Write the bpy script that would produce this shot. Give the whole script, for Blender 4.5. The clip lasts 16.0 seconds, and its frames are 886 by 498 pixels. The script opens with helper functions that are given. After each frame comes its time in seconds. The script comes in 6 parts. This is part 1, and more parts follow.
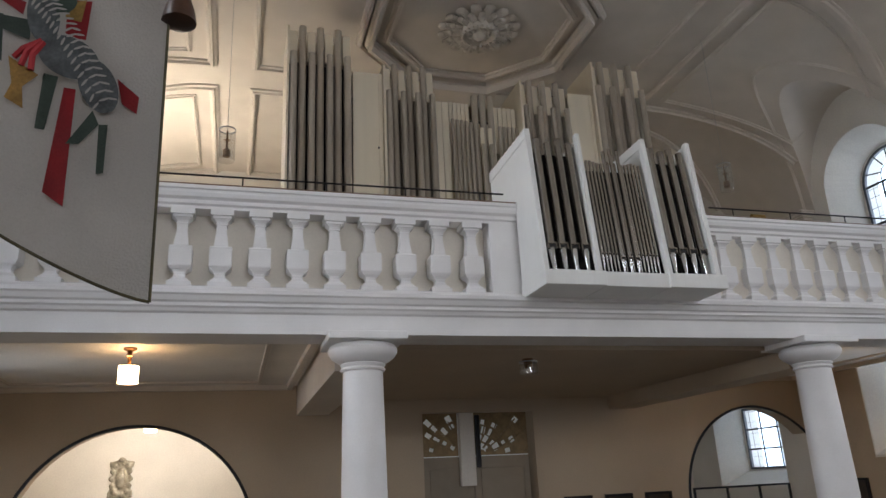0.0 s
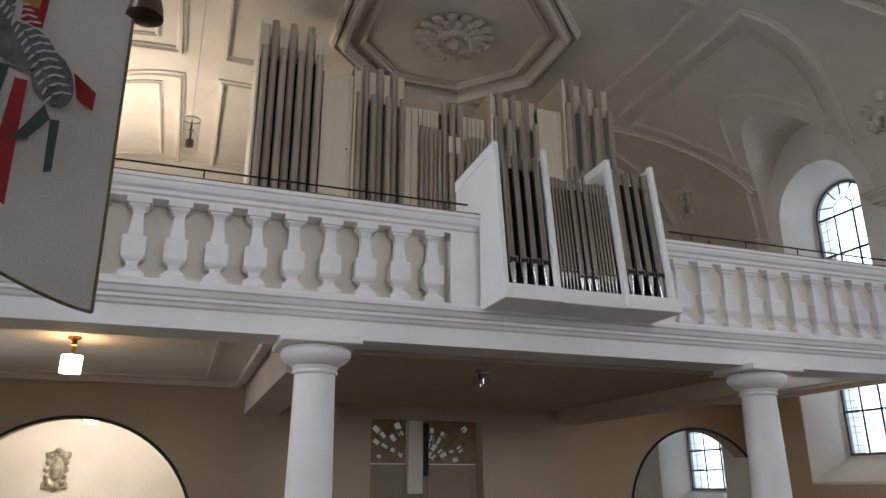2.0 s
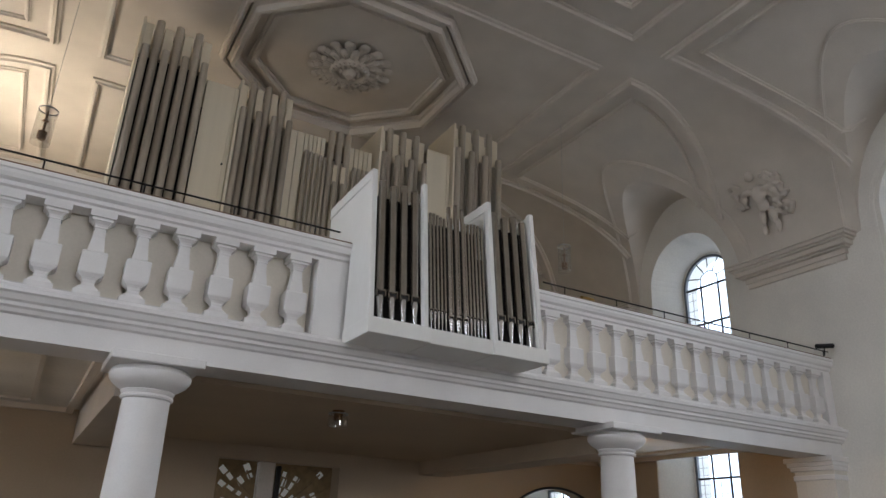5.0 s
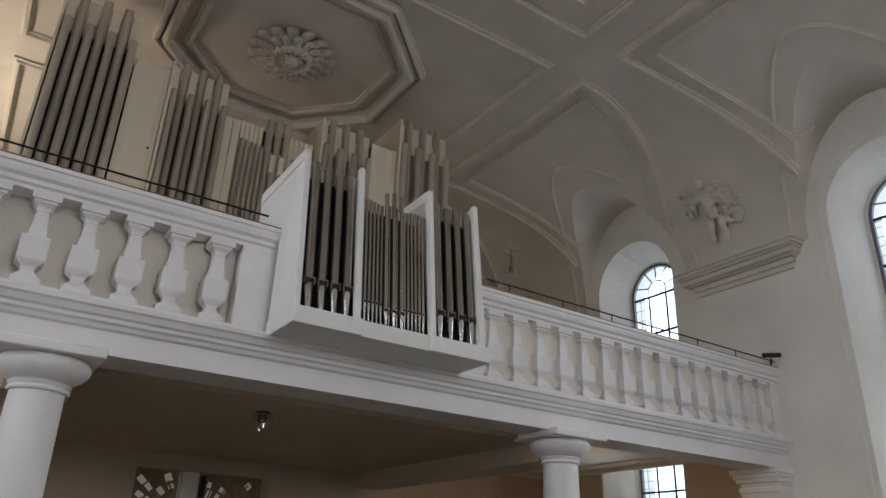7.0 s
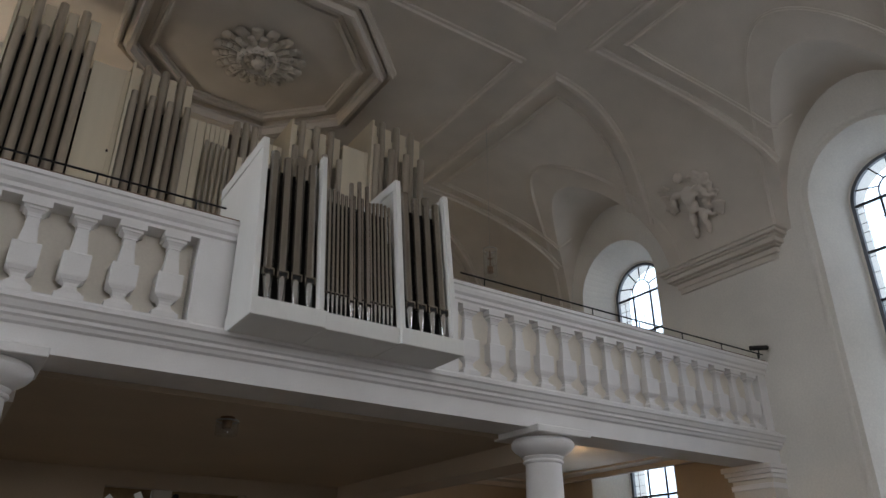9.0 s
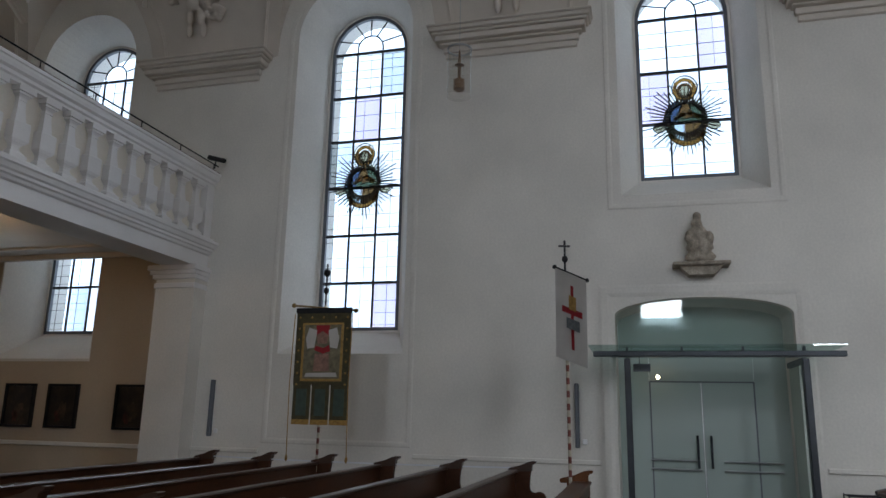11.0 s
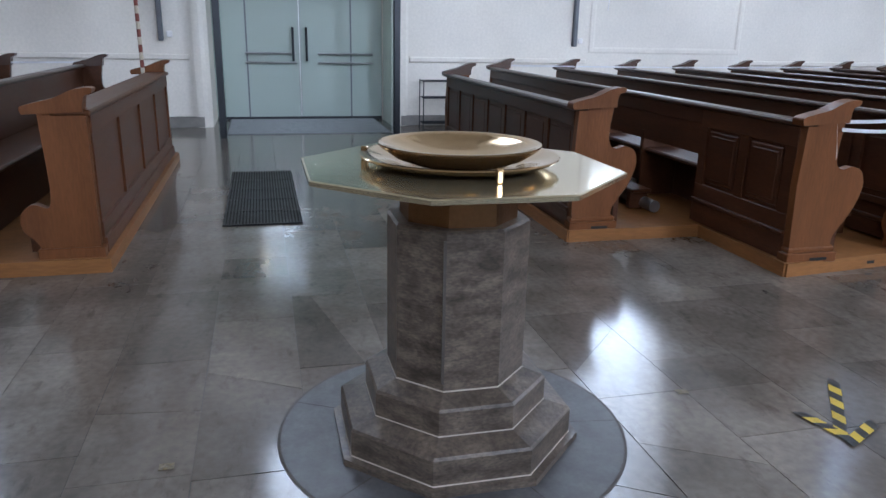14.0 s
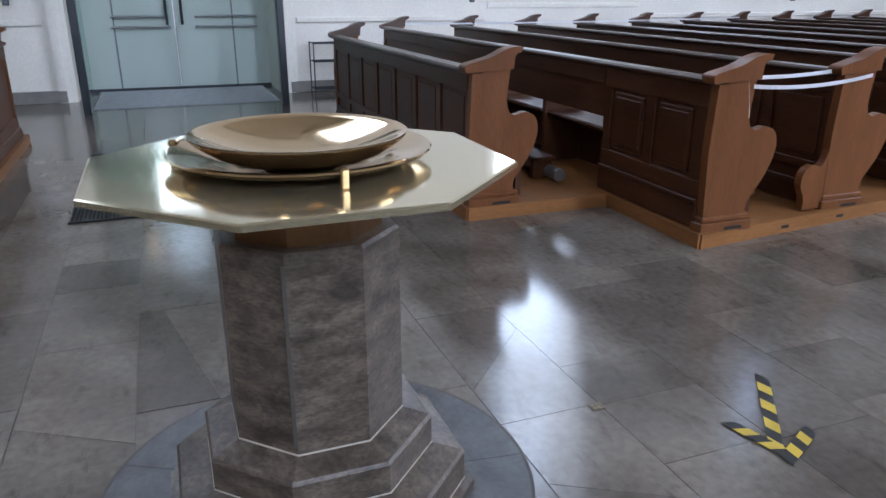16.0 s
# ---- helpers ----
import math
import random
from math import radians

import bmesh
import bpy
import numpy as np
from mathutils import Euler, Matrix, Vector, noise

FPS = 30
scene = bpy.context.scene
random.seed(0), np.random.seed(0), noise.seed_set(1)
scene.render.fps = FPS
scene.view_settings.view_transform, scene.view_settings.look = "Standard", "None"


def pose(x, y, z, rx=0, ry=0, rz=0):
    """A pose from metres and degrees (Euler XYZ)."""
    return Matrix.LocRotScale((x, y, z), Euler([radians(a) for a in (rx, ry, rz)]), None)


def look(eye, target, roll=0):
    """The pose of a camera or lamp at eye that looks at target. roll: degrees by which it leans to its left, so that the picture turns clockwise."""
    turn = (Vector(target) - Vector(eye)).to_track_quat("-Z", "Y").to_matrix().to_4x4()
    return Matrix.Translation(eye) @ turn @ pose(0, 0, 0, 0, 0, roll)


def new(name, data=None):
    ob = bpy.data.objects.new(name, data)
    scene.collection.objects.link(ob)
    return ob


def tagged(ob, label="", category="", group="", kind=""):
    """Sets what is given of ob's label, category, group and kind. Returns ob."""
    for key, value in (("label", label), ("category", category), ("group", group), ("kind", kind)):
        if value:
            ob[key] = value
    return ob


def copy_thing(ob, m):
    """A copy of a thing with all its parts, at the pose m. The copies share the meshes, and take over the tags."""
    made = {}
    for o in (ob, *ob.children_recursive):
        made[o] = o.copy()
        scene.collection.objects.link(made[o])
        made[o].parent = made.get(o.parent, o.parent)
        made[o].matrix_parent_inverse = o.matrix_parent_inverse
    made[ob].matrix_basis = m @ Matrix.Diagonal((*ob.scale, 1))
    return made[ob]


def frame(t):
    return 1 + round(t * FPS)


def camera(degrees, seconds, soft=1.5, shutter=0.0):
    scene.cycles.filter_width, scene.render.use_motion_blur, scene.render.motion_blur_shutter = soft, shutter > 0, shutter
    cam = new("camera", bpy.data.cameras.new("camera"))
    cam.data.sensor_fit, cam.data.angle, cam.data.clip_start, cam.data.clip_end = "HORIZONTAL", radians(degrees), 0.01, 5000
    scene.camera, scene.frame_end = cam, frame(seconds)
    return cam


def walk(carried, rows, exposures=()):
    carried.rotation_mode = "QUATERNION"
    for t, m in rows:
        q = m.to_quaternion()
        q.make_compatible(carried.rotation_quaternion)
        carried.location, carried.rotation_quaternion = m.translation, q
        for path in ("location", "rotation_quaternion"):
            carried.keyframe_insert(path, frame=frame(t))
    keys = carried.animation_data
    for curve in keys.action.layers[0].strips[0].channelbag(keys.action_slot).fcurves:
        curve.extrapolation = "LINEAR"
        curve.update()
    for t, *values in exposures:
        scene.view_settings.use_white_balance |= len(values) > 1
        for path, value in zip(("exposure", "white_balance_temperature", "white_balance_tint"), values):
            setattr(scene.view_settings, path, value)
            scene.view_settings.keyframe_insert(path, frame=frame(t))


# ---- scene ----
cam = camera(62.8, 16.0)
PATH = [
    (0, (0.712, -0.280, 2.585), (1.250, 1.546, 3.199), -2.8),
    (0.5, (0.714, -0.285, 2.595), (1.240, 1.548, 3.198), -2.4),
    (1, (0.723, -0.278, 2.596), (1.263, 1.553, 3.192), -2.5),
    (1.5, (0.725, -0.265, 2.609), (1.305, 1.556, 3.199), -2.6),
    (2, (0.714, -0.246, 2.637), (1.354, 1.542, 3.262), -0.1),
    (2.5, (0.654, -0.239, 2.635), (1.358, 1.525, 3.263), -0.2),
    (3, (0.618, -0.208, 2.642), (1.400, 1.526, 3.261), 0.8),
    (3.5, (0.690, -0.167, 2.637), (1.529, 1.523, 3.303), 1.3),
    (4, (0.882, -0.076, 2.638), (1.772, 1.560, 3.366), 3.2),
    (4.2, (0.953, -0.035, 2.634), (1.865, 1.584, 3.373), 2.6),
    (6.3, (1.553, 0.519, 2.552), (2.413, 2.152, 3.321), 2.1),
    (6.5, (1.616, 0.570, 2.540), (2.517, 2.176, 3.321), 1.7),
    (7, (1.765, 0.722, 2.516), (2.758, 2.260, 3.322), 2.2),
    (7.5, (1.886, 0.841, 2.521), (2.934, 2.310, 3.383), 1.4),
    (8, (2.021, 0.913, 2.521), (2.919, 2.470, 3.398), 3.3),
    (8.2, (2.095, 0.924, 2.519), (2.915, 2.523, 3.397), 4.0),
    (10.3, (2.636, 1.205, 1.804), (4.318, 2.09, 2.427), -1.8),
    (10.4, (2.68, 1.185, 1.793), (4.407, 2.009, 2.375), -0.5),
    (10.5, (2.733, 1.154, 1.786), (4.479, 1.942, 2.36), -0.8),
    (11, (2.986, 0.969, 1.76), (4.867, 1.479, 2.208), 1.2),
    (11.5, (3.109, 0.867, 1.713), (5.068, 1.084, 2.048), 1.4),
    (12, (3.25, 0.898, 1.697), (5.233, 0.784, 1.933), 0.9),
    (12.5, (3.377, 0.915, 1.631), (5.342, 0.566, 1.765), 1.8),
    (13, (3.507, 0.794, 1.578), (5.46, 0.372, 1.477), 1.4),
    (13.3, (3.59, 0.719, 1.545), (5.529, 0.299, 1.293), 1.8),
    (13.5, (3.63, 0.651, 1.547), (5.556, 0.241, 1.195), 1.8),
    (13.6, (3.641, 0.631, 1.542), (5.552, 0.212, 1.131), 2.2),
    (14, (3.732, 0.587, 1.501), (5.591, 0.124, 0.927), 1.2),
    (14.5, (3.903, 0.568, 1.483), (5.696, -0.038, 0.837), 0.8),
    (15, (4.05, 0.548, 1.474), (5.784, -0.16, 0.774), 0.9),
    (15.5, (4.16, 0.43, 1.455), (5.869, -0.272, 0.689), 0.3),
    (16, (4.259, 0.251, 1.482), (6.018, -0.422, 0.81), 0.1),
]
walk(
    cam,
    [(t, look(eye, target, roll)) for t, eye, target, roll in PATH],
    [(0, 0.12, 6650, 14), (4, 0.09, 6700, 14), (6.3, -0.02, 6800, 14), (8.2, -0.13, 6900, 14), (10.3, -0.72, 6600, 13), (11.5, -0.74, 6300, 12), (12.5, -0.38, 6000, 12), (13.5, 0.34, 5800, 13), (14.5, 0.64, 5750, 15), (16, 0.64, 5750, 15)],
)


# ---- world and light ----
AX, EAST, WEST, NORTH, SOUTH = 5.6, 15.6, -4.4, 22.0, -22.0
BAYS = [12.88, 6.36, -0.06, -6.3, -12.6]
world = bpy.data.worlds.new("sky")
scene.world = world
world.use_nodes = True
wn = world.node_tree.nodes
sky = wn.new("ShaderNodeTexSky")
sky.sky_type, sky.sun_disc, sky.sun_elevation, sky.sun_rotation = "NISHITA", False, radians(40), radians(200)
wn["Background"].inputs["Strength"].default_value = 0.12
world.node_tree.links.new(sky.outputs["Color"], wn["Background"].inputs["Color"])


def window_light(name, x, y, z, w, h, power, toward, colour=(0.86, 0.93, 1.0), spread=84):
    lamp = bpy.data.lights.new(name, "AREA")
    lamp.shape, lamp.size, lamp.size_y, lamp.energy, lamp.color = "RECTANGLE", w, h, power, colour
    lamp.spread = radians(spread)
    ob = new(name, lamp)
    ob.matrix_world = look((x, y, z), (x + toward[0], y + toward[1], z + toward[2]))
    return ob


def bulb(name, x, y, z, power, colour, radius=0.06):
    lamp = bpy.data.lights.new(name, "POINT")
    lamp.energy, lamp.color, lamp.shadow_soft_size = power, colour, radius
    ob = new(name, lamp)
    ob.location = (x, y, z)
    return ob


EAST_POWER, WEST_POWER = 62, 165
DAY = (0.84, 0.92, 1.0)
WEST_SHARE = dict(zip(BAYS, (0.75, 0.5, 0.85, 1.35, 1.45)))
for yc in BAYS:
    low = 6.12 if yc == BAYS[2] else (7.4 if yc == BAYS[0] else 3.37)
    for side, x, d in (("east", EAST - 0.03, -1), ("west", WEST + 0.03, 1)):
        window_light("daylight_" + side, x, yc, (low + 10.1) / 2, 1.7, 10.1 - low, (EAST_POWER if d < 0 else WEST_POWER * WEST_SHARE[yc]) * (10.1 - low) / 7, (d, 0, -0.28), DAY)
window_light("daylight_low_east", EAST - 0.03, 13.04, 3.9, 1.5, 1.2, 12, (-1, 0, 0), DAY)
window_light("daylight_low_west", WEST + 0.03, 13.04, 3.9, 1.5, 1.2, 10, (1, 0, 0), DAY)
window_light("daylight_side_room", EAST + 0.02, 19.0, 3.5, 2.0, 1.8, 40, (-1, 0, -0.2), DAY)
# added warm fill aimed up at the loft vault; no window opens here
window_light("loft_fill", WEST + 0.2, 18.2, 8.2, 3.0, 3.0, 330, (0.5, -0.1, 1.0), (1.0, 0.92, 0.76), 105)
# stands in for unseen choir windows; wall_south has no openings
window_light("unseen_choir_daylight", AX, SOUTH + 0.2, 9.0, 8.0, 5.0, 400, (0, 1, -0.1), (0.88, 0.94, 1.0), 90)
WARM = (1.0, 0.62, 0.3)
bulb("gallery_bulb_west", -0.88, 11.9, 4.6, 20, WARM)
bulb("gallery_bulb_east", 12.12, 11.9, 4.68, 44, WARM)
bulb("side_room_bulb", -1.2, 19.0, 4.0, 210, (1.0, 0.95, 0.85))


# ---- materials ----
def material(name, colour, rough=0.6, metal=0.0, vary=0.12, scale=3.0, grain=60.0, bump=0.15, tint=None, spread=0.0, stretch=(1, 1, 1), coat=0.0):
    """Principled surface with two scales of colour change, a fine relief and a change from piece to piece."""
    m = bpy.data.materials.new(name)
    m.use_nodes = True
    nt = m.node_tree
    n, l = nt.nodes, nt.links
    b = n["Principled BSDF"]
    b.inputs["Roughness"].default_value, b.inputs["Metallic"].default_value = rough, metal
    b.inputs["Coat Weight"].default_value = coat
    co, mp = n.new("ShaderNodeTexCoord"), n.new("ShaderNodeMapping")
    mp.inputs["Scale"].default_value = stretch
    l.new(co.outputs["Object"], mp.inputs["Vector"])
    big, small = n.new("ShaderNodeTexNoise"), n.new("ShaderNodeTexNoise")
    for t, s, d in ((big, scale, 4.0), (small, grain, 3.0)):
        t.inputs["Scale"].default_value, t.inputs["Detail"].default_value = s, d
        l.new(mp.outputs["Vector"], t.inputs["Vector"])
    dark = tuple(c * (1 - vary) for c in colour)
    lite = tint or tuple(min(1, c * (1 + vary)) for c in colour)
    r = n.new("ShaderNodeValToRGB")
    r.color_ramp.elements[0].position, r.color_ramp.elements[1].position = 0.3, 0.7
    r.color_ramp.elements[0].color, r.color_ramp.elements[1].color = (*dark, 1), (*lite, 1)
    l.new(big.outputs["Fac"], r.inputs["Fac"])
    mix = n.new("ShaderNodeMixRGB")
    mix.blend_type = "MULTIPLY"
    mix.inputs["Fac"].default_value = min(1, vary * 2.0)
    l.new(r.outputs["Color"], mix.inputs["Color1"])
    l.new(small.outputs["Fac"], mix.inputs["Color2"])
    last = mix.outputs["Color"]
    gain = n.new("ShaderNodeHueSaturation")
    gain.inputs["Value"].default_value = 1 + vary * 0.9
    l.new(last, gain.inputs["Color"])
    last = gain.outputs["Color"]
    if spread:
        info, hsv, mr = n.new("ShaderNodeObjectInfo"), n.new("ShaderNodeHueSaturation"), n.new("ShaderNodeMapRange")
        mr.inputs["To Min"].default_value, mr.inputs["To Max"].default_value = 1 - spread, 1 + spread
        l.new(info.outputs["Random"], mr.inputs["Value"])
        l.new(mr.outputs["Result"], hsv.inputs["Value"])
        l.new(last, hsv.inputs["Color"])
        last = hsv.outputs["Color"]
    l.new(last, b.inputs["Base Color"])
    rr = n.new("ShaderNodeMapRange")
    rr.inputs["To Min"].default_value, rr.inputs["To Max"].default_value = max(0.02, rough * 0.8), min(1, rough * 1.2)
    l.new(big.outputs["Fac"], rr.inputs["Value"])
    l.new(rr.outputs["Result"], b.inputs["Roughness"])
    if bump:
        bp = n.new("ShaderNodeBump")
        bp.inputs["Strength"].default_value, bp.inputs["Distance"].default_value = bump, 0.01
        l.new(small.outputs["Fac"], bp.inputs["Height"])
        l.new(bp.outputs["Normal"], b.inputs["Normal"])
    return m


def limestone(name, colour, rough, scale, tint, stretch, smears, holes, spread=0.0, vary=0.26, grain=26, bump=0.015):
    """Honed limestone: clouds, grey smears and small pits, with a worn polish."""
    m = material(name, colour, rough, vary=vary, scale=scale, grain=grain, bump=bump, tint=tint, spread=spread, stretch=stretch)
    n, l = m.node_tree.nodes, m.node_tree.links
    b = n["Principled BSDF"]
    base = b.inputs["Base Color"].links[0].from_socket
    co = next(k for k in n if k.type == "TEX_COORD")
    smear, pits, turn = n.new("ShaderNodeTexNoise"), n.new("ShaderNodeTexVoronoi"), n.new("ShaderNodeMapping")
    turn.inputs["Scale"].default_value, turn.inputs["Rotation"].default_value = (1, 2.6, stretch[2]), (0, 0, 0.6)
    l.new(co.outputs["Object"], turn.inputs["Vector"])
    l.new(turn.outputs["Vector"], smear.inputs["Vector"]), l.new(co.outputs["Object"], pits.inputs["Vector"])
    smear.inputs["Scale"].default_value, smear.inputs["Detail"].default_value, smear.inputs["Roughness"].default_value = smears, 8.0, 0.68
    pits.inputs["Scale"].default_value = holes
    for tex, sock, lo, hi, colour, amount in ((smear, "Fac", 0.55, 0.68, (0.55, 0.54, 0.55, 1), 0.75), (pits, "Distance", 0.1, 0.02, (0.45, 0.4, 0.36, 1), 0.7)):
        mr, mx = n.new("ShaderNodeMapRange"), n.new("ShaderNodeMixRGB")
        mr.inputs["From Min"].default_value, mr.inputs["From Max"].default_value, mr.inputs["To Max"].default_value = lo, hi, amount
        l.new(tex.outputs[sock], mr.inputs["Value"]), l.new(mr.outputs["Result"], mx.inputs["Fac"])
        mx.blend_type = "MULTIPLY"
        mx.inputs["Color2"].default_value = colour
        l.new(base, mx.inputs["Color1"])
        base = mx.outputs["Color"]
    l.new(base, b.inputs["Base Color"])
    return m


def see_through(name, colour, gloss=0.1, cloud=0.0, rough=0.02):
    """Thin glass: light goes straight through, tinted, with a mirror film and, where it is frosted, a milky part."""
    m = bpy.data.materials.new(name)
    m.use_nodes = True
    n, l = m.node_tree.nodes, m.node_tree.links
    n.remove(n["Principled BSDF"])
    out = n["Material Output"]
    tr, gl, mx = n.new("ShaderNodeBsdfTransparent"), n.new("ShaderNodeBsdfGlossy"), n.new("ShaderNodeMixShader")
    tr.inputs["Color"].default_value = (*colour, 1)
    gl.inputs["Roughness"].default_value = rough
    mx.inputs["Fac"].default_value = gloss
    first = tr.outputs["BSDF"]
    if cloud:
        df, m2 = n.new("ShaderNodeBsdfDiffuse"), n.new("ShaderNodeMixShader")
        df.inputs["Color"].default_value = (*colour, 1)
        m2.inputs["Fac"].default_value = cloud
        l.new(first, m2.inputs[1])
        l.new(df.outputs["BSDF"], m2.inputs[2])
        first = m2.outputs["Shader"]
    l.new(first, mx.inputs[1])
    l.new(gl.outputs["BSDF"], mx.inputs[2])
    l.new(mx.outputs["Shader"], out.inputs["Surface"])
    return m


def glow(name, colour, strength):
    m = bpy.data.materials.new(name)
    m.use_nodes = True
    b = m.node_tree.nodes["Principled BSDF"]
    b.inputs["Base Color"].default_value = (*colour, 1)
    b.inputs["Emission Color"].default_value, b.inputs["Emission Strength"].default_value = (*colour, 1), strength
    return m


PLASTER = material("white_plaster", (0.75, 0.71, 0.65), 0.85, vary=0.1, scale=0.6, grain=25, bump=0.06)
STUCCO = material("white_stucco", (0.64, 0.575, 0.505), 0.8, vary=0.06, scale=1.2, grain=40, bump=0.1)
# wall paint under the gallery; on the middle ceiling it stands for shade
BEIGE_AND_SHADE = material("beige_plaster_and_shade", (0.5, 0.405, 0.3), 0.85, vary=0.07, scale=0.6, grain=30, bump=0.06)
BEIGE_LIGHT = material("pale_beige_plaster", (0.8, 0.745, 0.66), 0.8, vary=0.06, scale=1.0, grain=30, bump=0.06)
PAINT = material("white_painted_plaster", (0.82, 0.8, 0.79), 0.55, vary=0.05, scale=1.5, grain=50, bump=0.05)
ORGAN_WHITE = material("white_lacquered_wood", (0.8, 0.79, 0.76), 0.4, vary=0.04, scale=1.5, grain=40, bump=0.03, stretch=(1, 1, 0.2))
CREAM = material("cream_painted_board", (0.78, 0.69, 0.54), 0.5, vary=0.05, scale=1.0, grain=30, bump=0.04, stretch=(4, 4, 0.3))
PEWTER = material("polished_tin", (0.84, 0.83, 0.82), 0.18, metal=0.95, vary=0.1, scale=4, grain=30, bump=0.02, spread=0.08, stretch=(1, 1, 0.3))
# darker than the feet: what the tin reflects is put into the colours
TINBODY = material("tin_pipe_dark_reflection", (0.5, 0.46, 0.41), 0.2, metal=0.92, vary=0.1, scale=4, grain=30, bump=0.02, spread=0.1, stretch=(1, 1, 0.3))
GREYPIPE = material("grey_metal_pipe", (0.5, 0.435, 0.355), 0.38, metal=0.3, vary=0.12, scale=3, grain=30, bump=0.03, spread=0.12, stretch=(1, 1, 0.2))
GREYWOOD = material("greyed_pipe_wood", (0.5, 0.46, 0.38), 0.6, vary=0.1, scale=3, grain=30, bump=0.05, spread=0.1, stretch=(3, 3, 0.2))
# black put in as shade: organ gaps, pipe mouths, grate well, slots
BLACK = material("black_void_shade", (0.012, 0.011, 0.01), 0.8, vary=0.1)
# dark brown that carries the shade deep in the main organ
DARKWOOD_AND_SHADE = material("dark_wood_and_organ_shade", (0.05, 0.035, 0.025), 0.6, vary=0.2, scale=2)
IRON = material("black_iron", (0.02, 0.02, 0.022), 0.45, metal=0.6, vary=0.2, scale=8, bump=0.1)
STEEL = material("dark_painted_steel", (0.035, 0.04, 0.048), 0.4, metal=0.4, vary=0.15, scale=5)
ALU = material("brushed_steel", (0.4, 0.41, 0.42), 0.35, metal=0.9, vary=0.1, scale=5)
LEAD = material("window_lead", (0.03, 0.032, 0.035), 0.6, metal=0.3, vary=0.2, scale=8)
FRAME = material("grey_window_frame", (0.13, 0.14, 0.16), 0.6, vary=0.1, scale=4)
HANDRAIL = material("brown_handrail_board", (0.16, 0.085, 0.05), 0.5, vary=0.2, scale=2, stretch=(0.3, 3, 3))
PEWWOOD = material("brown_varnished_oak", (0.066, 0.024, 0.0105), 0.4, vary=0.28, scale=2.2, grain=26, bump=0.12, stretch=(0.5, 3, 3), spread=0.12)
PEWMID = material("mid_brown_varnished_oak", (0.105, 0.041, 0.017), 0.4, vary=0.24, scale=2.2, grain=26, bump=0.12, stretch=(0.5, 3, 3), spread=0.12)
PEWEND = material("honey_varnished_oak", (0.15, 0.056, 0.02), 0.4, vary=0.2, scale=2.0, grain=26, bump=0.1, stretch=(3, 3, 0.5), spread=0.1)
PEWTOP = material("dark_worn_rail_oak", (0.055, 0.024, 0.013), 0.33, vary=0.25, scale=2.5, grain=30, bump=0.08, stretch=(0.4, 3, 3), spread=0.1)
PLATFORM = material("light_oak_platform", (0.24, 0.105, 0.036), 0.42, vary=0.22, scale=2.0, grain=26, bump=0.1, stretch=(0.5, 0.5, 3))
for wood in (PEWWOOD, PEWMID, PEWEND, PLATFORM):
    wood.node_tree.nodes["Principled BSDF"].inputs["Specular IOR Level"].default_value = 0.2
BRASS = material("polished_brass", (0.5, 0.36, 0.2), 0.09, metal=0.9, vary=0.05, scale=3, grain=20, bump=0.01)
BRASSFLAT = material("satin_brass_sheet", (0.68, 0.61, 0.43), 0.1, metal=0.88, vary=0.04, scale=3, grain=20, bump=0.01)
BRONZE = material("brown_bronze", (0.19, 0.1, 0.045), 0.35, metal=0.9, vary=0.15, scale=5)
BRONZE_TAN = material("tan_bronze_plate", (0.3, 0.215, 0.115), 0.5, metal=0.4, vary=0.25, scale=6)
FONTSTONE = limestone("grey_brown_marble", (0.125, 0.096, 0.075), 0.36, 9.0, (0.225, 0.178, 0.142), (1, 1, 2.4), 16.0, 46.0, 0.06, 0.45, 55, 0.12)
DISCSTONE = material("blue_grey_limestone", (0.085, 0.085, 0.088), 0.42, vary=0.25, scale=9, grain=60, bump=0.05, tint=(0.135, 0.135, 0.14))


SLAB = limestone("beige_grey_limestone", (0.15, 0.125, 0.103), 0.13, 1.9, (0.225, 0.195, 0.165), (1, 1, 1), 5.0, 24.0, 0.24)
JOINT = material("dark_joint_mortar", (0.09, 0.08, 0.07), 0.7, vary=0.15)
BASESTONE = material("grey_skirting_stone", (0.2, 0.19, 0.175), 0.5, vary=0.2, scale=4)
FROST = see_through("frosted_door_glass", (0.56, 0.65, 0.61), 0.12, cloud=0.72, rough=0.07)
CLEAR = see_through("clear_glass", (0.9, 0.96, 0.95), 0.1)
PANE = see_through("clear_leaded_pane", (0.9, 0.95, 1.0), 0.04)
LILAC = see_through("lilac_pane", (0.74, 0.73, 0.81), 0.04)
AQUA = see_through("pale_blue_pane", (0.7, 0.77, 0.82), 0.04)
GREENGLASS = see_through("green_stained_glass", (0.24, 0.3, 0.25), 0.05)
BLUEGLASS = see_through("blue_stained_glass", (0.22, 0.28, 0.38), 0.05)
BROWNGLASS = see_through("brown_stained_glass", (0.33, 0.26, 0.17), 0.05)
GOLDGLASS = see_through("amber_stained_glass", (0.5, 0.38, 0.2), 0.05)
PALEGLASS = see_through("pale_stained_glass", (0.56, 0.56, 0.48), 0.05)
GOLD = material("gilded_frame", (0.32, 0.2, 0.06), 0.35, metal=0.8, vary=0.25, scale=12, bump=0.3)
CANVAS = material("dark_oil_painting", (0.02, 0.014, 0.01), 0.35, vary=0.6, scale=2.6, grain=12, bump=0.06, tint=(0.06, 0.035, 0.022))
CANVAS_RED = material("red_brown_oil_paint", (0.075, 0.02, 0.014), 0.4, vary=0.5, scale=5, grain=15)
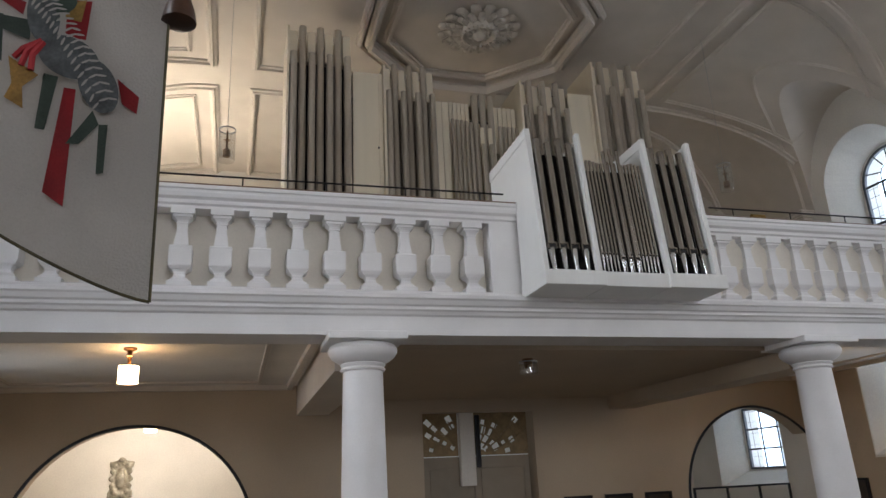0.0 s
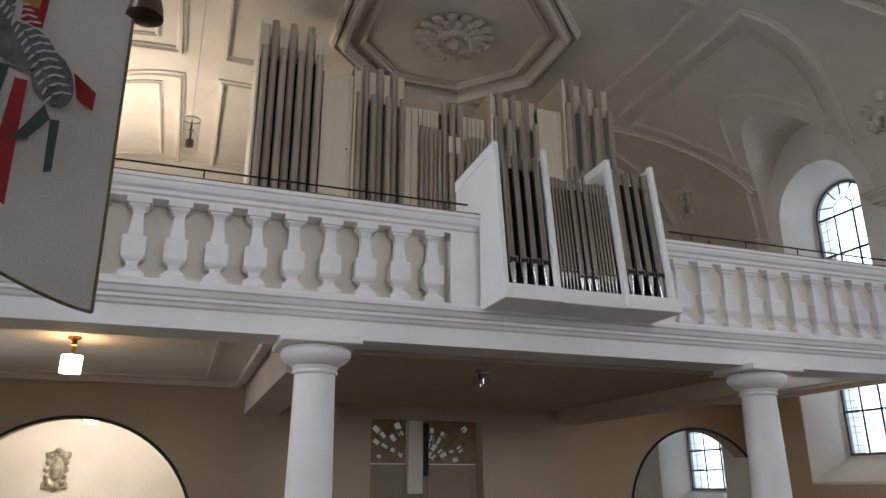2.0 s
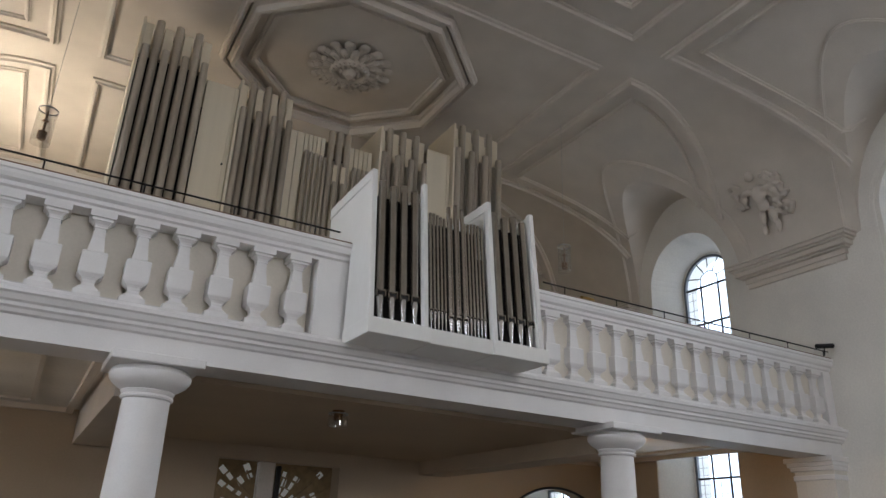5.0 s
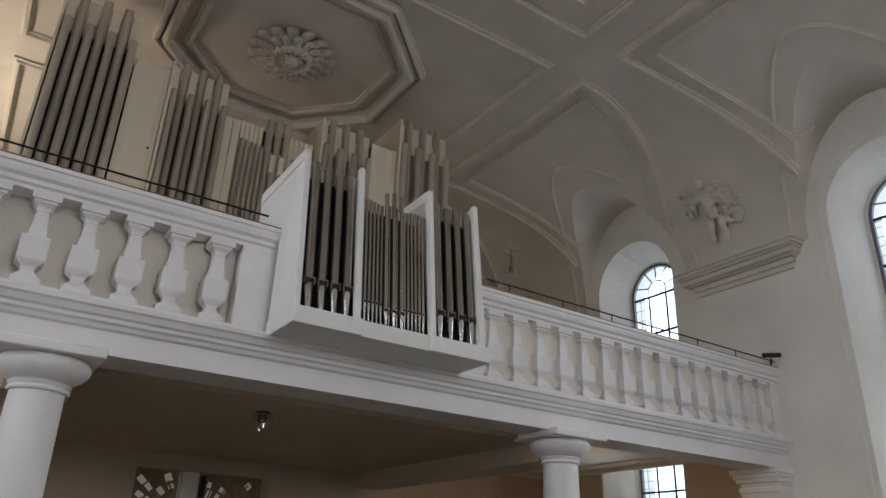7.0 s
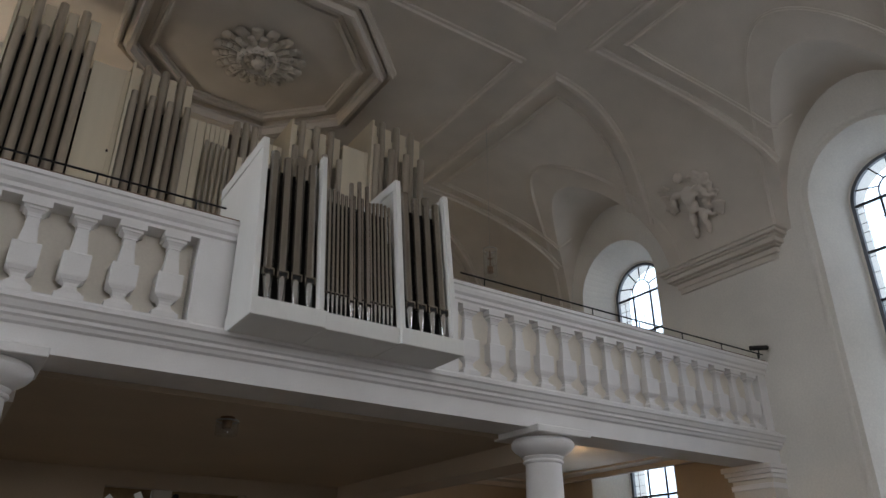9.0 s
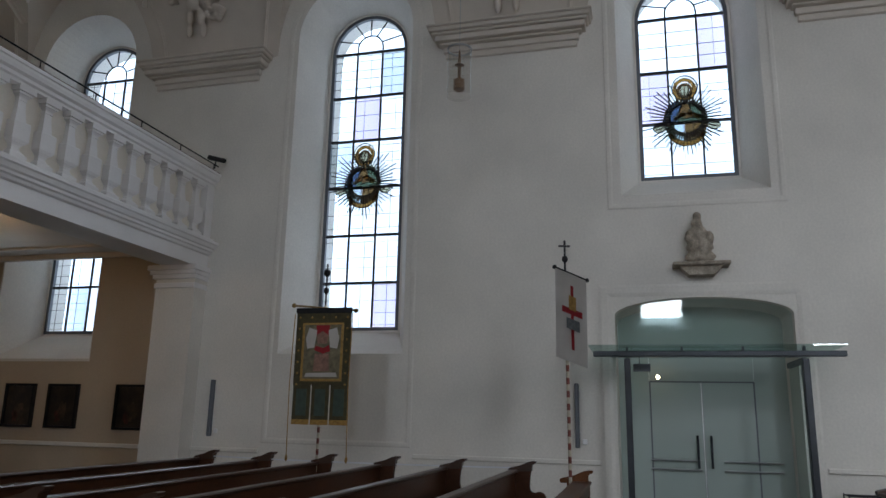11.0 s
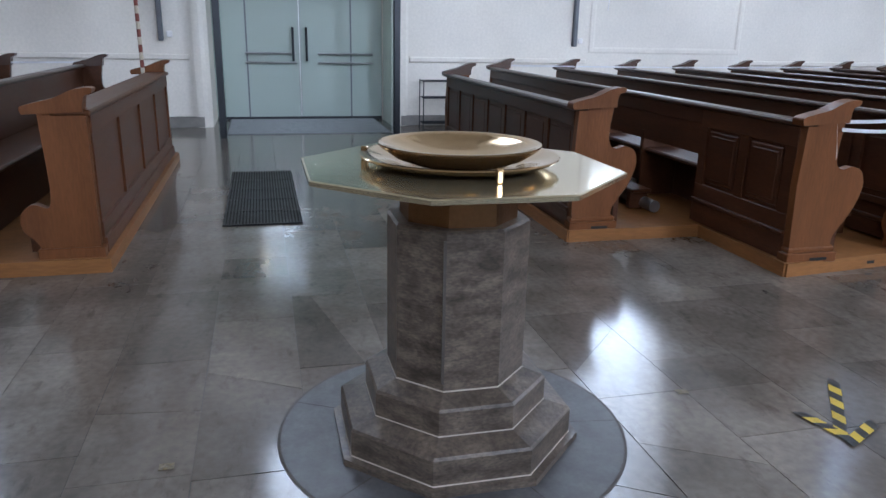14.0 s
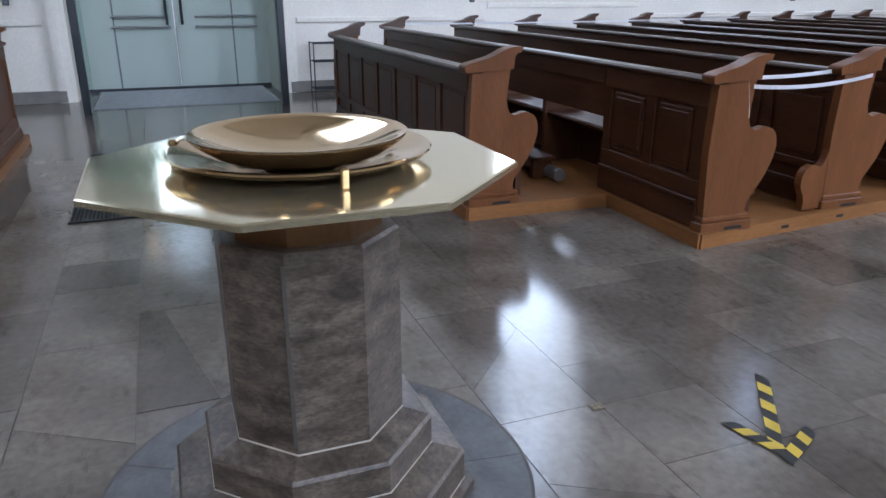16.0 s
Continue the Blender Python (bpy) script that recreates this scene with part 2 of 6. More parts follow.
CANVAS_TAN = material("tan_oil_paint", (0.075, 0.045, 0.028), 0.4, vary=0.5, scale=5, grain=15)
STATUE = material("weathered_statue_stone", (0.4, 0.34, 0.27), 0.75, vary=0.35, scale=9, grain=40, bump=0.3)
SILVERED = material("silvered_carving", (0.42, 0.38, 0.3), 0.4, metal=0.5, vary=0.4, scale=8, bump=0.3)
LINEN = material("off_white_linen", (0.52, 0.49, 0.46), 0.9, vary=0.08, scale=4, grain=220, bump=0.25)
POLERED = material("dark_red_painted_wood", (0.17, 0.045, 0.03), 0.6, vary=0.2, scale=12)
POLECREAM = material("cream_painted_wood", (0.5, 0.44, 0.34), 0.6, vary=0.1, scale=12)
REDCLOTH = material("red_cloth", (0.33, 0.02, 0.025), 0.85, vary=0.15, scale=12, grain=200, bump=0.2)
GREENCLOTH = material("grey_green_cloth", (0.06, 0.085, 0.068), 0.85, vary=0.2, scale=12, grain=200, bump=0.2)
GREYCLOTH = material("grey_embroidery", (0.15, 0.165, 0.17), 0.7, vary=0.3, scale=30, grain=150, bump=0.4)
GOLDCLOTH = material("gold_thread", (0.42, 0.24, 0.06), 0.5, metal=0.3, vary=0.3, scale=20, grain=150, bump=0.3)
PICTURE = material("painted_banner_ground", (0.2, 0.17, 0.1), 0.7, vary=0.4, scale=9, grain=60)
PICTURE_ROSE = material("rose_brocade", (0.3, 0.16, 0.12), 0.7, vary=0.35, scale=14, grain=80)
OLIVE = material("olive_brocade", (0.075, 0.062, 0.026), 0.8, vary=0.35, scale=14, grain=120, bump=0.2)
ROPEWHITE = material("white_plastic_tape", (0.75, 0.75, 0.78), 0.4, vary=0.05)
YELLOWTAPE = material("yellow_floor_tape", (0.7, 0.5, 0.06), 0.4, vary=0.1)
WORNTAPE = material("worn_yellow_tape", (0.4, 0.27, 0.06), 0.6, vary=0.5, scale=60, grain=90, tint=(0.3, 0.26, 0.2))
BLACKTAPE = material("black_floor_tape", (0.03, 0.03, 0.03), 0.4, vary=0.1)
RUBBER = material("black_rubber_mat", (0.015, 0.015, 0.017), 0.7, vary=0.2, scale=30)
MATGREY = material("grey_entrance_mat", (0.17, 0.19, 0.2), 0.9, vary=0.3, scale=40, grain=200)
MATRIB = material("dull_aluminium_rib", (0.3, 0.32, 0.33), 0.5, metal=0.5, vary=0.15, scale=10)
LAMPGLASS = see_through("lamp_glass", (0.9, 0.9, 0.88), 0.12, cloud=0.06)
LIT = glow("lit_lamp_glass", (1.0, 0.74, 0.42), 9.0)
LITWHITE = glow("lit_spot", (1.0, 0.82, 0.55), 20.0)
DOORWOOD = material("grey_painted_door", (0.3, 0.25, 0.19), 0.55, vary=0.1, scale=2)
BACKDROP = glow("bright_yard", (0.9, 0.96, 0.95), 0.11)
OUTSIDE = glow("white_sky_beyond_the_glass", (0.8, 0.9, 1.0), 2.7)


# ---- mesh helpers ----
def mesh_of(bm, name, mat, smooth=False):
    bmesh.ops.recalc_face_normals(bm, faces=bm.faces)
    me = bpy.data.meshes.new(name)
    bm.to_mesh(me)
    bm.free()
    for m in (mat if isinstance(mat, (list, tuple)) else [mat]):
        me.materials.append(m)
    if smooth:
        me.polygons.foreach_set("use_smooth", [True] * len(me.polygons))
        me.set_sharp_from_angle(angle=radians(35))
    return me


def part(name, bm, mat, parent=None, label="", smooth=False):
    ob = new(name, mesh_of(bm, name, mat, smooth))
    if parent:
        ob.parent = parent
    return tagged(ob, label)


def thing(name, label, category, m=None, group="", kind=""):
    ob = new(name)
    if m:
        ob.matrix_basis = m
    return tagged(ob, label, category, group, kind)


def whole(name, bm, mat, label, category, kind="", group="", smooth=False):
    return tagged(part(name, bm, mat, None, "", smooth), label, category, group, kind)


def box(bm, x0, x1, y0, y1, z0, z1, m=None, bevel=0.0):
    vs = [bm.verts.new((x, y, z)) for z in (z0, z1) for y in (y0, y1) for x in (x0, x1)]
    fs = [bm.faces.new([vs[i] for i in f]) for f in ((0, 1, 3, 2), (4, 6, 7, 5), (0, 4, 5, 1), (2, 3, 7, 6), (0, 2, 6, 4), (1, 5, 7, 3))]
    if bevel:
        es = list({e for f in fs for e in f.edges})
        res = bmesh.ops.bevel(bm, geom=es, offset=bevel, segments=1, affect="EDGES")
        vs = list({v for f in res["faces"] for v in f.verts} | {v for v in vs if v.is_valid})
    if m is not None:
        bmesh.ops.transform(bm, matrix=m, verts=vs)
    return bm


def B(*a, **k):
    return box(bmesh.new(), *a, **k)


def prism(bm, outline, axis, a, b, m=None):
    """A flat outline pushed from a to b along an axis; the outline gives the other two coordinates in order."""
    def at(p, d):
        return {"x": (d, p[0], p[1]), "y": (p[0], d, p[1]), "z": (p[0], p[1], d)}[axis]
    lo, hi = [bm.verts.new(at(p, a)) for p in outline], [bm.verts.new(at(p, b)) for p in outline]
    n = len(outline)
    bm.faces.new(lo), bm.faces.new(hi[::-1])
    for i in range(n):
        bm.faces.new((lo[i], lo[(i + 1) % n], hi[(i + 1) % n], hi[i]))
    if m is not None:
        bmesh.ops.transform(bm, matrix=m, verts=lo + hi)
    return bm


def lathe(bm, rows, x=0.0, y=0.0, seg=24, turn=0.0, cap=True):
    """Rings of (radius, height) about an upright axis."""
    rings = []
    for r, z in rows:
        rings.append([bm.verts.new((x + r * math.cos(turn + 2 * math.pi * k / seg), y + r * math.sin(turn + 2 * math.pi * k / seg), z)) for k in range(seg)])
    for a, b in zip(rings, rings[1:]):
        for k in range(seg):
            bm.faces.new((a[k], a[(k + 1) % seg], b[(k + 1) % seg], b[k]))
    if cap:
        bm.faces.new(rings[0][::-1]), bm.faces.new(rings[-1])
    return bm


def tube(bm, pts, r, seg=8):
    """A round bar through points."""
    pts = [Vector(p) for p in pts]
    rings = []
    for i, p in enumerate(pts):
        d = (pts[min(i + 1, len(pts) - 1)] - pts[max(i - 1, 0)]).normalized()
        u = d.orthogonal().normalized()
        if i and rings:
            u = (last_u - d * last_u.dot(d)).normalized()
        last_u = u
        v = d.cross(u)
        rings.append([bm.verts.new(p + r * (math.cos(2 * math.pi * k / seg) * u + math.sin(2 * math.pi * k / seg) * v)) for k in range(seg)])
    for a, b in zip(rings, rings[1:]):
        for k in range(seg):
            bm.faces.new((a[k], a[(k + 1) % seg], b[(k + 1) % seg], b[k]))
    bm.faces.new(rings[0][::-1]), bm.faces.new(rings[-1])
    return bm


def blob(bm, x, y, z, rx, ry, rz, m=None, sub=2):
    res = bmesh.ops.create_icosphere(bm, subdivisions=sub, radius=1.0, matrix=Matrix.Translation((x, y, z)) @ Matrix.Diagonal((rx, ry, rz, 1)))
    if m is not None:
        bmesh.ops.transform(bm, matrix=m, verts=res["verts"])
    return bm


def arch(c, half, z0, spring, seg=20, rise=None):
    """Outline of a round-headed opening."""
    rise = half if rise is None else rise
    head = [(c + half * math.cos(math.pi * k / seg), spring + rise * math.sin(math.pi * k / seg)) for k in range(seg + 1)]
    return [(c - half, z0), (c + half, z0)] + head


def loft(bm, outlines):
    """outlines: lists of 3D points, all as long."""
    rings = [[bm.verts.new(p) for p in o] for o in outlines]
    n = len(rings[0])
    for a, b in zip(rings, rings[1:]):
        for k in range(n):
            bm.faces.new((a[k], a[(k + 1) % n], b[(k + 1) % n], b[k]))
    bm.faces.new(rings[0][::-1]), bm.faces.new(rings[-1])
    return bm


def fuse(bm, voxel=0.03):
    """Melts overlapping lumps into one smooth body."""
    ob = new("lump", mesh_of(bm, "lump", STUCCO))
    md = ob.modifiers.new("melt", "REMESH")
    md.mode, md.voxel_size = "VOXEL", voxel
    sm = ob.modifiers.new("soften", "SMOOTH")
    sm.factor, sm.iterations = 0.5, 3
    me = bpy.data.meshes.new_from_object(ob.evaluated_get(bpy.context.evaluated_depsgraph_get()))
    bpy.data.objects.remove(ob)
    out = bmesh.new()
    out.from_mesh(me)
    return out


def cut(ob, cutters):
    """Takes the cutters' shapes out of ob for good."""
    obs = []
    for bm in cutters:
        c = new("cutter", mesh_of(bm, "cutter", PLASTER))
        md = ob.modifiers.new("cut", "BOOLEAN")
        md.operation, md.object, md.solver = "DIFFERENCE", c, "EXACT"
        obs.append(c)
    deps = bpy.context.evaluated_depsgraph_get()
    me = bpy.data.meshes.new_from_object(ob.evaluated_get(deps))
    ob.modifiers.clear()
    ob.data = me
    for c in obs:
        bpy.data.objects.remove(c)
    return ob


# ---- the large structure ----
def cove(x):
    u = min(1.0, max(0.0, (abs(x - AX) - 5.7) / 4.3))
    return 9.0 + 3.4 * math.sqrt(max(0.0, 1 - u * u))


def lunette(y):
    best = 0.0
    for c in BAYS + [19.4, -19.0]:
        d = abs(y - c) / 1.72
        if d < 1:
            best = max(best, 9.1 + 2.65 * math.sqrt(1 - d * d))
    return best


def vault(x, y):
    return max(cove(x), lunette(y)) if abs(x - AX) > 5.7 else 12.4


def build_ceiling():
    """The vault: a flat middle, curved sides, and round window bays that cut into them along sharp groins."""
    half = sorted([5.7 + 4.3 * math.sin(math.pi / 2 * k / 40) for k in range(41)] + [8.228 + d for d in (0.0, 0.003, 0.012, 0.03, 0.06, 0.11)])
    xs = [AX - h for h in reversed(half)] + [AX - 2.85, AX, AX + 2.85] + [AX + h for h in half]
    centres = sorted(BAYS + [19.4, -19.0])
    edges = [SOUTH] + [(a + b) / 2 for a, b in zip(centres, centres[1:])] + [NORTH]
    rows = []
    for x in xs:
        z = cove(x) if abs(x - AX) > 5.7 else 12.4
        w = 0.0 if z >= 11.75 else (1.72 if z <= 9.1 else 1.72 * math.sqrt(1 - ((z - 9.1) / 2.65) ** 2))
        row = []
        for c, lo, hi in zip(centres, edges, edges[1:]):
            ys = [lo + (c - w - lo) * k / 5 for k in range(5)] + [c - w * math.cos(math.pi * k / 18) for k in range(19)] + [c + w + (hi - c - w) * k / 5 for k in range(1, 5)]
            for y in ys:
                d = abs(y - c) / 1.72
                row.append((x, y, max(z, 9.1 + 2.65 * math.sqrt(max(0.0, 1 - d * d))) if w and d <= 1 else z))
        row.append((x, NORTH, z))
        rows.append(row)
    n = len(rows[0])
    bm = bmesh.new()
    grid = [[bm.verts.new(p) for p in row] for row in rows]
    for a, b in zip(grid, grid[1:]):
        for k in range(n - 1):
            bm.faces.new((a[k], b[k], b[k + 1], a[k + 1]))
    bmesh.ops.remove_doubles(bm, verts=bm.verts, dist=0.0005)
    me = mesh_of(bm, "ceiling", STUCCO, True)
    me.set_sharp_from_angle(angle=radians(16))
    tagged(new("ceiling", me), "white plastered vault with groined window bays", "ceiling", kind="structure")
    whole("roof", B(WEST - 1.5, EAST + 1.5, SOUTH - 0.5, NORTH + 0.5, 13.0, 13.2), PLASTER, "plain slab that closes the vault above", "roof", "structure")


build_ceiling()


def ribbon(bm, pts, width, depth):
    """A moulding along points (x, y) under the vault: a flat bar with sloped sides."""
    P3 = [Vector((x, y, vault(x, y))) for x, y in pts]
    closed = (P3[0] - P3[-1]).length < 1e-6
    if closed:
        P3 = P3[:-1]
    k = len(P3)
    rings = []
    for i, p in enumerate(P3):
        if closed:
            a, b = P3[i - 1], P3[(i + 1) % k]
        else:
            a, b = P3[max(0, i - 1)], P3[min(k - 1, i + 1)]
        d1, d2 = (p - a), (b - p)
        d = ((d1.normalized() if d1.length else d2.normalized()) + (d2.normalized() if d2.length else d1.normalized())).normalized()
        e = 0.02
        nx = (vault(p.x + e, p.y) - vault(p.x - e, p.y)) / (2 * e)
        nrm = Vector((max(-4, min(4, nx)), 0, -1)).normalized()
        s = d.cross(nrm).normalized()
        turn = 1.0
        if d1.length and d2.length:
            turn = 1 / max(0.5, math.cos(d1.angle(d2) / 2))
        s *= turn
        rings.append([bm.verts.new(p + s * w * width + nrm * h * depth) for w, h in ((-0.5, -0.3), (-0.5, 0.45), (-0.2, 0.55), (-0.12, 1.0), (0.18, 1.0), (0.28, 0.5), (0.5, 0.4), (0.5, -0.3))])
    m = 8
    pairs = list(zip(rings, rings[1:])) + ([(rings[-1], rings[0])] if closed else [])
    for a, b in pairs:
        for j in range(m):
            bm.faces.new((a[j], a[(j + 1) % m], b[(j + 1) % m], b[j]))
    return bm


def line(p, q, n=2):
    return [(p[0] + (q[0] - p[0]) * i / (n - 1), p[1] + (q[1] - p[1]) * i / (n - 1)) for i in range(n)]


STRIPS = [(c - 0.56, c + 0.56) for c in (16.2, 9.55, 3.15, -3.2, -9.5)]


def octagon(cx, cy, r, corner):
    a, c = r, r * corner
    return [(cx + a, cy - c), (cx + a, cy + c), (cx + c, cy + a), (cx - c, cy + a), (cx - a, cy + c), (cx - a, cy - c), (cx - c, cy - a), (cx + c, cy - a), (cx + a, cy - c)]


def stucco_frames():
    for r, w, d in ((2.56, 0.16, 0.2), (2.34, 0.24, 0.3), (1.95, 0.2, 0.13)):
        whole("octagon_moulding", ribbon(bmesh.new(), octagon(5.73, 13.02, r, 0.42), w, d), STUCCO, "white stucco octagon moulding on the vault", "moulding", "structure")
    cells = list(zip([s[0] for s in STRIPS], [s[1] for s in STRIPS[1:]])) + [(NORTH, STRIPS[0][1])]
    for hi, lo in cells:
        rect = [(AX - 4.7, lo), (AX + 4.7, lo), (AX + 4.7, hi), (AX - 4.7, hi), (AX - 4.7, lo)]
        whole("ceiling_frame", ribbon(bmesh.new(), rect, 0.2, 0.11), STUCCO, "white stucco frame round a flat vault panel", "moulding", "structure")
        if lo < 5:
            q = 0.7
            rect = [(AX - 4.7 + q, lo + q), (AX + 4.7 - q, lo + q), (AX + 4.7 - q, hi - q), (AX - 4.7 + q, hi - q), (AX - 4.7 + q, lo + q)]
            whole("ceiling_frame", ribbon(bmesh.new(), rect, 0.16, 0.11), STUCCO, "white stucco frame round a flat vault panel", "moulding", "structure")
        for s in (1, -1):
            for q, w, d in ((0.0, 0.22, 0.12), (0.5, 0.13, 0.075)):
                x0 = 5.7 + q
                def edge(y, sign):
                    return [(AX + s * (x0 + (9.6 - x0) * k / 24), y + sign * (q + 1.15 * (k / 24) ** 2)) for k in range(25)]
                path = edge(lo, 1)[::-1] + edge(hi, -1)
                whole("cove_frame", ribbon(bmesh.new(), path, w, d), STUCCO, "white stucco frame that runs down the curved vault", "moulding", "structure")
    for c in BAYS:
        for s in (1, -1):
            bm = bmesh.new()
            pts = []
            for k in range(33):
                a = math.pi * k / 32
                y, z = c + 2.06 * math.cos(a), 9.1 + 3.0 * math.sin(a)
                u = math.sqrt(max(0, 1 - ((min(z, 12.39) - 9.0) / 3.4) ** 2))
                pts.append((AX + s * (5.7 + 4.3 * u), y))
            whole("lunette_rim", ribbon(bm, pts, 0.1, 0.05), STUCCO, "raised stucco rim round a window bay of the vault", "moulding", "structure")


stucco_frames()


def rosette():
    top = thing("ceiling_rosette", "large white stucco leaf rosette on the vault", "rosette", pose(5.73, 13.02, 12.4))
    bm = bmesh.new()
    lathe(bm, [(0.46, 0.0), (0.46, -0.1), (0.42, -0.2), (0.36, -0.24), (0.34, -0.2), (0.3, -0.14), (0.2, -0.15), (0.14, -0.24), (0.08, -0.3), (0.02, -0.31)], seg=36)
    for k in range(22):
        a = 2 * math.pi * k / 22
        blob(bm, 0.385 * math.cos(a), 0.385 * math.sin(a), -0.235, 0.045, 0.045, 0.05, sub=1)
    for k in range(10):
        a = 2 * math.pi * k / 10
        blob(bm, 0.2 * math.cos(a), 0.2 * math.sin(a), -0.19, 0.07, 0.05, 0.07, sub=1)
    part("hub", bm, STUCCO, top, smooth=True)

    for k in range(16):
        for r, length, width, z, shift in ((0.68, 0.27, 0.125, -0.06, 0.0), (0.53, 0.2, 0.09, -0.11, 0.5)):
            bm = bmesh.new()
            blob(bm, r, 0, z, length, width, 0.055)
            blob(bm, r + length * 0.62, 0, z - 0.015, width * 0.8, width * 0.95, 0.06)
            box(bm, r - length * 0.6, r + length * 0.7, -0.008, 0.008, z - 0.072, z, bevel=0.003)
            bmesh.ops.transform(bm, matrix=pose(0, 0, 0, 0, 0, 360 * (k + shift) / 16), verts=bm.verts)
            part("leaf", bm, STUCCO, top, smooth=True)


rosette()


def window_cutter(side, yc, half, z0, spring, face_half, face_z0, straight=False, face_top=None):
    """A splayed round-headed opening through a side wall; side 1 is east."""
    xw = EAST if side > 0 else WEST
    def ring(x, h, zz):
        if straight:
            up = face_top if face_top and zz < z0 - 0.1 else spring
            return [(x, yc - h, zz), (x, yc + h, zz), (x, yc + h, up), (x, yc - h, up)]
        return [(x, y, z) for y, z in arch(yc, h, zz, spring, 24)]
    e = 0.1 * (face_half - half) / 0.9
    return loft(bmesh.new(), [ring(xw - side * 0.1, face_half + e, face_z0 - 0.06), ring(xw + side * 0.85, half + 0.04, z0 - 0.04), ring(xw + side * 0.852, half, z0), ring(xw + side * 1.6, half, z0)])


def side_wall(side):
    name = "wall_east" if side > 0 else "wall_west"
    xw = EAST if side > 0 else WEST
    a, b = sorted((xw, xw + side * 1.4))
    ob = whole(name, B(a, b, SOUTH, NORTH, -0.2, 13.0), PLASTER, "white plastered side wall with tall splayed windows", "wall", "structure")
    cuts = []
    for yc in BAYS:
        if yc == BAYS[2]:
            cuts.append(window_cutter(side, yc, 0.86, 6.12, 9.43, 1.22, 5.6))
        elif yc == BAYS[0]:
            cuts.append(window_cutter(side, yc, 0.86, 7.4, 9.43, 1.25, 7.0))
        else:
            cuts.append(window_cutter(side, yc, 0.86, 3.37, 9.43, 1.25, 2.85))
    cuts.append(window_cutter(side, 13.1, 0.8, 3.36, 5.48, 1.25, 2.75, True, 5.14))
    if side > 0:
        cuts.append(window_cutter(side, 19.0, 1.1, 2.55, 4.4, 1.5, 2.1, straight=True))
        door = [(y, z) for y, z in arch(-0.06, 1.4, -0.3, 3.48, 20, 0.29)]
        cuts.append(prism(bmesh.new(), door, "x", xw - 0.2, xw + 1.6))
    cut(ob, cuts)
    return ob


side_wall(1), side_wall(-1)
whole("wall_south", B(WEST - 1.4, EAST + 1.4, SOUTH - 0.6, SOUTH, -0.2, 13.0), PLASTER, "white plastered choir wall", "wall", "structure")
whole("wall_north", B(WEST - 1.4, EAST + 1.4, NORTH, NORTH + 0.6, -0.2, 13.0), PLASTER, "white plastered end wall behind the organ gallery", "wall", "structure")


def mould_line(name, outline, xa, xb, label, mat=STUCCO):
    return whole(name, prism(bmesh.new(), outline, "x", xa, xb), mat, label, "moulding", "structure")


def flat_frame(y0, y1, z0, z1, w=0.1, d=0.022, head=True, arched=None):
    """A raised plaster band on the east wall's face round an opening or a panel."""
    bm = bmesh.new()
    def loop(o, dx):
        if arched is None:
            p = [(y0 + o, z0 + o), (y1 - o, z0 + o), (y1 - o, z1 - o), (y0 + o, z1 - o)]
        else:
            c, h = (y0 + y1) / 2, (y1 - y0) / 2 - o
            p = arch(c, h, z0 + o, arched, 24)
        return [bm.verts.new((EAST - dx, y, z)) for y, z in p]
    rings = [loop(0, -0.01), loop(0, d * 0.6), loop(w * 0.2, d), loop(w * 0.7, d), loop(w, d * 0.5), loop(w, -0.01)]
    n = len(rings[0])
    for a, b in zip(rings, rings[1:]):
        for k in range(n):
            bm.faces.new((a[k], a[(k + 1) % n], b[(k + 1) % n], b[k]))
    return whole("wall_trim", bm, PLASTER, "raised white plaster band on the wall", "trim", "structure")


for yc in (BAYS[1], BAYS[3]):
    flat_frame(yc - 1.46, yc + 1.46, 1.2, 0, arched=9.43)
flat_frame(-1.52, 1.4, 5.35, 0, arched=9.43)
flat_frame(-1.72, 1.6, -0.5, 4.0, w=0.2, d=0.028)
for y0, y1 in ((1.62, 4.86), (-4.8, -1.74), (7.86, 16.4), (-22, -7.8)):
    whole("dado_trim", B(EAST - 0.045, EAST + 0.01, y0, y1, 1.02, 1.1, bevel=0.012), PLASTER, "white dado moulding along the wall", "trim", "structure")
for y0, y1 in ((1.46, 16.4), (-22, -1.6)):
    whole("baseboard", B(EAST - 0.03, EAST + 0.01, y0, y1, 0.0, 0.17, bevel=0.008), BASESTONE, "grey stone skirting along the wall", "skirting", "structure")


def wall_cornice(yc, half, side):
    xw = EAST if side > 0 else WEST
    bm = bmesh.new()
    for z0, z1, ext, back in ((9.08, 9.13, 0.46, 0.0), (9.0, 9.08, 0.42, 0.03), (8.95, 9.0, 0.36, 0.08), (8.84, 8.95, 0.3, 0.13), (8.8, 8.84, 0.2, 0.2), (8.68, 8.8, 0.1, 0.26), (8.56, 8.68, 0.06, 0.3)):
        a, b = sorted((xw - side * ext, xw + side * 0.02))
        box(bm, a, b, yc - half + back, yc + half - back, z0, z1, bevel=0.015)
    whole("wall_cornice", bm, STUCCO, "stepped white cornice that carries the vault on the wall", "cornice", "structure")


for s in (1, -1):
    for yc, h in ((9.71, 1.54), (3.13, 1.57), (-3.2, 1.57), (-9.45, 1.57), (16.2, 1.6)):
        wall_cornice(yc, h, s)


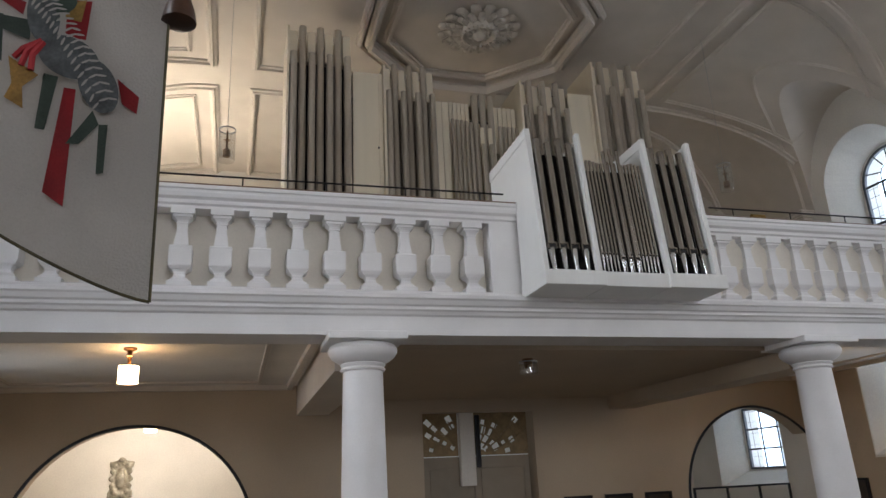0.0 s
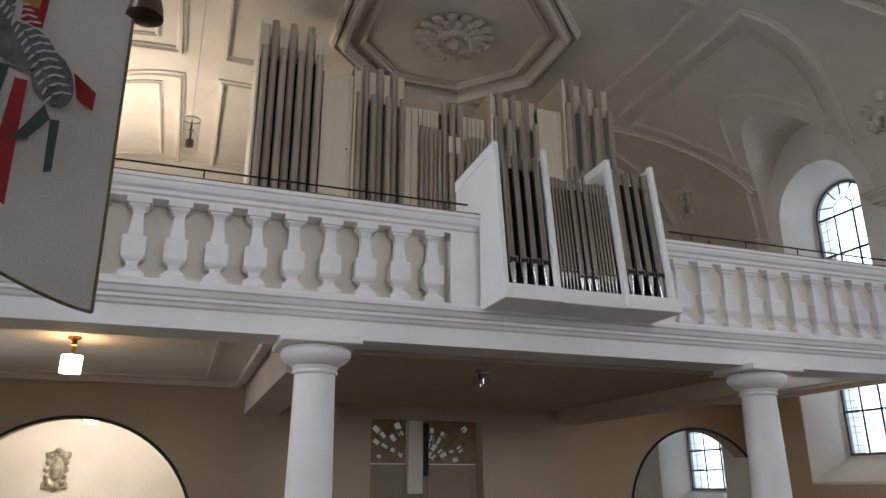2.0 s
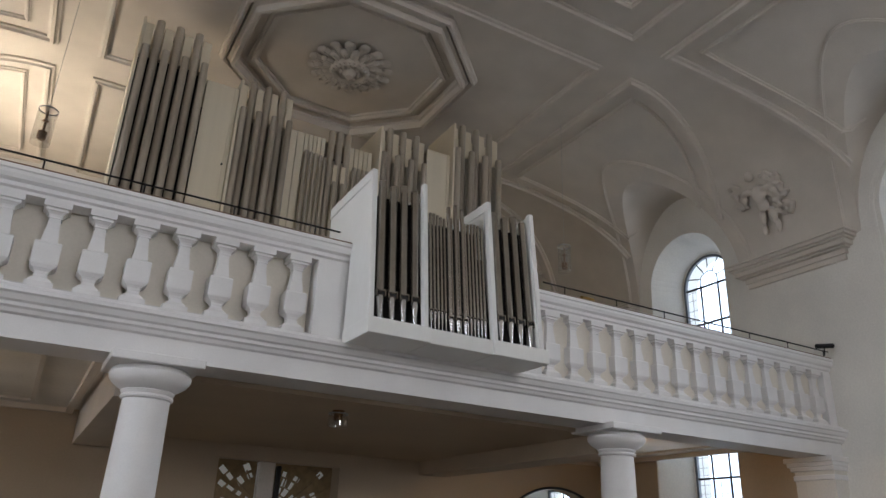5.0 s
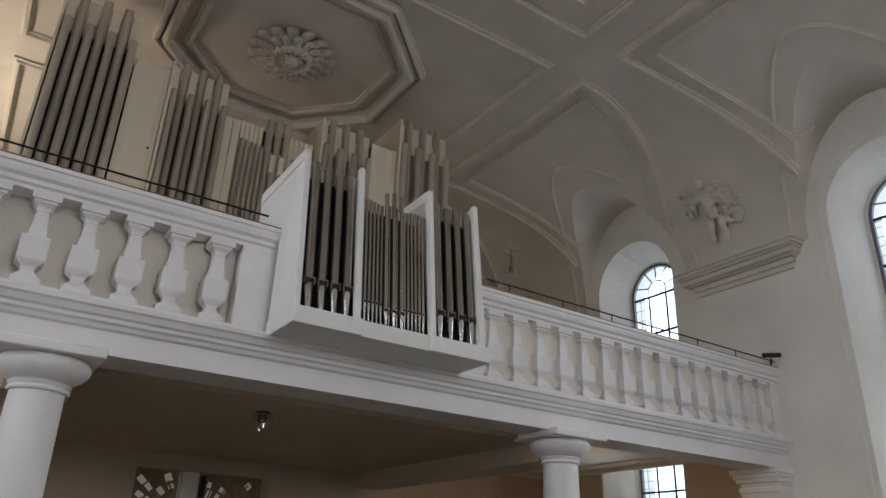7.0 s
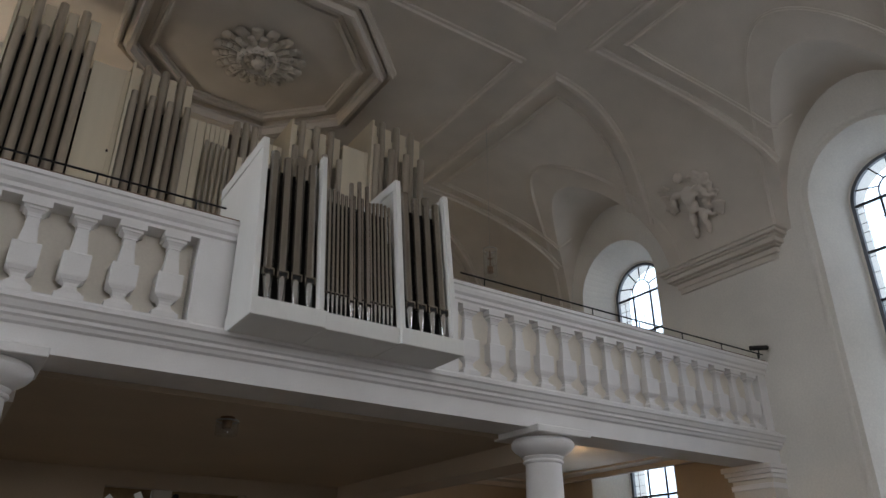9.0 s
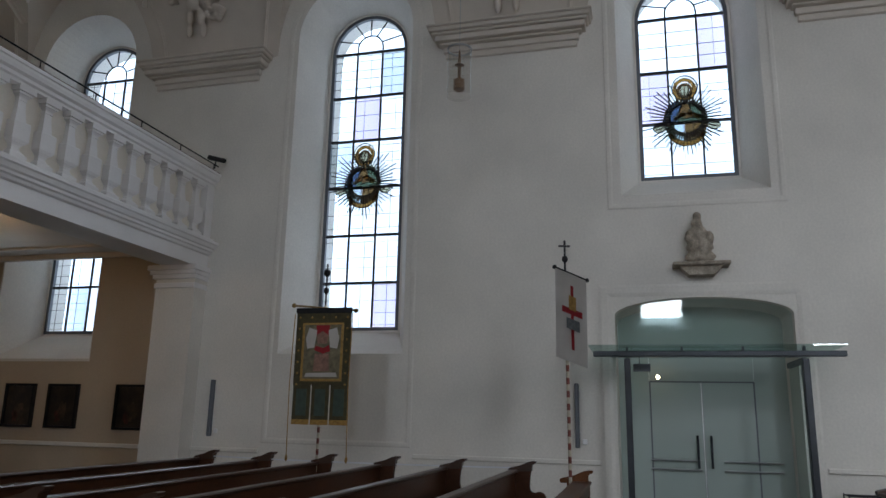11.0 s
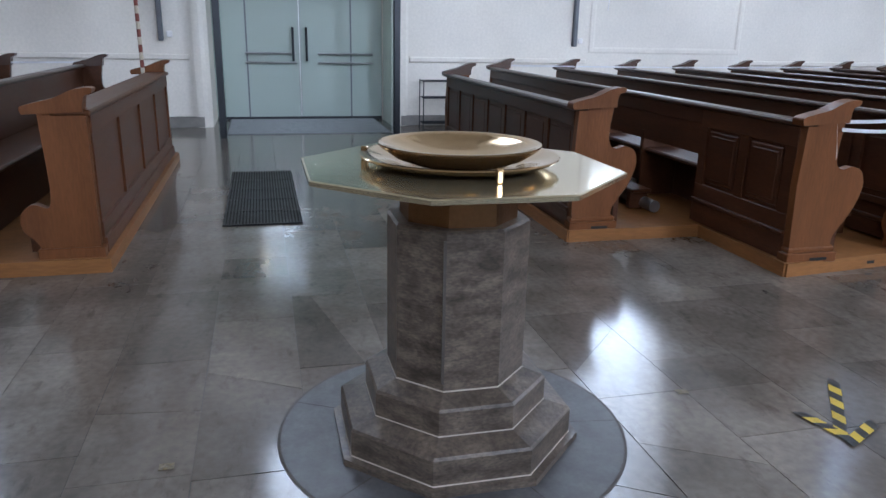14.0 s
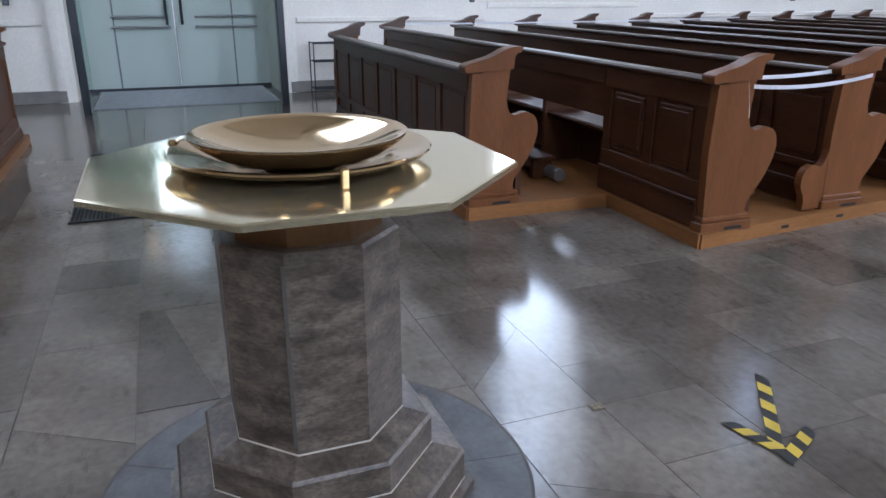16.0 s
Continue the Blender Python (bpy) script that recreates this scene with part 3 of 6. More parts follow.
# ---- windows ----
def window_fill(name, side, yc, half, z0, spring, bars, straight=False, figure="", label=""):
    """Iron frame, leaded panes and cross bars in a side wall's opening."""
    xw = (EAST if side > 0 else WEST) + side * 0.9
    top = thing(name, label or "tall round-headed leaded window with clear glass", "window", kind="structure")
    crown = spring if straight else spring + half
    outline = [(yc - half, z0), (yc + half, z0), (yc + half, spring), (yc - half, spring)] if straight else arch(yc, half, z0, spring, 24)
    bm = bmesh.new()
    inner = [(yc + (y - yc) * (half - 0.07) / half, z + (0.07 if z == z0 else (-0.07 * (z - spring) / half if z > spring else 0)) - (0.07 if straight and z == spring else 0)) for y, z in outline]
    n = len(outline)
    a0, a1 = [bm.verts.new((xw - 0.04, y, z)) for y, z in outline], [bm.verts.new((xw + 0.04, y, z)) for y, z in outline]
    b0, b1 = [bm.verts.new((xw - 0.04, y, z)) for y, z in inner], [bm.verts.new((xw + 0.04, y, z)) for y, z in inner]
    for k in range(n):
        j = (k + 1) % n
        for q in ((a0[k], a0[j], b0[j], b0[k]), (a1[k], b1[k], b1[j], a1[j]), (b0[k], b0[j], b1[j], b1[k]), (a0[k], a1[k], a1[j], a0[j])):
            bm.faces.new(q)
    part("window_frame", bm, FRAME, top)
    levels = [z0] + bars + [spring]
    thirds = [yc - half, yc - half / 3, yc + half / 3, yc + half]
    for z in levels[1:]:
        part("cross_bar", B(xw - 0.025, xw + 0.025, yc - half + 0.05, yc + half - 0.05, z - 0.025, z + 0.025), LEAD, top)
    for y in thirds[1:3]:
        part("mullion", B(xw - 0.02, xw + 0.02, y - 0.018, y + 0.018, z0 + 0.05, spring), LEAD, top)
    rnd = random.Random(int(yc * 10) + 3)
    for i in range(len(levels) - 1):
        for k in range(3):
            g = rnd.random()
            mat = LILAC if g < 0.09 else (AQUA if g < 0.2 else PANE)
            ob = part("pane", B(xw - 0.004, xw + 0.004, thirds[k] + 0.01, thirds[k + 1] - 0.01, levels[i] + 0.01, levels[i + 1] - 0.01), mat, top)
            ob.visible_shadow = False
    ob = whole("window_sky", B(*sorted((xw + side * 0.75, xw + side * 0.78)), yc - half - 0.8, yc + half + 0.8, z0 - 0.8, crown + 0.8), OUTSIDE, "plain white sky beyond the window", "backdrop", "backdrop")
    leads = bmesh.new()
    z = z0 + 0.12
    while z < spring - 0.05:
        box(leads, xw - 0.007, xw + 0.007, yc - half + 0.05, yc + half - 0.05, z - 0.003, z + 0.003)
        z += rnd.uniform(0.12, 0.36)
    for i in range(len(levels) - 1):
        for k in range(3):
            y = thirds[k] + (thirds[k + 1] - thirds[k]) * rnd.uniform(0.35, 0.65)
            box(leads, xw - 0.007, xw + 0.007, y - 0.002, y + 0.002, levels[i], levels[i + 1])
    part("lead_lines", leads, LEAD, top)
    if not straight:
        fan = bmesh.new()
        rr = half / 3
        for k in range(24):
            a, b = math.pi * k / 24, math.pi * (k + 1) / 24
            pa, pb = (yc + rr * math.cos(a), spring + rr * math.sin(a) + 0.12), (yc + rr * math.cos(b), spring + rr * math.sin(b) + 0.12)
            tube(fan, [(xw, *pa), (xw, *pb)], 0.018, 5)
        for s in (-1, 1):
            tube(fan, [(xw, yc + s * rr, spring), (xw, yc + s * rr, spring + 0.12)], 0.018, 5)
        for a in (25, 62, 90, 118, 155):
            a = radians(a)
            tube(fan, [(xw, yc + rr * math.cos(a), spring + 0.12 + rr * math.sin(a)), (xw, yc + (half - 0.03) * math.cos(a), spring + (half - 0.03) * math.sin(a))], 0.016, 5)
        part("fan_bars", fan, LEAD, top)
        ob = part("fan_pane", prism(bmesh.new(), arch(yc, half - 0.03, spring + 0.005, spring + 0.01, 24), "x", xw - 0.004, xw + 0.004), PANE, top)
        ob.visible_shadow = False
    if figure:
        medallion(top, xw - side * 0.03, yc, figure, side)
    return top


def disc_piece(bm, x, yc, zc, ry, rz, t=0.006, seg=24):
    return prism(bm, [(yc + ry * math.cos(2 * math.pi * k / seg), zc + rz * math.sin(2 * math.pi * k / seg)) for k in range(seg)], "x", x - t, x + t)


def medallion(top, x, yc, zc, side):
    """Stained-glass half figure with rays, made of plain coloured shapes."""
    K = 1.16
    def add(name, bm, mat, lab=""):
        ob = part(name, bm, mat, top, lab)
        return ob
    rnd = random.Random(int(zc * 7))
    dx = -side
    bar = zc - 0.27
    def flat(out, k):
        return prism(bmesh.new(), [(yc + K * u, bar + K * v) for u, v in out], "x", *sorted((x + dx * k, x + dx * (k + 0.003))))
    def round_piece(u, v, ru, rv, k):
        return disc_piece(bmesh.new(), x + dx * k, yc + K * u, bar + K * v, K * ru, K * rv, 0.0015)
    lead = bmesh.new()
    def outline(pts, r=0.007, k=0.045):
        p = [(x + dx * k, yc + K * u, bar + K * v) for u, v in pts]
        tube(lead, p + [p[0]], r, 4)
    # long pointed rays in dark and amber glass
    zr = bar + 0.1
    for name, mat, count, w, k, shift in (("dark_rays", GREENGLASS, 26, 0.026, 0.0, 0.0), ("brown_rays", BROWNGLASS, 26, 0.02, 0.005, 0.5), ("gold_rays", GOLDGLASS, 13, 0.014, 0.01, 0.25)):
        bm = bmesh.new()
        for q in range(count):
            a = 2 * math.pi * (q + shift) / count
            c, s = math.cos(a), math.sin(a)
            r0, r1 = 0.28, (0.8 if q % 2 else 0.66) * rnd.uniform(0.9, 1.04)
            prism(bm, [(yc + r0 * c - w * s, zr + r0 * s + w * c), (yc + r0 * c + w * s, zr + r0 * s - w * c), (yc + r1 * c * 0.98, zr + r1 * s)], "x", *sorted((x + dx * k, x + dx * (k + 0.003))))
            if name != "gold_rays":
                tube(lead, [(x + dx * 0.02, yc + 0.3 * c, zr + 0.3 * s), (x + dx * 0.02, yc + r1 * 0.98 * c, zr + r1 * 0.98 * s)], 0.0125, 4)
        add(name, bm, mat)
    # half figure in leaded pieces
    shapes = (("mantle", GREENGLASS, [(-0.34, 0.03), (-0.29, 0.22), (-0.12, 0.42), (-0.04, 0.32), (-0.12, 0.12), (-0.12, 0.0)]),
              ("mantle", BLUEGLASS, [(0.38, 0.0), (0.3, 0.26), (0.12, 0.42), (0.05, 0.32), (0.12, 0.14), (0.14, 0.0)]),
              ("tunic", BROWNGLASS, [(-0.12, 0.1), (-0.05, 0.34), (0.0, 0.4), (0.06, 0.33), (0.13, 0.14), (0.0, 0.06)]),
              ("tunic", GREENGLASS, [(-0.12, 0.1), (0.0, 0.06), (0.13, 0.14), (0.14, 0.0), (-0.12, 0.0)]),
              ("robe", BROWNGLASS, [(-0.34, 0.0), (-0.1, 0.0), (-0.12, -0.28), (-0.26, -0.24)]),
              ("robe", BROWNGLASS, [(-0.1, 0.0), (0.02, 0.0), (0.03, -0.32), (-0.12, -0.3)]),
              ("robe", AQUA, [(0.03, 0.0), (0.19, 0.0), (0.17, -0.28), (0.04, -0.31)]),
              ("robe", GREENGLASS, [(0.19, 0.0), (0.38, 0.0), (0.26, -0.22), (0.18, -0.28)]))
    for k, (name, mat, pts) in enumerate(shapes):
        add(name, flat(pts, 0.016 + 0.0005 * k), mat)
        outline(pts, 0.005)
    for k, pts in enumerate(([(-0.24, 0.1), (-0.05, 0.22), (0.02, 0.17), (-0.18, 0.04)], [(0.03, 0.19), (0.2, 0.1), (0.18, 0.04), (0.0, 0.12)])):
        add("sleeve", flat(pts, 0.026 + 0.004 * k), GOLDGLASS)
        outline(pts, 0.005)
    for u in (-0.42, 0.42):
        add("rosette", round_piece(u, -0.08, 0.1, 0.07, 0.03), PALEGLASS)
        outline([(u + 0.1 * math.cos(q * 0.524), -0.08 + 0.07 * math.sin(q * 0.524)) for q in range(12)], 0.008)
    def ring_piece(u, v, ra, rb, k):
        bm = bmesh.new()
        for q in range(20):
            a, b = q * math.pi / 10, (q + 1) * math.pi / 10
            prism(bm, [(yc + K * (u + r * math.cos(t)), bar + K * (v + r * 1.1 * math.sin(t))) for r, t in ((ra, a), (ra, b), (rb, b), (rb, a))], "x", *sorted((x + dx * k, x + dx * (k + 0.003))))
        return bm
    add("halo", ring_piece(0, 0.58, 0.125, 0.19, 0.028), GOLDGLASS, "amber brown glass halo with a dark rim")
    add("hair", ring_piece(0, 0.56, 0.075, 0.125, 0.033), BROWNGLASS)
    add("face", round_piece(0.005, 0.55, 0.075, 0.11, 0.038), PALEGLASS)
    for ru, rv, w in ((0.2, 0.215, 0.013), (0.155, 0.175, 0.005), (0.08, 0.115, 0.006)):
        outline([(ru * math.cos(q * 0.314), 0.6 - (0.05 if ru < 0.1 else 0) + rv * math.sin(q * 0.314)) for q in range(20)], w, 0.05)
    scroll = bmesh.new()
    arc = [radians(200 + 140 * k / 12) for k in range(13)]
    for a, b in zip(arc, arc[1:]):
        prism(scroll, [(yc + r * math.cos(t), bar - 0.1 + r * math.sin(t)) for r, t in ((0.27, a), (0.27, b), (0.36, b), (0.36, a))], "x", *sorted((x + dx * 0.036, x + dx * 0.039)))
    add("scroll", scroll, GOLDGLASS, "curved amber scroll in stained glass")
    for r in (0.27, 0.365):
        tube(lead, [(x + dx * 0.045, yc + r * math.cos(t), bar - 0.1 + r * math.sin(t)) for t in arc], 0.008, 4)
    add("lead_lines", lead, LEAD)


TALL = [4.34, 5.33, 6.36, 7.4, 8.4]
for side, tag in ((1, "east"), (-1, "west")):
    window_fill("window_1", side, BAYS[0], 0.86, 7.4, 9.43, [8.4], label="round-headed leaded gallery window with clear glass")
    window_fill("window_2", side, BAYS[1], 0.86, 3.37, 9.43, TALL, figure=6.63, label="tall leaded window with a stained-glass figure medallion")
    window_fill("window_3", side, BAYS[2], 0.86, 6.12, 9.43, [7.24, 8.3], figure=7.48, label="round-headed leaded window with a stained-glass medallion")
    window_fill("window_4", side, BAYS[3], 0.86, 3.37, 9.43, TALL, figure=6.55, label="tall leaded window with a blue stained-glass medallion")
    window_fill("window_5", side, BAYS[4], 0.86, 3.37, 9.43, TALL, figure=6.6, label="tall leaded window with a stained-glass figure medallion")
    window_fill("window_6", side, 13.1, 0.8, 3.36, 5.48, [4.42], straight=True, label="low square leaded window under the gallery")
window_fill("window_7", 1, 19.0, 1.1, 2.55, 4.4, [3.15, 3.75], straight=True, label="square leaded window in the side room")


# ---- gallery ----
GY = 9.25


def gallery():
    whole("gallery_floor", B(WEST, EAST, GY + 0.49, NORTH, 5.14, 5.3), PLASTER, "white plastered gallery slab", "gallery", "structure")
    whole("ceiling_west_bay", B(WEST, 2.1, GY + 0.76, 16.5, 4.83, 5.14), PLASTER, "white plastered ceiling of the side bay", "ceiling", "structure")
    whole("ceiling_east_bay", B(10.5, EAST, GY + 0.76, 16.5, 4.92, 5.14), PLASTER, "white plastered ceiling of the side bay", "ceiling", "structure")
    fascia = [(GY + 0.05, 4.54), (GY + 0.05, 4.8), (GY + 0.0, 4.82), (GY - 0.02, 4.86), (GY - 0.06, 4.88), (GY - 0.06, 4.92), (GY - 0.1, 4.94), (GY - 0.13, 5.0), (GY - 0.16, 5.02), (GY - 0.16, 5.07), (GY - 0.06, 5.1), (GY - 0.02, 5.14), (GY + 0.02, 5.13), (GY + 0.02, 5.165), (GY + 0.75, 5.165), (GY + 0.75, 4.54)]
    mould_line("gallery_beam", fascia, WEST, EAST, "white moulded beam along the gallery front", PAINT)
    whole("parapet_back", B(7.5, EAST, GY + 0.2, GY + 0.5, 5.16, 6.3), BEIGE_LIGHT, "white wall behind the gallery balusters", "parapet", "structure")
    whole("parapet_back", B(WEST, 4.7, GY + 0.34, GY + 0.5, 5.16, 6.3), BEIGE_LIGHT, "white wall behind the gallery balusters", "parapet", "structure")
    cap = [(GY + 0.06, 6.24), (GY + 0.06, 6.28), (GY + 0.02, 6.3), (GY + 0.02, 6.35), (GY - 0.03, 6.38), (GY - 0.05, 6.43), (GY - 0.05, 6.47), (GY - 0.08, 6.48), (GY - 0.08, 6.53), (GY + 0.5, 6.53), (GY + 0.5, 6.24)]
    for xa, xb in ((WEST, 4.72), (7.44, EAST)):
        mould_line("parapet_cap", cap, xa, xb, "white moulded cap of the gallery parapet", PAINT)
        whole("handrail_board", B(xa, xb, GY - 0.05, GY + 0.48, 6.53, 6.565, bevel=0.008), HANDRAIL, "brown wooden board on the gallery parapet", "rail", "structure")
    for xa, xb in ((4.26, 4.72), (7.44, 8.1), (15.36, EAST)):
        whole("parapet_pier", B(xa, xb, GY + 0.05, GY + 0.38, 5.165, 6.24), PAINT, "plain white pier of the gallery parapet", "pier", "structure")
    xs = [-0.04 + 0.505 * k for k in range(9)] + [-0.04 - 0.505 * k for k in range(1, 9)] + [8.34 + 0.4855 * k for k in range(15)]
    first = None
    def square(bm, rows):
        rings = [[bm.verts.new((sx * w, sy * d, z)) for sx, sy in ((-1, -1), (1, -1), (1, 1), (-1, 1))] for w, d, z in rows]
        for a, b in zip(rings, rings[1:]):
            for k in range(4):
                bm.faces.new((a[k], a[(k + 1) % 4], b[(k + 1) % 4], b[k]))
        bm.faces.new(rings[0][::-1]), bm.faces.new(rings[-1])
        return bm
    for x in xs:
        if x < WEST + 0.2:
            continue
        if first is None:
            first = thing("baluster", "square white painted baluster with a bellied middle", "baluster", pose(x, GY + 0.19, 5.17), "gallery balusters")
            part("foot", square(bmesh.new(), [(0.15, 0.14, 0.0), (0.15, 0.14, 0.06), (0.13, 0.12, 0.064), (0.118, 0.11, 0.085), (0.08, 0.075, 0.12), (0.066, 0.06, 0.165)]), PAINT, first)
            part("belly", square(bmesh.new(), [(0.066, 0.06, 0.165), (0.076, 0.07, 0.2), (0.1, 0.095, 0.228), (0.112, 0.105, 0.232), (0.142, 0.132, 0.27), (0.146, 0.136, 0.285), (0.146, 0.136, 0.53), (0.138, 0.128, 0.548), (0.094, 0.088, 0.562)]), PAINT, first)
            part("neck", square(bmesh.new(), [(0.094, 0.088, 0.562), (0.09, 0.084, 0.6), (0.072, 0.068, 0.74), (0.064, 0.06, 0.87)]), PAINT, first)
            part("capital", square(bmesh.new(), [(0.076, 0.07, 0.87), (0.076, 0.07, 0.892), (0.068, 0.063, 0.895), (0.076, 0.072, 0.92), (0.108, 0.1, 0.952), (0.12, 0.112, 0.956), (0.12, 0.112, 0.985), (0.152, 0.142, 0.992), (0.152, 0.142, 1.08)]), PAINT, first)
        else:
            copy_thing(first, pose(x, GY + 0.19, 5.17))
    for xa, xb in ((WEST + 0.1, 4.5), (8.1, EAST - 0.05)):
        rail = thing("gallery_railing", "thin black iron rail above the parapet board", "railing", kind="structure")
        tube(bm := bmesh.new(), [(xa, GY - 0.02, 6.69), (xb, GY - 0.02, 6.69)], 0.014, 8)
        part("bar", bm, IRON, rail)
        x = xa + 0.45
        while x < xb:
            tube(bm := bmesh.new(), [(x, GY - 0.02, 6.69), (x, GY - 0.02, 6.56)], 0.011, 6)
            part("post", bm, IRON, rail)
            x += 1.14
    # floodlight stub at the wall end of the rail
    lamp = thing("spotlight", "small black spotlight at the end of the rail", "spotlight")
    tube(bm := bmesh.new(), [(15.1, GY - 0.08, 6.73), (15.48, GY - 0.2, 6.78)], 0.05, 12)
    part("housing", bm, IRON, lamp)
    tube(bm := bmesh.new(), [(15.3, GY - 0.1, 6.56), (15.3, GY - 0.12, 6.75)], 0.014, 6)
    part("bracket", bm, IRON, lamp)


gallery()


def column(x):
    c = thing("column", "smooth white painted column under the gallery", "column", pose(x, 9.62, 0), "gallery columns")
    part("base", B(-0.45, 0.45, -0.45, 0.45, 0.0, 0.14, bevel=0.01), PAINT, c)
    part("shaft", lathe(bmesh.new(), [(0.42, 0.14), (0.43, 0.2), (0.4, 0.26), (0.32, 0.3), (0.315, 1.4), (0.3, 2.6), (0.275, 4.0), (0.27, 4.12)], seg=40), PAINT, c, smooth=True)
    part("necking", lathe(bmesh.new(), [(0.27, 4.08), (0.3, 4.09), (0.31, 4.11), (0.3, 4.13), (0.28, 4.14), (0.305, 4.16), (0.315, 4.18), (0.28, 4.2)], seg=40), PAINT, c, smooth=True)
    part("capital", lathe(bmesh.new(), [(0.3, 4.19), (0.36, 4.22), (0.43, 4.27), (0.475, 4.33), (0.48, 4.38), (0.45, 4.43), (0.4, 4.46)], seg=40), PAINT, c, smooth=True)
    part("abacus", B(-0.53, 0.53, -0.53, 0.53, 4.45, 4.56, bevel=0.012), PAINT, c)
    return c


first_column = column(2.4)
copy_thing(first_column, pose(9.88, 9.62, 0))
whole("wall_pilaster", B(15.2, EAST + 0.01, 9.28, 10.15, 0.0, 4.4), PLASTER, "flat white pilaster under the gallery end", "pilaster", "structure")
bm = bmesh.new()
for z0, z1, e in ((4.1, 4.2, 0.03), (4.28, 4.36, 0.06), (4.36, 4.44, 0.1), (4.44, 4.54, 0.14)):
    box(bm, 15.2 - e, EAST + 0.01, 9.28 - e * 0.6, 10.15 + e, z0, z1, bevel=0.01)
whole("pilaster_capital", bm, PAINT, "moulded white pilaster capital", "capital", "structure")

# rooms under the gallery
BACK = 16.5


def under_gallery():
    wall = whole("wall_under_gallery", B(WEST, EAST, BACK, BACK + 0.5, 0.0, 5.14), BEIGE_AND_SHADE, "beige plastered wall under the gallery with two round openings", "wall", "structure")
    def round_cut(cx, cz, r):
        return prism(bmesh.new(), [(cx + r * math.cos(2 * math.pi * k / 48), cz + r * math.sin(2 * math.pi * k / 48)) for k in range(48)], "y", BACK - 0.2, BACK + 0.8)
    cut(wall, [round_cut(-1.2, 1.6, 2.42), round_cut(13.97, 1.95, 2.2), B(4.95, 7.72, BACK - 0.2, BACK + 0.8, -0.1, 4.17), B(-3.2, 0.7, BACK - 0.2, BACK + 0.8, -0.1, 1.0), B(12.2, 15.5, BACK - 0.2, BACK + 0.8, -0.1, 1.0)])
    for cx, cz, r in ((-1.2, 1.6, 2.42), (13.97, 1.95, 2.2)):
        ring = bmesh.new()
        tube(ring, [(cx + r * math.cos(radians(a)), BACK - 0.01, cz + r * math.sin(radians(a))) for a in range(-20, 201, 5)], 0.035, 6)
        whole("arch_rim", ring, STEEL, "thin dark steel rim of a round opening", "trim", "structure")
    for y0, y1, z1 in ((14.38, BACK, 5.14), (10.15, 11.82, 5.14), (11.82, 14.38, 2.7)):
        whole("wall_lining", B(EAST - 0.012, EAST + 0.004, y0, y1, 0, z1), BEIGE_AND_SHADE, "beige painted wall face under the gallery", "wall", "structure")
    for xc in (2.42, 10.15):
        whole("ceiling_beam", B(xc - 0.35, xc + 0.35, GY + 0.8, BACK, 4.17, 5.14), STUCCO if xc < 5 else BEIGE_AND_SHADE, "plastered beam from the column to the back wall", "beam", "structure")
    for xa, xb in ((WEST + 0.1, 2.0), (10.55, EAST - 0.1)):
        bm = bmesh.new()
        zt = 4.83 if xa < 0 else 4.92
        for q, d, w in ((0.05, 0.1, 0.12), (0.75, 0.04, 0.07)):
            x0, x1, y0, y1 = xa + q, xb - q, GY + 0.8 + q, BACK - q
            box(bm, x0, x1, y0, y0 + w, zt - d, zt + 0.005), box(bm, x0, x1, y1 - w, y1, zt - d, zt + 0.005)
            box(bm, x0, x0 + w, y0 + w, y1 - w, zt - d, zt + 0.005), box(bm, x1 - w, x1, y0 + w, y1 - w, zt - d, zt + 0.005)
        whole("ceiling_moulding", bm, STUCCO, "white stucco frame on the ceiling under the gallery", "moulding", "structure")
    # beige here puts the bay's shade into the colour of the plaster
    whole("ceiling_middle_bay", B(2.78, 9.79, GY + 0.78, BACK, 4.48, 5.13), BEIGE_AND_SHADE, "plain lowered ceiling in front of the portal", "ceiling", "structure")
    for xa in (4.3, 8.2):
        whole("wall_side_room", B(xa, xa + 0.2, BACK + 0.5, NORTH, 0, 5.14), PLASTER, "white partition of the side room", "wall", "structure")
    whole("wall_side_room", B(WEST, 4.3, 21.6, 21.8, 0, 5.14), PLASTER, "white rear wall of the side room", "wall", "structure")
    porch = thing("portal_grille", "tan openwork bronze grille over the portal doors", "grille")
    rnd = random.Random(5)
    for s in (-1, 1):
        x0, x1 = (4.95, 5.84) if s < 0 else (6.24, 7.6)
        plate = part("openwork", B(x0, x1, BACK + 0.17, BACK + 0.2, 3.18, 4.16), BRONZE_TAN, porch)
        cuts = []
        for k in range(6):
            for j in range(6):
                if rnd.random() < 0.72:
                    a = radians(90 - s * (14 + 15 * k + rnd.uniform(-3, 3)))
                    r = 0.34 + 0.19 * j
                    px, pz = 6.24 + r * math.cos(a) * 1.2, 3.1 + r * math.sin(a) * 0.95
                    if not (x0 + 0.1 < px < x1 - 0.1 and 3.27 < pz < 4.1):
                        continue
                    w, hh = rnd.uniform(0.04, 0.075), rnd.uniform(0.05, 0.09)
                    cuts.append(box(bmesh.new(), -w, w, BACK, BACK + 0.5, -hh, hh, m=Matrix.Translation((px, 0, pz)) @ pose(0, 0, 0, 0, 90 - math.degrees(a), 0)))
        cut(plate, cuts)
        for k in range(4):
            a = radians(90 - s * (22 + 15 * k))
            pts = [(6.24 + r * math.cos(a + s * 0.12 * r) * 1.2, BACK + 0.16, 3.1 + r * math.sin(a + s * 0.12 * r) * 0.95) for r in (0.3, 0.55, 0.8, 1.05, 1.3)]
            pts = [q for q in pts if x0 <= q[0] <= x1 and 3.18 <= q[2] <= 4.16]
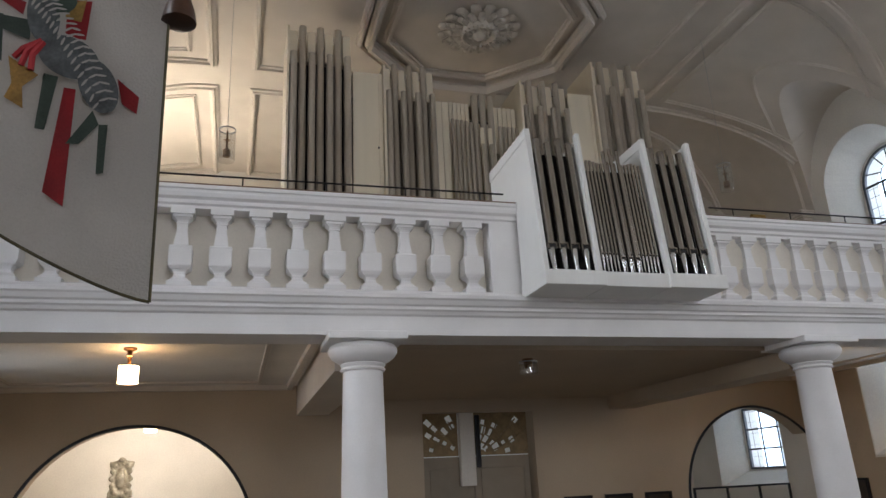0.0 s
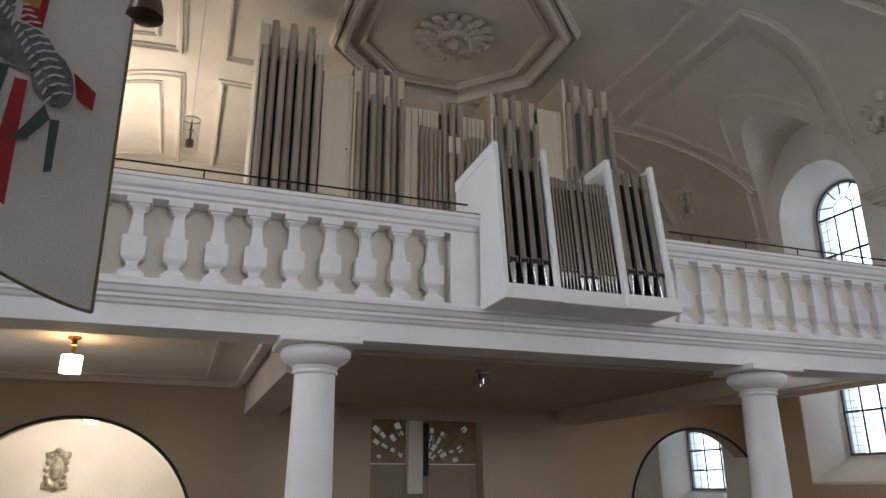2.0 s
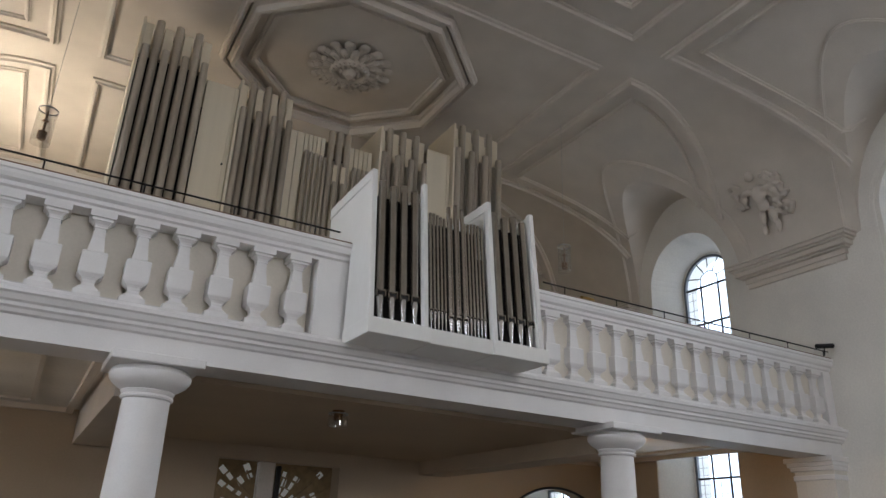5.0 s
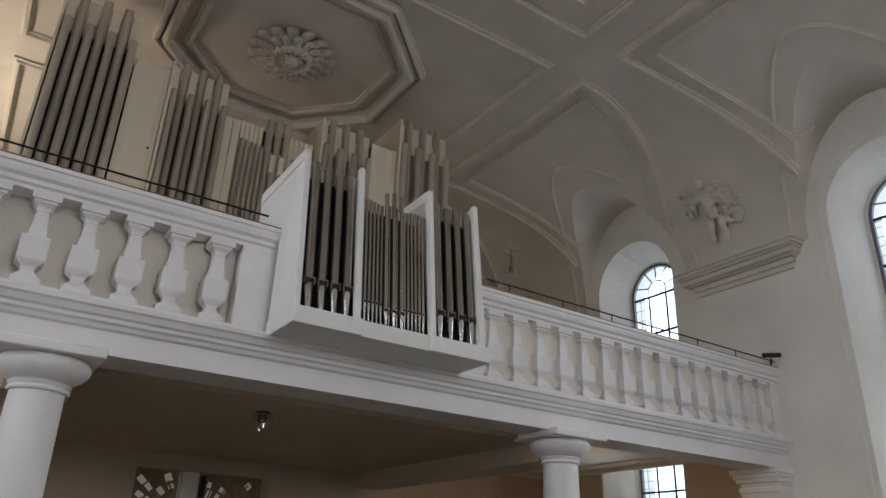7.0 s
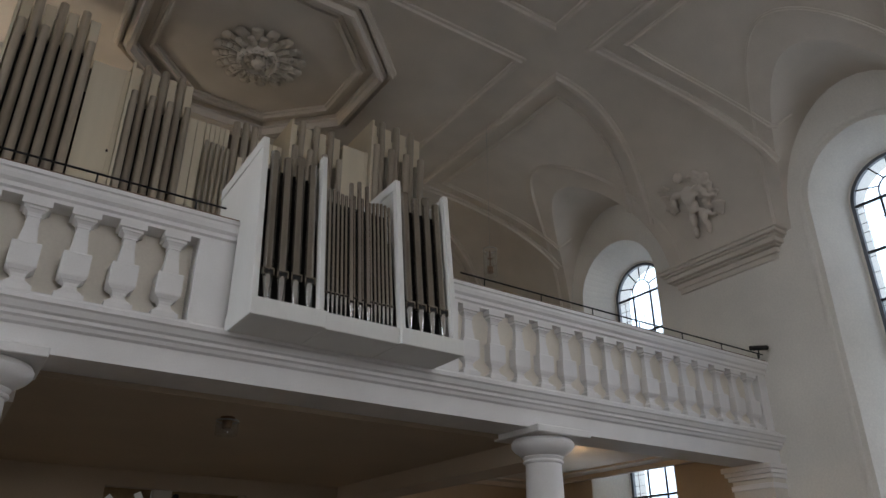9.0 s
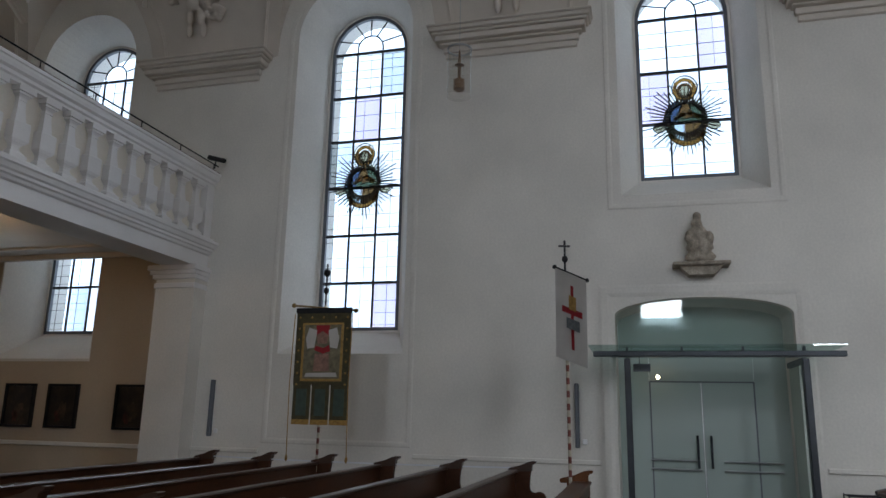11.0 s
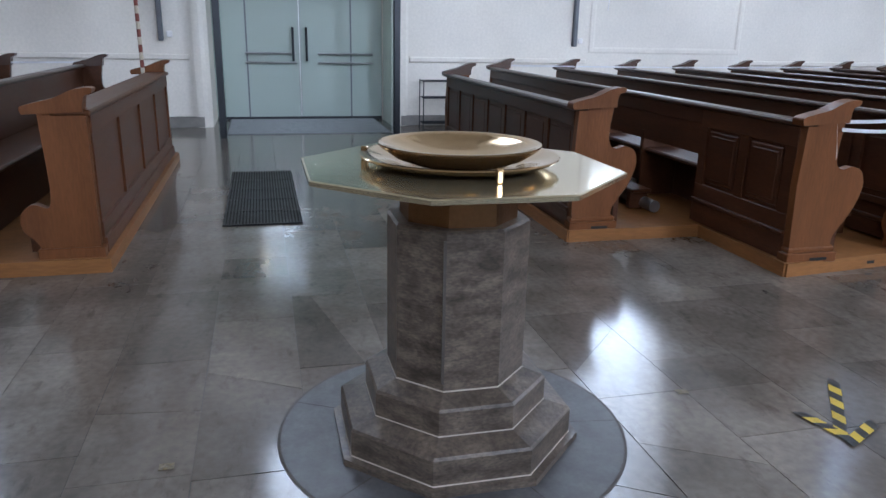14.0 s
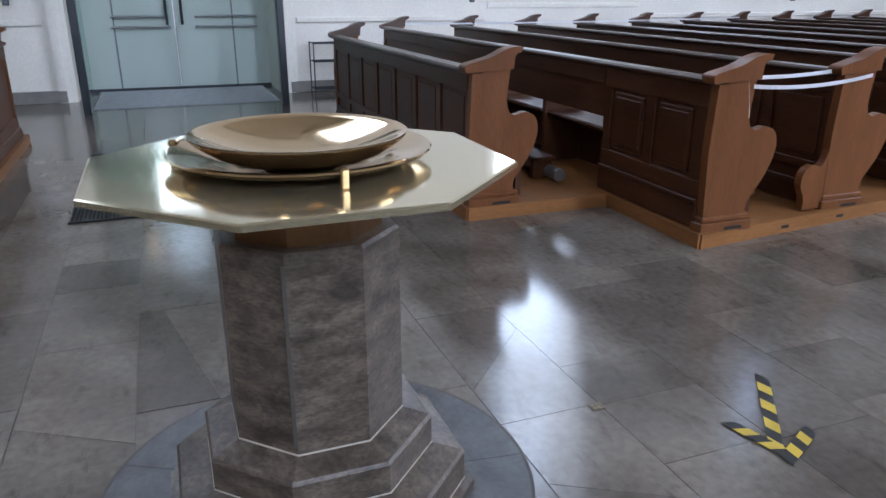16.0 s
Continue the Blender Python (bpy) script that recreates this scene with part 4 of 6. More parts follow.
            if len(pts) > 1:
                tube(bm := bmesh.new(), pts, 0.018, 5)
                part("rib", bm, BRONZE_TAN, porch)
    whole("portal_daylight", B(4.6, 8.1, BACK + 1.2, BACK + 1.22, 2.6, 4.8), BACKDROP, "pale daylight of the street behind the grille", "backdrop", "backdrop")
    rail = thing("steel_barrier", "dark steel barrier frame in the side room arch", "barrier")
    part("bar", B(12.3, 15.3, BACK + 0.6, BACK + 0.65, 2.12, 2.17), STEEL, rail)
    for x in (12.3, 13.3, 14.3, 15.25):
        part("post", B(x, x + 0.05, BACK + 0.6, BACK + 0.65, 0.0, 2.12), STEEL, rail)
    part("mullion", B(5.86, 6.22, BACK + 0.05, BACK + 0.22, 2.5, 4.16, bevel=0.01), PLASTER, porch, "plain white middle post")
    cr = whole("crucifix_post", B(6.24, 6.35, BACK + 0.0, BACK + 0.09, 2.9, 4.1, bevel=0.02), IRON, "dark narrow carved post in front of the portal", "post")
    for s, x0, x1 in ((-1, 5.0, 6.23), (1, 6.25, 7.65)):
        d = thing("door_1", "grey painted portal door leaf, closed", "door", kind="structure")
        part("leaf", B(x0, x1, BACK + 0.3, BACK + 0.36, 0.0, 3.16), DOORWOOD, d)
        part("panel", B(x0 + 0.15, x1 - 0.15, BACK + 0.285, BACK + 0.31, 1.3, 2.9, bevel=0.02), DOORWOOD, d)
        part("panel", B(x0 + 0.15, x1 - 0.15, BACK + 0.285, BACK + 0.31, 0.2, 1.1, bevel=0.02), DOORWOOD, d)
    whole("wall_porch", B(4.5, 8.2, BACK + 1.3, BACK + 1.4, 0, 5.14), PLASTER, "pale wall of the porch behind the grille", "wall", "structure")
    for k, x in enumerate((8.34, 9.42, 10.5)):
        wall_picture("small_painting", "small dark oil painting in a black frame under the gallery", x, x + 0.72, BACK - 0.005, 1.3, 2.15, axis="y", frame_mat=IRON)


def wall_picture(name, label, a0, a1, at, z0, z1, axis="x", frame_mat=GOLD, w=0.06, patches=()):
    """A framed painting on a wall, facing -x or -y."""
    top = thing(name, label, "painting")
    def bx(p0, p1, q0, q1, d0, d1):
        return B(at - d1, at - d0, p0, p1, q0, q1) if axis == "x" else B(p0, p1, at - d1, at - d0, q0, q1)
    part("canvas", bx(a0 + w * 0.5, a1 - w * 0.5, z0 + w * 0.5, z1 - w * 0.5, 0.0, 0.03), CANVAS, top)
    for p0, p1, q0, q1 in ((a0, a1, z0, z0 + w), (a0, a1, z1 - w, z1), (a0, a0 + w, z0 + w, z1 - w), (a1 - w, a1, z0 + w, z1 - w)):
        part("frame_bar", bx(p0, p1, q0, q1, 0.0, 0.07), frame_mat, top)
    for m, cy, cz, ry, rz in patches:
        rnd = random.Random(int(abs(cy) * 100 + cz * 10))
        shape = [(cy + ry * rnd.uniform(0.5, 1.1) * math.cos(k * 0.42), cz + rz * rnd.uniform(0.5, 1.1) * math.sin(k * 0.42)) for k in range(15)]
        bm = prism(bmesh.new(), shape, axis, at - 0.034, at - 0.029)
        part("paint_patch", bm, m, top)
    return top


under_gallery()
for y0 in (14.72, 13.02, 11.95, 10.32):
    wall_picture("station_painting", "small dark oil painting on the beige wall under the gallery", y0, y0 + 0.74, EAST - 0.012, 1.36, 2.24, frame_mat=IRON, w=0.05, patches=((CANVAS_TAN, y0 + 0.35, 1.7, 0.14, 0.22), (CANVAS_RED, y0 + 0.45, 1.6, 0.1, 0.15)))
wall_picture("altar_painting", "large dark oil painting in a narrow gilded frame", -10.95, -8.42, EAST - 0.02, 2.26, 5.41, w=0.12, patches=((CANVAS_RED, -10.3, 3.6, 0.3, 0.4), (CANVAS_TAN, -9.3, 3.0, 0.25, 0.45), (CANVAS_TAN, -10.6, 4.2, 0.3, 0.3), (CANVAS_RED, -8.95, 4.6, 0.2, 0.22), (CANVAS_TAN, -9.9, 2.8, 0.4, 0.25)))


# ---- organ ----
def pipe_mesh(r, foot, height, mouth=True, seg=14):
    """A round organ pipe on a cone foot, with flattened mouth plates."""
    bm = bmesh.new()
    lathe(bm, [(r * 0.97, foot), (r * 1.06, foot + 0.012), (r, foot + 0.03), (r, height)], seg=seg, cap=False)
    if mouth:
        box(bm, -r * 1.25, -r * 1.0, -r * 0.95, 0, foot - 0.005, foot + r * 1.6)
        box(bm, r * 1.0, r * 1.25, -r * 0.95, 0, foot - 0.005, foot + r * 1.6)
        box(bm, -r * 1.1, r * 1.1, -r * 1.12, -r * 0.9, foot + r * 1.2, foot + r * 1.5)
    return bm


def foot_mesh(r, foot, seg=14):
    return lathe(bmesh.new(), [(r * 0.3, 0.0), (r * 0.95, foot), (r * 0.9, foot + 0.01)], seg=seg)


def pipes(parent, xs, y, z, r, foot, tops, mat, label=""):
    for x, t in zip(xs, tops):
        ob = part("pipe", pipe_mesh(r, foot, t - z), mat, parent, label, smooth=True)
        ob.location = (x, y, z)
        part("mouth_slot", B(-r * 0.8, r * 0.8, -r * 1.03, -r * 0.85, foot + 0.005, foot + r * 1.0), BLACK, ob)
        part("foot", foot_mesh(r, foot), PEWTER if mat == TINBODY else mat, ob, smooth=True)


def small_organ():
    o = thing("choir_organ", "white organ case with polished tin pipes on the gallery front", "organ")
    F, Bk, z0, zt = 8.4, 9.22, 5.08, 7.5
    back = radians(-6.3)
    lean = Matrix.Translation((0, F, 5.25)) @ Matrix.Rotation(back, 4, "X") @ Matrix.Translation((0, -F, -5.25))
    def at_height(z):
        return F - (z - 5.25) * math.tan(back)
    def row(xs, y, r, foot, tops, mat):
        """Pipes that lean back with the case front."""
        for x, t in zip(xs, tops):
            ob = part("pipe", pipe_mesh(r, foot, t - z0 - 0.19), mat, o, smooth=True)
            ob.matrix_basis = lean @ Matrix.Translation((x, y, z0 + 0.19))
            part("mouth_slot", B(-r * 0.8, r * 0.8, -r * 1.03, -r * 0.85, foot + 0.005, foot + r * 1.0), BLACK, ob)
            # pale foot: the bright reflection low on each pipe is its colour
            part("foot", foot_mesh(r, foot), PEWTER, ob, smooth=True)
    for x, xb in ((4.685, 4.73), (7.4, 7.445)):
        side = [(F, z0), (Bk, z0), (Bk, 6.56), (10.2, 6.56), (10.2, 7.36), (at_height(zt) + 0.08, zt - 0.02), (at_height(zt), zt - 0.05)]
        part("side_panel", prism(bmesh.new(), side, "x", x, xb), ORGAN_WHITE, o)
    for x, xb in ((4.673, 4.75), (6.588, 6.66)):
        f = at_height(zt)
        part("roof_edge", prism(bmesh.new(), [(f - 0.02, zt - 0.14), (f - 0.02, zt + 0.01), (10.22, zt - 0.015), (10.22, zt - 0.19)], "x", x, xb), ORGAN_WHITE, o)
    for x, xb in ((5.5, 5.545), (6.6, 6.65)):
        part("tower_side", prism(bmesh.new(), [(at_height(5.3) + 0.09, 5.3), (at_height(zt) + 0.09, zt - 0.1), (10.15, zt - 0.2), (10.15, 6.9), (at_height(5.3) + 0.3, 6.6)], "x", x, xb), ORGAN_WHITE, o)
    for x, w in ((4.68, 0.075), (5.49, 0.065), (6.595, 0.07), (7.38, 0.078)):
        part("post", B(x, x + w, F - 0.02, F + 0.08, z0 + 0.12, zt + 0.02, bevel=0.006, m=lean), ORGAN_WHITE, o)
    for x0, x1, f in ((4.67, 5.58, F - 0.06), (5.58, 6.58, F - 0.02), (6.58, 7.52, F - 0.06)):
        part("plinth", B(x0, x1, f, Bk, z0 - 0.02, z0 + 0.19, bevel=0.008), ORGAN_WHITE, o)
    # a black sheet paints the shade within the case
    part("inside", B(4.74, 7.45, F + 0.34, F + 0.38, z0 + 0.19, 7.1, m=lean), BLACK, o, "black sheet for the shade inside the case")
    part("top_board", B(4.74, 7.45, F + 0.7, 10.15, 7.0, 7.04), ORGAN_WHITE, o)
    for x0 in (4.76, 6.67):
        a = [x0 + 0.125 + 0.172 * k for k in range(4)]
        # shade behind the tower pipes, painted as a black sheet
        part("shadow_board", B(x0, x0 + 0.72, F + 0.3, F + 0.33, z0 + 0.19, 7.3, m=lean), BLACK, o, "black sheet for the shade behind the pipes")
        row(a, F + 0.1, 0.056, 0.36, [7.42, 7.37, 7.44, 7.38], TINBODY)
        row([v + 0.089 for v in a] + [a[0] - 0.085], F + 0.22, 0.034, 0.62, [7.46, 7.48, 7.44, 7.4, 7.32], TINBODY)
    n = 17
    xs = [5.6 + 0.0585 * k for k in range(n)]
    tops = [7.1 + 0.02 * math.sin(k) for k in range(n)]
    row([x for k, x in enumerate(xs) if k not in (6, 8, 10)], F + 0.1, 0.0225, 0.3, [t for k, t in enumerate(tops) if k not in (6, 8, 10)], TINBODY)
    row([xs[6], xs[8], xs[10]], F + 0.07, 0.03, 0.22, [7.28, 7.34, 7.3], TINBODY)


small_organ()


def main_organ():
    o = thing("main_organ", "large organ with grey pipes and cream boards on the gallery", "organ")
    Y, z0 = 12.8, 5.2
    # its dark brown puts the shade behind the pipes into the colour
    part("case_back", B(1.55, 9.5, Y + 1.2, Y + 1.7, z0, 10.6), DARKWOOD_AND_SHADE, o, "inner wall of the organ, dark brown for the shade in there")
    for x0, x1, top in ((1.52, 2.8, 11.76), (3.49, 4.58, 11.08), (6.55, 7.69, 11.05), (8.36, 9.66, 11.74)):
        part("tower_box", B(x0 + 0.02, x1 - 0.02, Y + 0.44, Y + 1.25, z0, top - 0.12), CREAM, o)
        part("tower_base", B(x0, x1, Y - 0.08, Y + 0.44, z0, 7.0), CREAM, o)
        part("side_board", B(x0 - 0.045, x0, Y - 0.02, Y + 1.25, z0, top - 0.06), CREAM, o)
        # black sheet that draws the shaded gaps between the pipes
        part("tower_shade", B(x0 + 0.01, x1 - 0.01, Y + 0.33, Y + 0.36, 7.0, top - 0.7), BLACK, o, "black sheet for the shade between the pipes")
        n = 7
        step = (x1 - x0) / n
        for k in range(n):
            x = x0 + step * (k + 0.5)
            if k % 2:
                r, foot, height, y = step * 0.42, 0.45, top + 0.05 - 7.0, Y + 0.16
            else:
                r, foot, height, y = step * 0.39, 0.6, top - 0.66 - 7.0, Y + 0.02
                part("wood_pipe", B(x - step * 0.46, x + step * 0.46, Y + 0.2, Y + 0.36, top - 0.75, top - 0.02, bevel=0.01), CREAM, o, "cream wooden pipe top")
                part("wood_pipe", B(x - step * 0.3, x + step * 0.3, Y + 0.18, Y + 0.32, 7.0, top - 0.75, bevel=0.01), GREYWOOD, o)
            ob = part("pipe", pipe_mesh(r, foot, height, seg=16), GREYPIPE, o, smooth=True)
            ob.location = (x, y, 7.0)
            part("mouth_slot", B(-0.05, 0.05, -r * 1.06, -r * 0.86, foot + 0.01, foot + 0.09), BLACK, ob)
            part("mouth_lip", B(-r * 0.95, r * 0.95, -r * 1.16, -r * 0.9, foot + 0.1, foot + 0.13), PEWTER, ob)
            part("foot", foot_mesh(r, foot, 16), GREYPIPE, ob, smooth=True)
    for x0, x1, top in ((2.82, 3.44, 10.84), (7.71, 8.3, 10.86)):
        part("board", B(x0, x1, Y + 0.1, Y + 0.15, z0, top), CREAM, o)
        part("board_top", B(x0, x1, Y + 0.15, Y + 1.2, top - 0.04, top - 0.005), CREAM, o)
        part("trim_strip", B(x1 - 0.08, x1 - 0.04, Y + 0.08, Y + 0.105, z0, top), CREAM, o)
        # shadow between the towers, put in as a dark brown sheet
        part("dark_interior", B(x0, x1, Y + 1.1, Y + 1.19, 10.2, top + 0.5), DARKWOOD_AND_SHADE, o, "inner wall of the organ, dark brown for the shade in there")
        for z in (7.6, 9.1):
            part("knob", lathe(bmesh.new(), [(0.018, 0.0), (0.018, 0.03)], x1 - 0.1, Y + 0.07, 10), IRON, o, "small black knob").location = (0, 0, z)
    part("board", B(4.6, 6.5, Y + 0.36, Y + 0.41, z0, 10.02), CREAM, o)
    part("tower_base", B(4.6, 6.5, Y + 0.0, Y + 0.36, z0, 7.0), CREAM, o)
    # dark strip stands in for the shaded opening above the middle field
    part("roof_rail", B(4.6, 6.5, Y + 0.9, Y + 1.0, 10.55, 10.72), DARKWOOD_AND_SHADE, o, "dark brown strip for the shaded opening over the middle field")
    part("roof_rail", B(4.6, 6.5, Y + 0.5, Y + 1.1, 10.5, 10.53), CREAM, o)
    for k in range(2):
        part("slat", B(4.61 + 0.16 * k, 4.755 + 0.16 * k, Y + 0.26, Y + 0.31, 7.0, 10.42), CREAM, o, "tall cream board")
    for k in range(5):
        part("slat", B(4.935 + 0.092 * k, 5.015 + 0.092 * k, Y + 0.28, Y + 0.32, 9.4, 10.44), CREAM, o, "cream pipe top")
        part("slat", B(5.95 + 0.105 * k, 6.04 + 0.105 * k, Y + 0.28, Y + 0.32, 9.3, 10.42), CREAM, o, "cream pipe top")
    pipes(o, [4.97 + 0.1 * k for k in range(6)], Y + 0.16, 7.0, 0.041, 0.4, [9.97, 9.95, 9.95, 9.94, 9.92, 9.9], GREYPIPE)
    pipes(o, [6.03 + 0.098 * k for k in range(5)], Y + 0.16, 7.0, 0.04, 0.4, [9.88] * 5, GREYPIPE)
    pipes(o, [5.49, 5.67, 5.85], Y + 0.2, 7.0, 0.07, 0.5, [10.6, 10.64, 10.62], GREYPIPE)
    for x in (5.55, 5.73):
        part("wood_pipe", B(x, x + 0.09, Y + 0.1, Y + 0.2, 9.35, 9.8), CREAM, o, "cream wooden pipe top")
    pipes(o, [5.6, 5.78], Y + 0.1, 7.0, 0.045, 0.5, [9.4, 9.4], GREYPIPE)


main_organ()


# ---- entrance ----
def entrance():
    yc = -0.06
    for s in (1, -1):
        d = thing("door_2", "frosted glass entrance door leaf with steel bars, closed", "door", kind="structure")
        y0, y1 = sorted((yc + s * 0.012, yc + s * 0.86))
        part("leaf", B(16.6, 16.615, y0, y1, 0.04, 2.42), FROST, d)
        part("edge_strip", B(16.592, 16.62, yc + s * 0.004, yc + s * 0.014, 0.04, 2.42), ALU, d)
        part("edge_strip", B(16.592, 16.62, *sorted((yc + s * 0.848, yc + s * 0.872)), 0.04, 2.42), FRAME, d)
        for z in (0.95, 1.1):
            ya, yb = (0.0, 0.83) if s > 0 else (-1.28, -0.36)
            tube(bm := bmesh.new(), [(16.5, ya, z), (16.5, yb, z)], 0.017, 8)
            part("push_bar", bm, ALU, d)
        tube(bm := bmesh.new(), [(16.48, yc + s * 0.11, 0.98), (16.48, yc + s * 0.11, 1.52)], 0.02, 8)
        part("handle", bm, STEEL, d)
        for z in (1.02, 1.48):
            tube(bm := bmesh.new(), [(16.48, yc + s * 0.11, z), (16.6, yc + s * 0.11, z)], 0.012, 6)
            part("handle_stud", bm, STEEL, d)
    fix = thing("door_screen", "frosted glass panes fixed round the entrance doors", "glazing", kind="structure")
    part("pane", B(16.6, 16.615, yc + 0.87, yc + 1.39, 0.04, 3.0), FROST, fix)
    part("pane", B(16.6, 16.615, yc - 1.39, yc - 0.87, 0.04, 3.0), FROST, fix)
    part("pane", B(16.6, 16.615, yc - 0.865, yc + 0.865, 2.44, 3.0), FROST, fix)
    part("pane", prism(bmesh.new(), arch(yc, 1.38, 3.01, 3.47, 16, 0.28), "x", 16.6, 16.615), FROST, fix)
    part("head_strip", B(16.59, 16.62, yc - 0.87, yc + 0.87, 2.415, 2.44), FRAME, fix)
    part("sill", B(16.585, 16.625, yc - 1.39, yc + 1.39, 0.0, 0.05), STEEL, fix)
    whole("entrance_backdrop", B(17.3, 17.35, -2.0, 2.0, 0.0, 4.2), BACKDROP, "pale daylight of the yard behind the doors", "backdrop", "backdrop")
    whole("tympanum_glass", prism(bmesh.new(), arch(yc, 1.38, 3.0, 3.47, 20, 0.28), "x", 15.68, 15.69), CLEAR, "clear glass pane in the arch above the canopy", "glazing", "structure")
    can = thing("entrance_canopy", "dark steel porch frame with a glass canopy", "canopy")
    for y in (1.14, -1.32):
        part("post", B(14.33, 14.47, y - 0.045, y + 0.045, 0.0, 2.66, bevel=0.008), STEEL, can)
        part("rail", B(14.47, EAST, y - 0.03, y + 0.03, 2.6, 2.68), STEEL, can)
        ob = part("side_pane", B(14.47, EAST - 0.005, y - 0.006, y + 0.006, 0.02, 2.6), CLEAR, can, "clear glass side pane")
        ob.visible_shadow = False
        part("clamp", B(14.5, 14.62, y - 0.03, y + 0.03, 2.42, 2.54, bevel=0.006), ALU, can)
    part("front_beam", B(14.33, 14.46, -1.86, 1.64, 2.69, 2.77, bevel=0.01), STEEL, can)
    part("wall_rail", B(15.52, 15.58, -1.6, 1.42, 2.77, 2.826, bevel=0.005), ALU, can)
    part("canopy_glass", B(14.2, EAST - 0.02, -1.84, 1.7, 2.83, 2.852), see_through("canopy_glass", (0.72, 0.82, 0.8), 0.14), can, "dark greenish glass canopy sheet")
    for y in (1.14, 0.35, -0.5, -1.32):
        part("bracket", B(14.36, 14.44, y - 0.015, y + 0.015, 2.77, 2.83), STEEL, can)
    sign = thing("exit_sign", "small grey sign box above the doors", "sign")
    part("plate", B(14.9, 14.93, 0.8, 1.06, 2.5, 2.62, bevel=0.005), FRAME, sign)
    tube(bm := bmesh.new(), [(14.915, 0.965, 2.62), (14.915, 0.965, 2.83)], 0.006, 6)
    part("rod", bm, STEEL, sign)
    sp = thing("ceiling_spot", "small lit warm spot lamp over the doors", "lamp")
    bm = bmesh.new()
    blob(bm, 16.45, 0.66, 2.5, 0.035, 0.035, 0.035)
    part("lens", bm, LITWHITE, sp, smooth=True)
    tube(bm := bmesh.new(), [(16.47, 0.66, 2.5), (16.6, 0.66, 2.5)], 0.03, 8)
    part("housing", bm, ALU, sp)
    mat = whole("entrance_mat", B(14.7, 16.55, -1.3, 1.12, 0.0, 0.014), MATGREY, "grey ribbed entrance mat inside the doorway", "mat")
    for k in range(36):
        part("rib", B(14.72 + 0.05 * k, 14.738 + 0.05 * k, -1.28, 1.1, 0.014, 0.02), MATRIB, mat, "pale aluminium rib")
    grate = thing("floor_grate", "black slotted iron grate in the floor", "grate")
    part("well", B(9.46, 11.73, 0.32, 0.94, 0.002, 0.006), BLACK, grate)
    for k in range(24):
        y = 0.335 + 0.0258 * k
        part("bar", B(9.46, 11.73, y - 0.005, y + 0.007, 0.006, 0.016), IRON, grate)
    for k in range(6):
        x = 9.46 + 2.25 * k / 5
        part("cross_bar", B(x, x + 0.025, 0.32, 0.94, 0.006, 0.017), IRON, grate)
    con = thing("wall_console", "stone wall console under the statue", "console")
    part("slab", B(15.22, EAST + 0.01, -0.53, 0.37, 4.25, 4.31, bevel=0.015), STATUE, con)
    part("corbel", prism(bmesh.new(), [(-0.42, 4.25), (0.26, 4.25), (0.12, 4.1), (-0.28, 4.1)], "x", 15.32, EAST + 0.01), STATUE, con)
    st = bmesh.new()
    rnd = random.Random(2)
    blob(st, 15.42, -0.08, 4.41, 0.13, 0.26, 0.11), blob(st, 15.42, -0.08, 4.58, 0.14, 0.21, 0.16), blob(st, 15.42, -0.06, 4.8, 0.12, 0.16, 0.17)
    blob(st, 15.4, 0.08, 4.75, 0.08, 0.07, 0.14), blob(st, 15.38, -0.24, 4.72, 0.08, 0.07, 0.13), blob(st, 15.42, -0.05, 4.98, 0.08, 0.1, 0.08), blob(st, 15.41, -0.06, 5.1, 0.075, 0.075, 0.095)
    for k in range(16):
        blob(st, 15.36 + rnd.uniform(-0.05, 0.05), -0.08 + rnd.uniform(-0.22, 0.2), 4.38 + rnd.uniform(0, 0.35), 0.05, 0.06, 0.07, sub=1)
    whole("statue", fuse(st, 0.022), STATUE, "small weathered seated stone statue on a wall console", "statue", smooth=True)
    rack = thing("wire_rack", "small dark wire shoe-type rack by the wall", "rack")
    for y in (-1.9, -2.52):
        for x in (15.2, 15.5):
            tube(bm := bmesh.new(), [(x, y, 0), (x, y, 0.76)], 0.01, 6)
            part("leg", bm, STEEL, rack)
    for z in (0.08, 0.48, 0.74):
        for x in (15.2, 15.3, 15.4, 15.5):
            tube(bm := bmesh.new(), [(x, -1.9, z), (x, -2.52, z)], 0.008, 6)
            part("wire", bm, STEEL, rack)
    for y, z0, z1 in ((2.0, 1.29, 2.34), (-4.56, 1.3, 2.36), (8.9, 1.3, 2.35), (-11.2, 1.3, 2.35)):
        sp = whole("wall_speaker", B(EAST - 0.09, EAST, y - 0.035, y + 0.035, z0, z1, bevel=0.012), FRAME, "slim grey column loudspeaker on the wall", "speaker")
        whole("wall_socket", B(EAST - 0.03, EAST, y - 0.16, y - 0.08, z0 + 0.05, z0 + 0.14, bevel=0.01), PAINT, "small white switch box on the wall", "switch")
    tube(bm := bmesh.new(), [(EAST - 0.02, -5.15, 2.8), (EAST - 0.03, -5.16, 2.2), (EAST - 0.02, -5.14, 1.9)], 0.008, 6)
    whole("window_cord", bm, ROPEWHITE, "thin hanging window cord on the wall", "cord")


entrance()


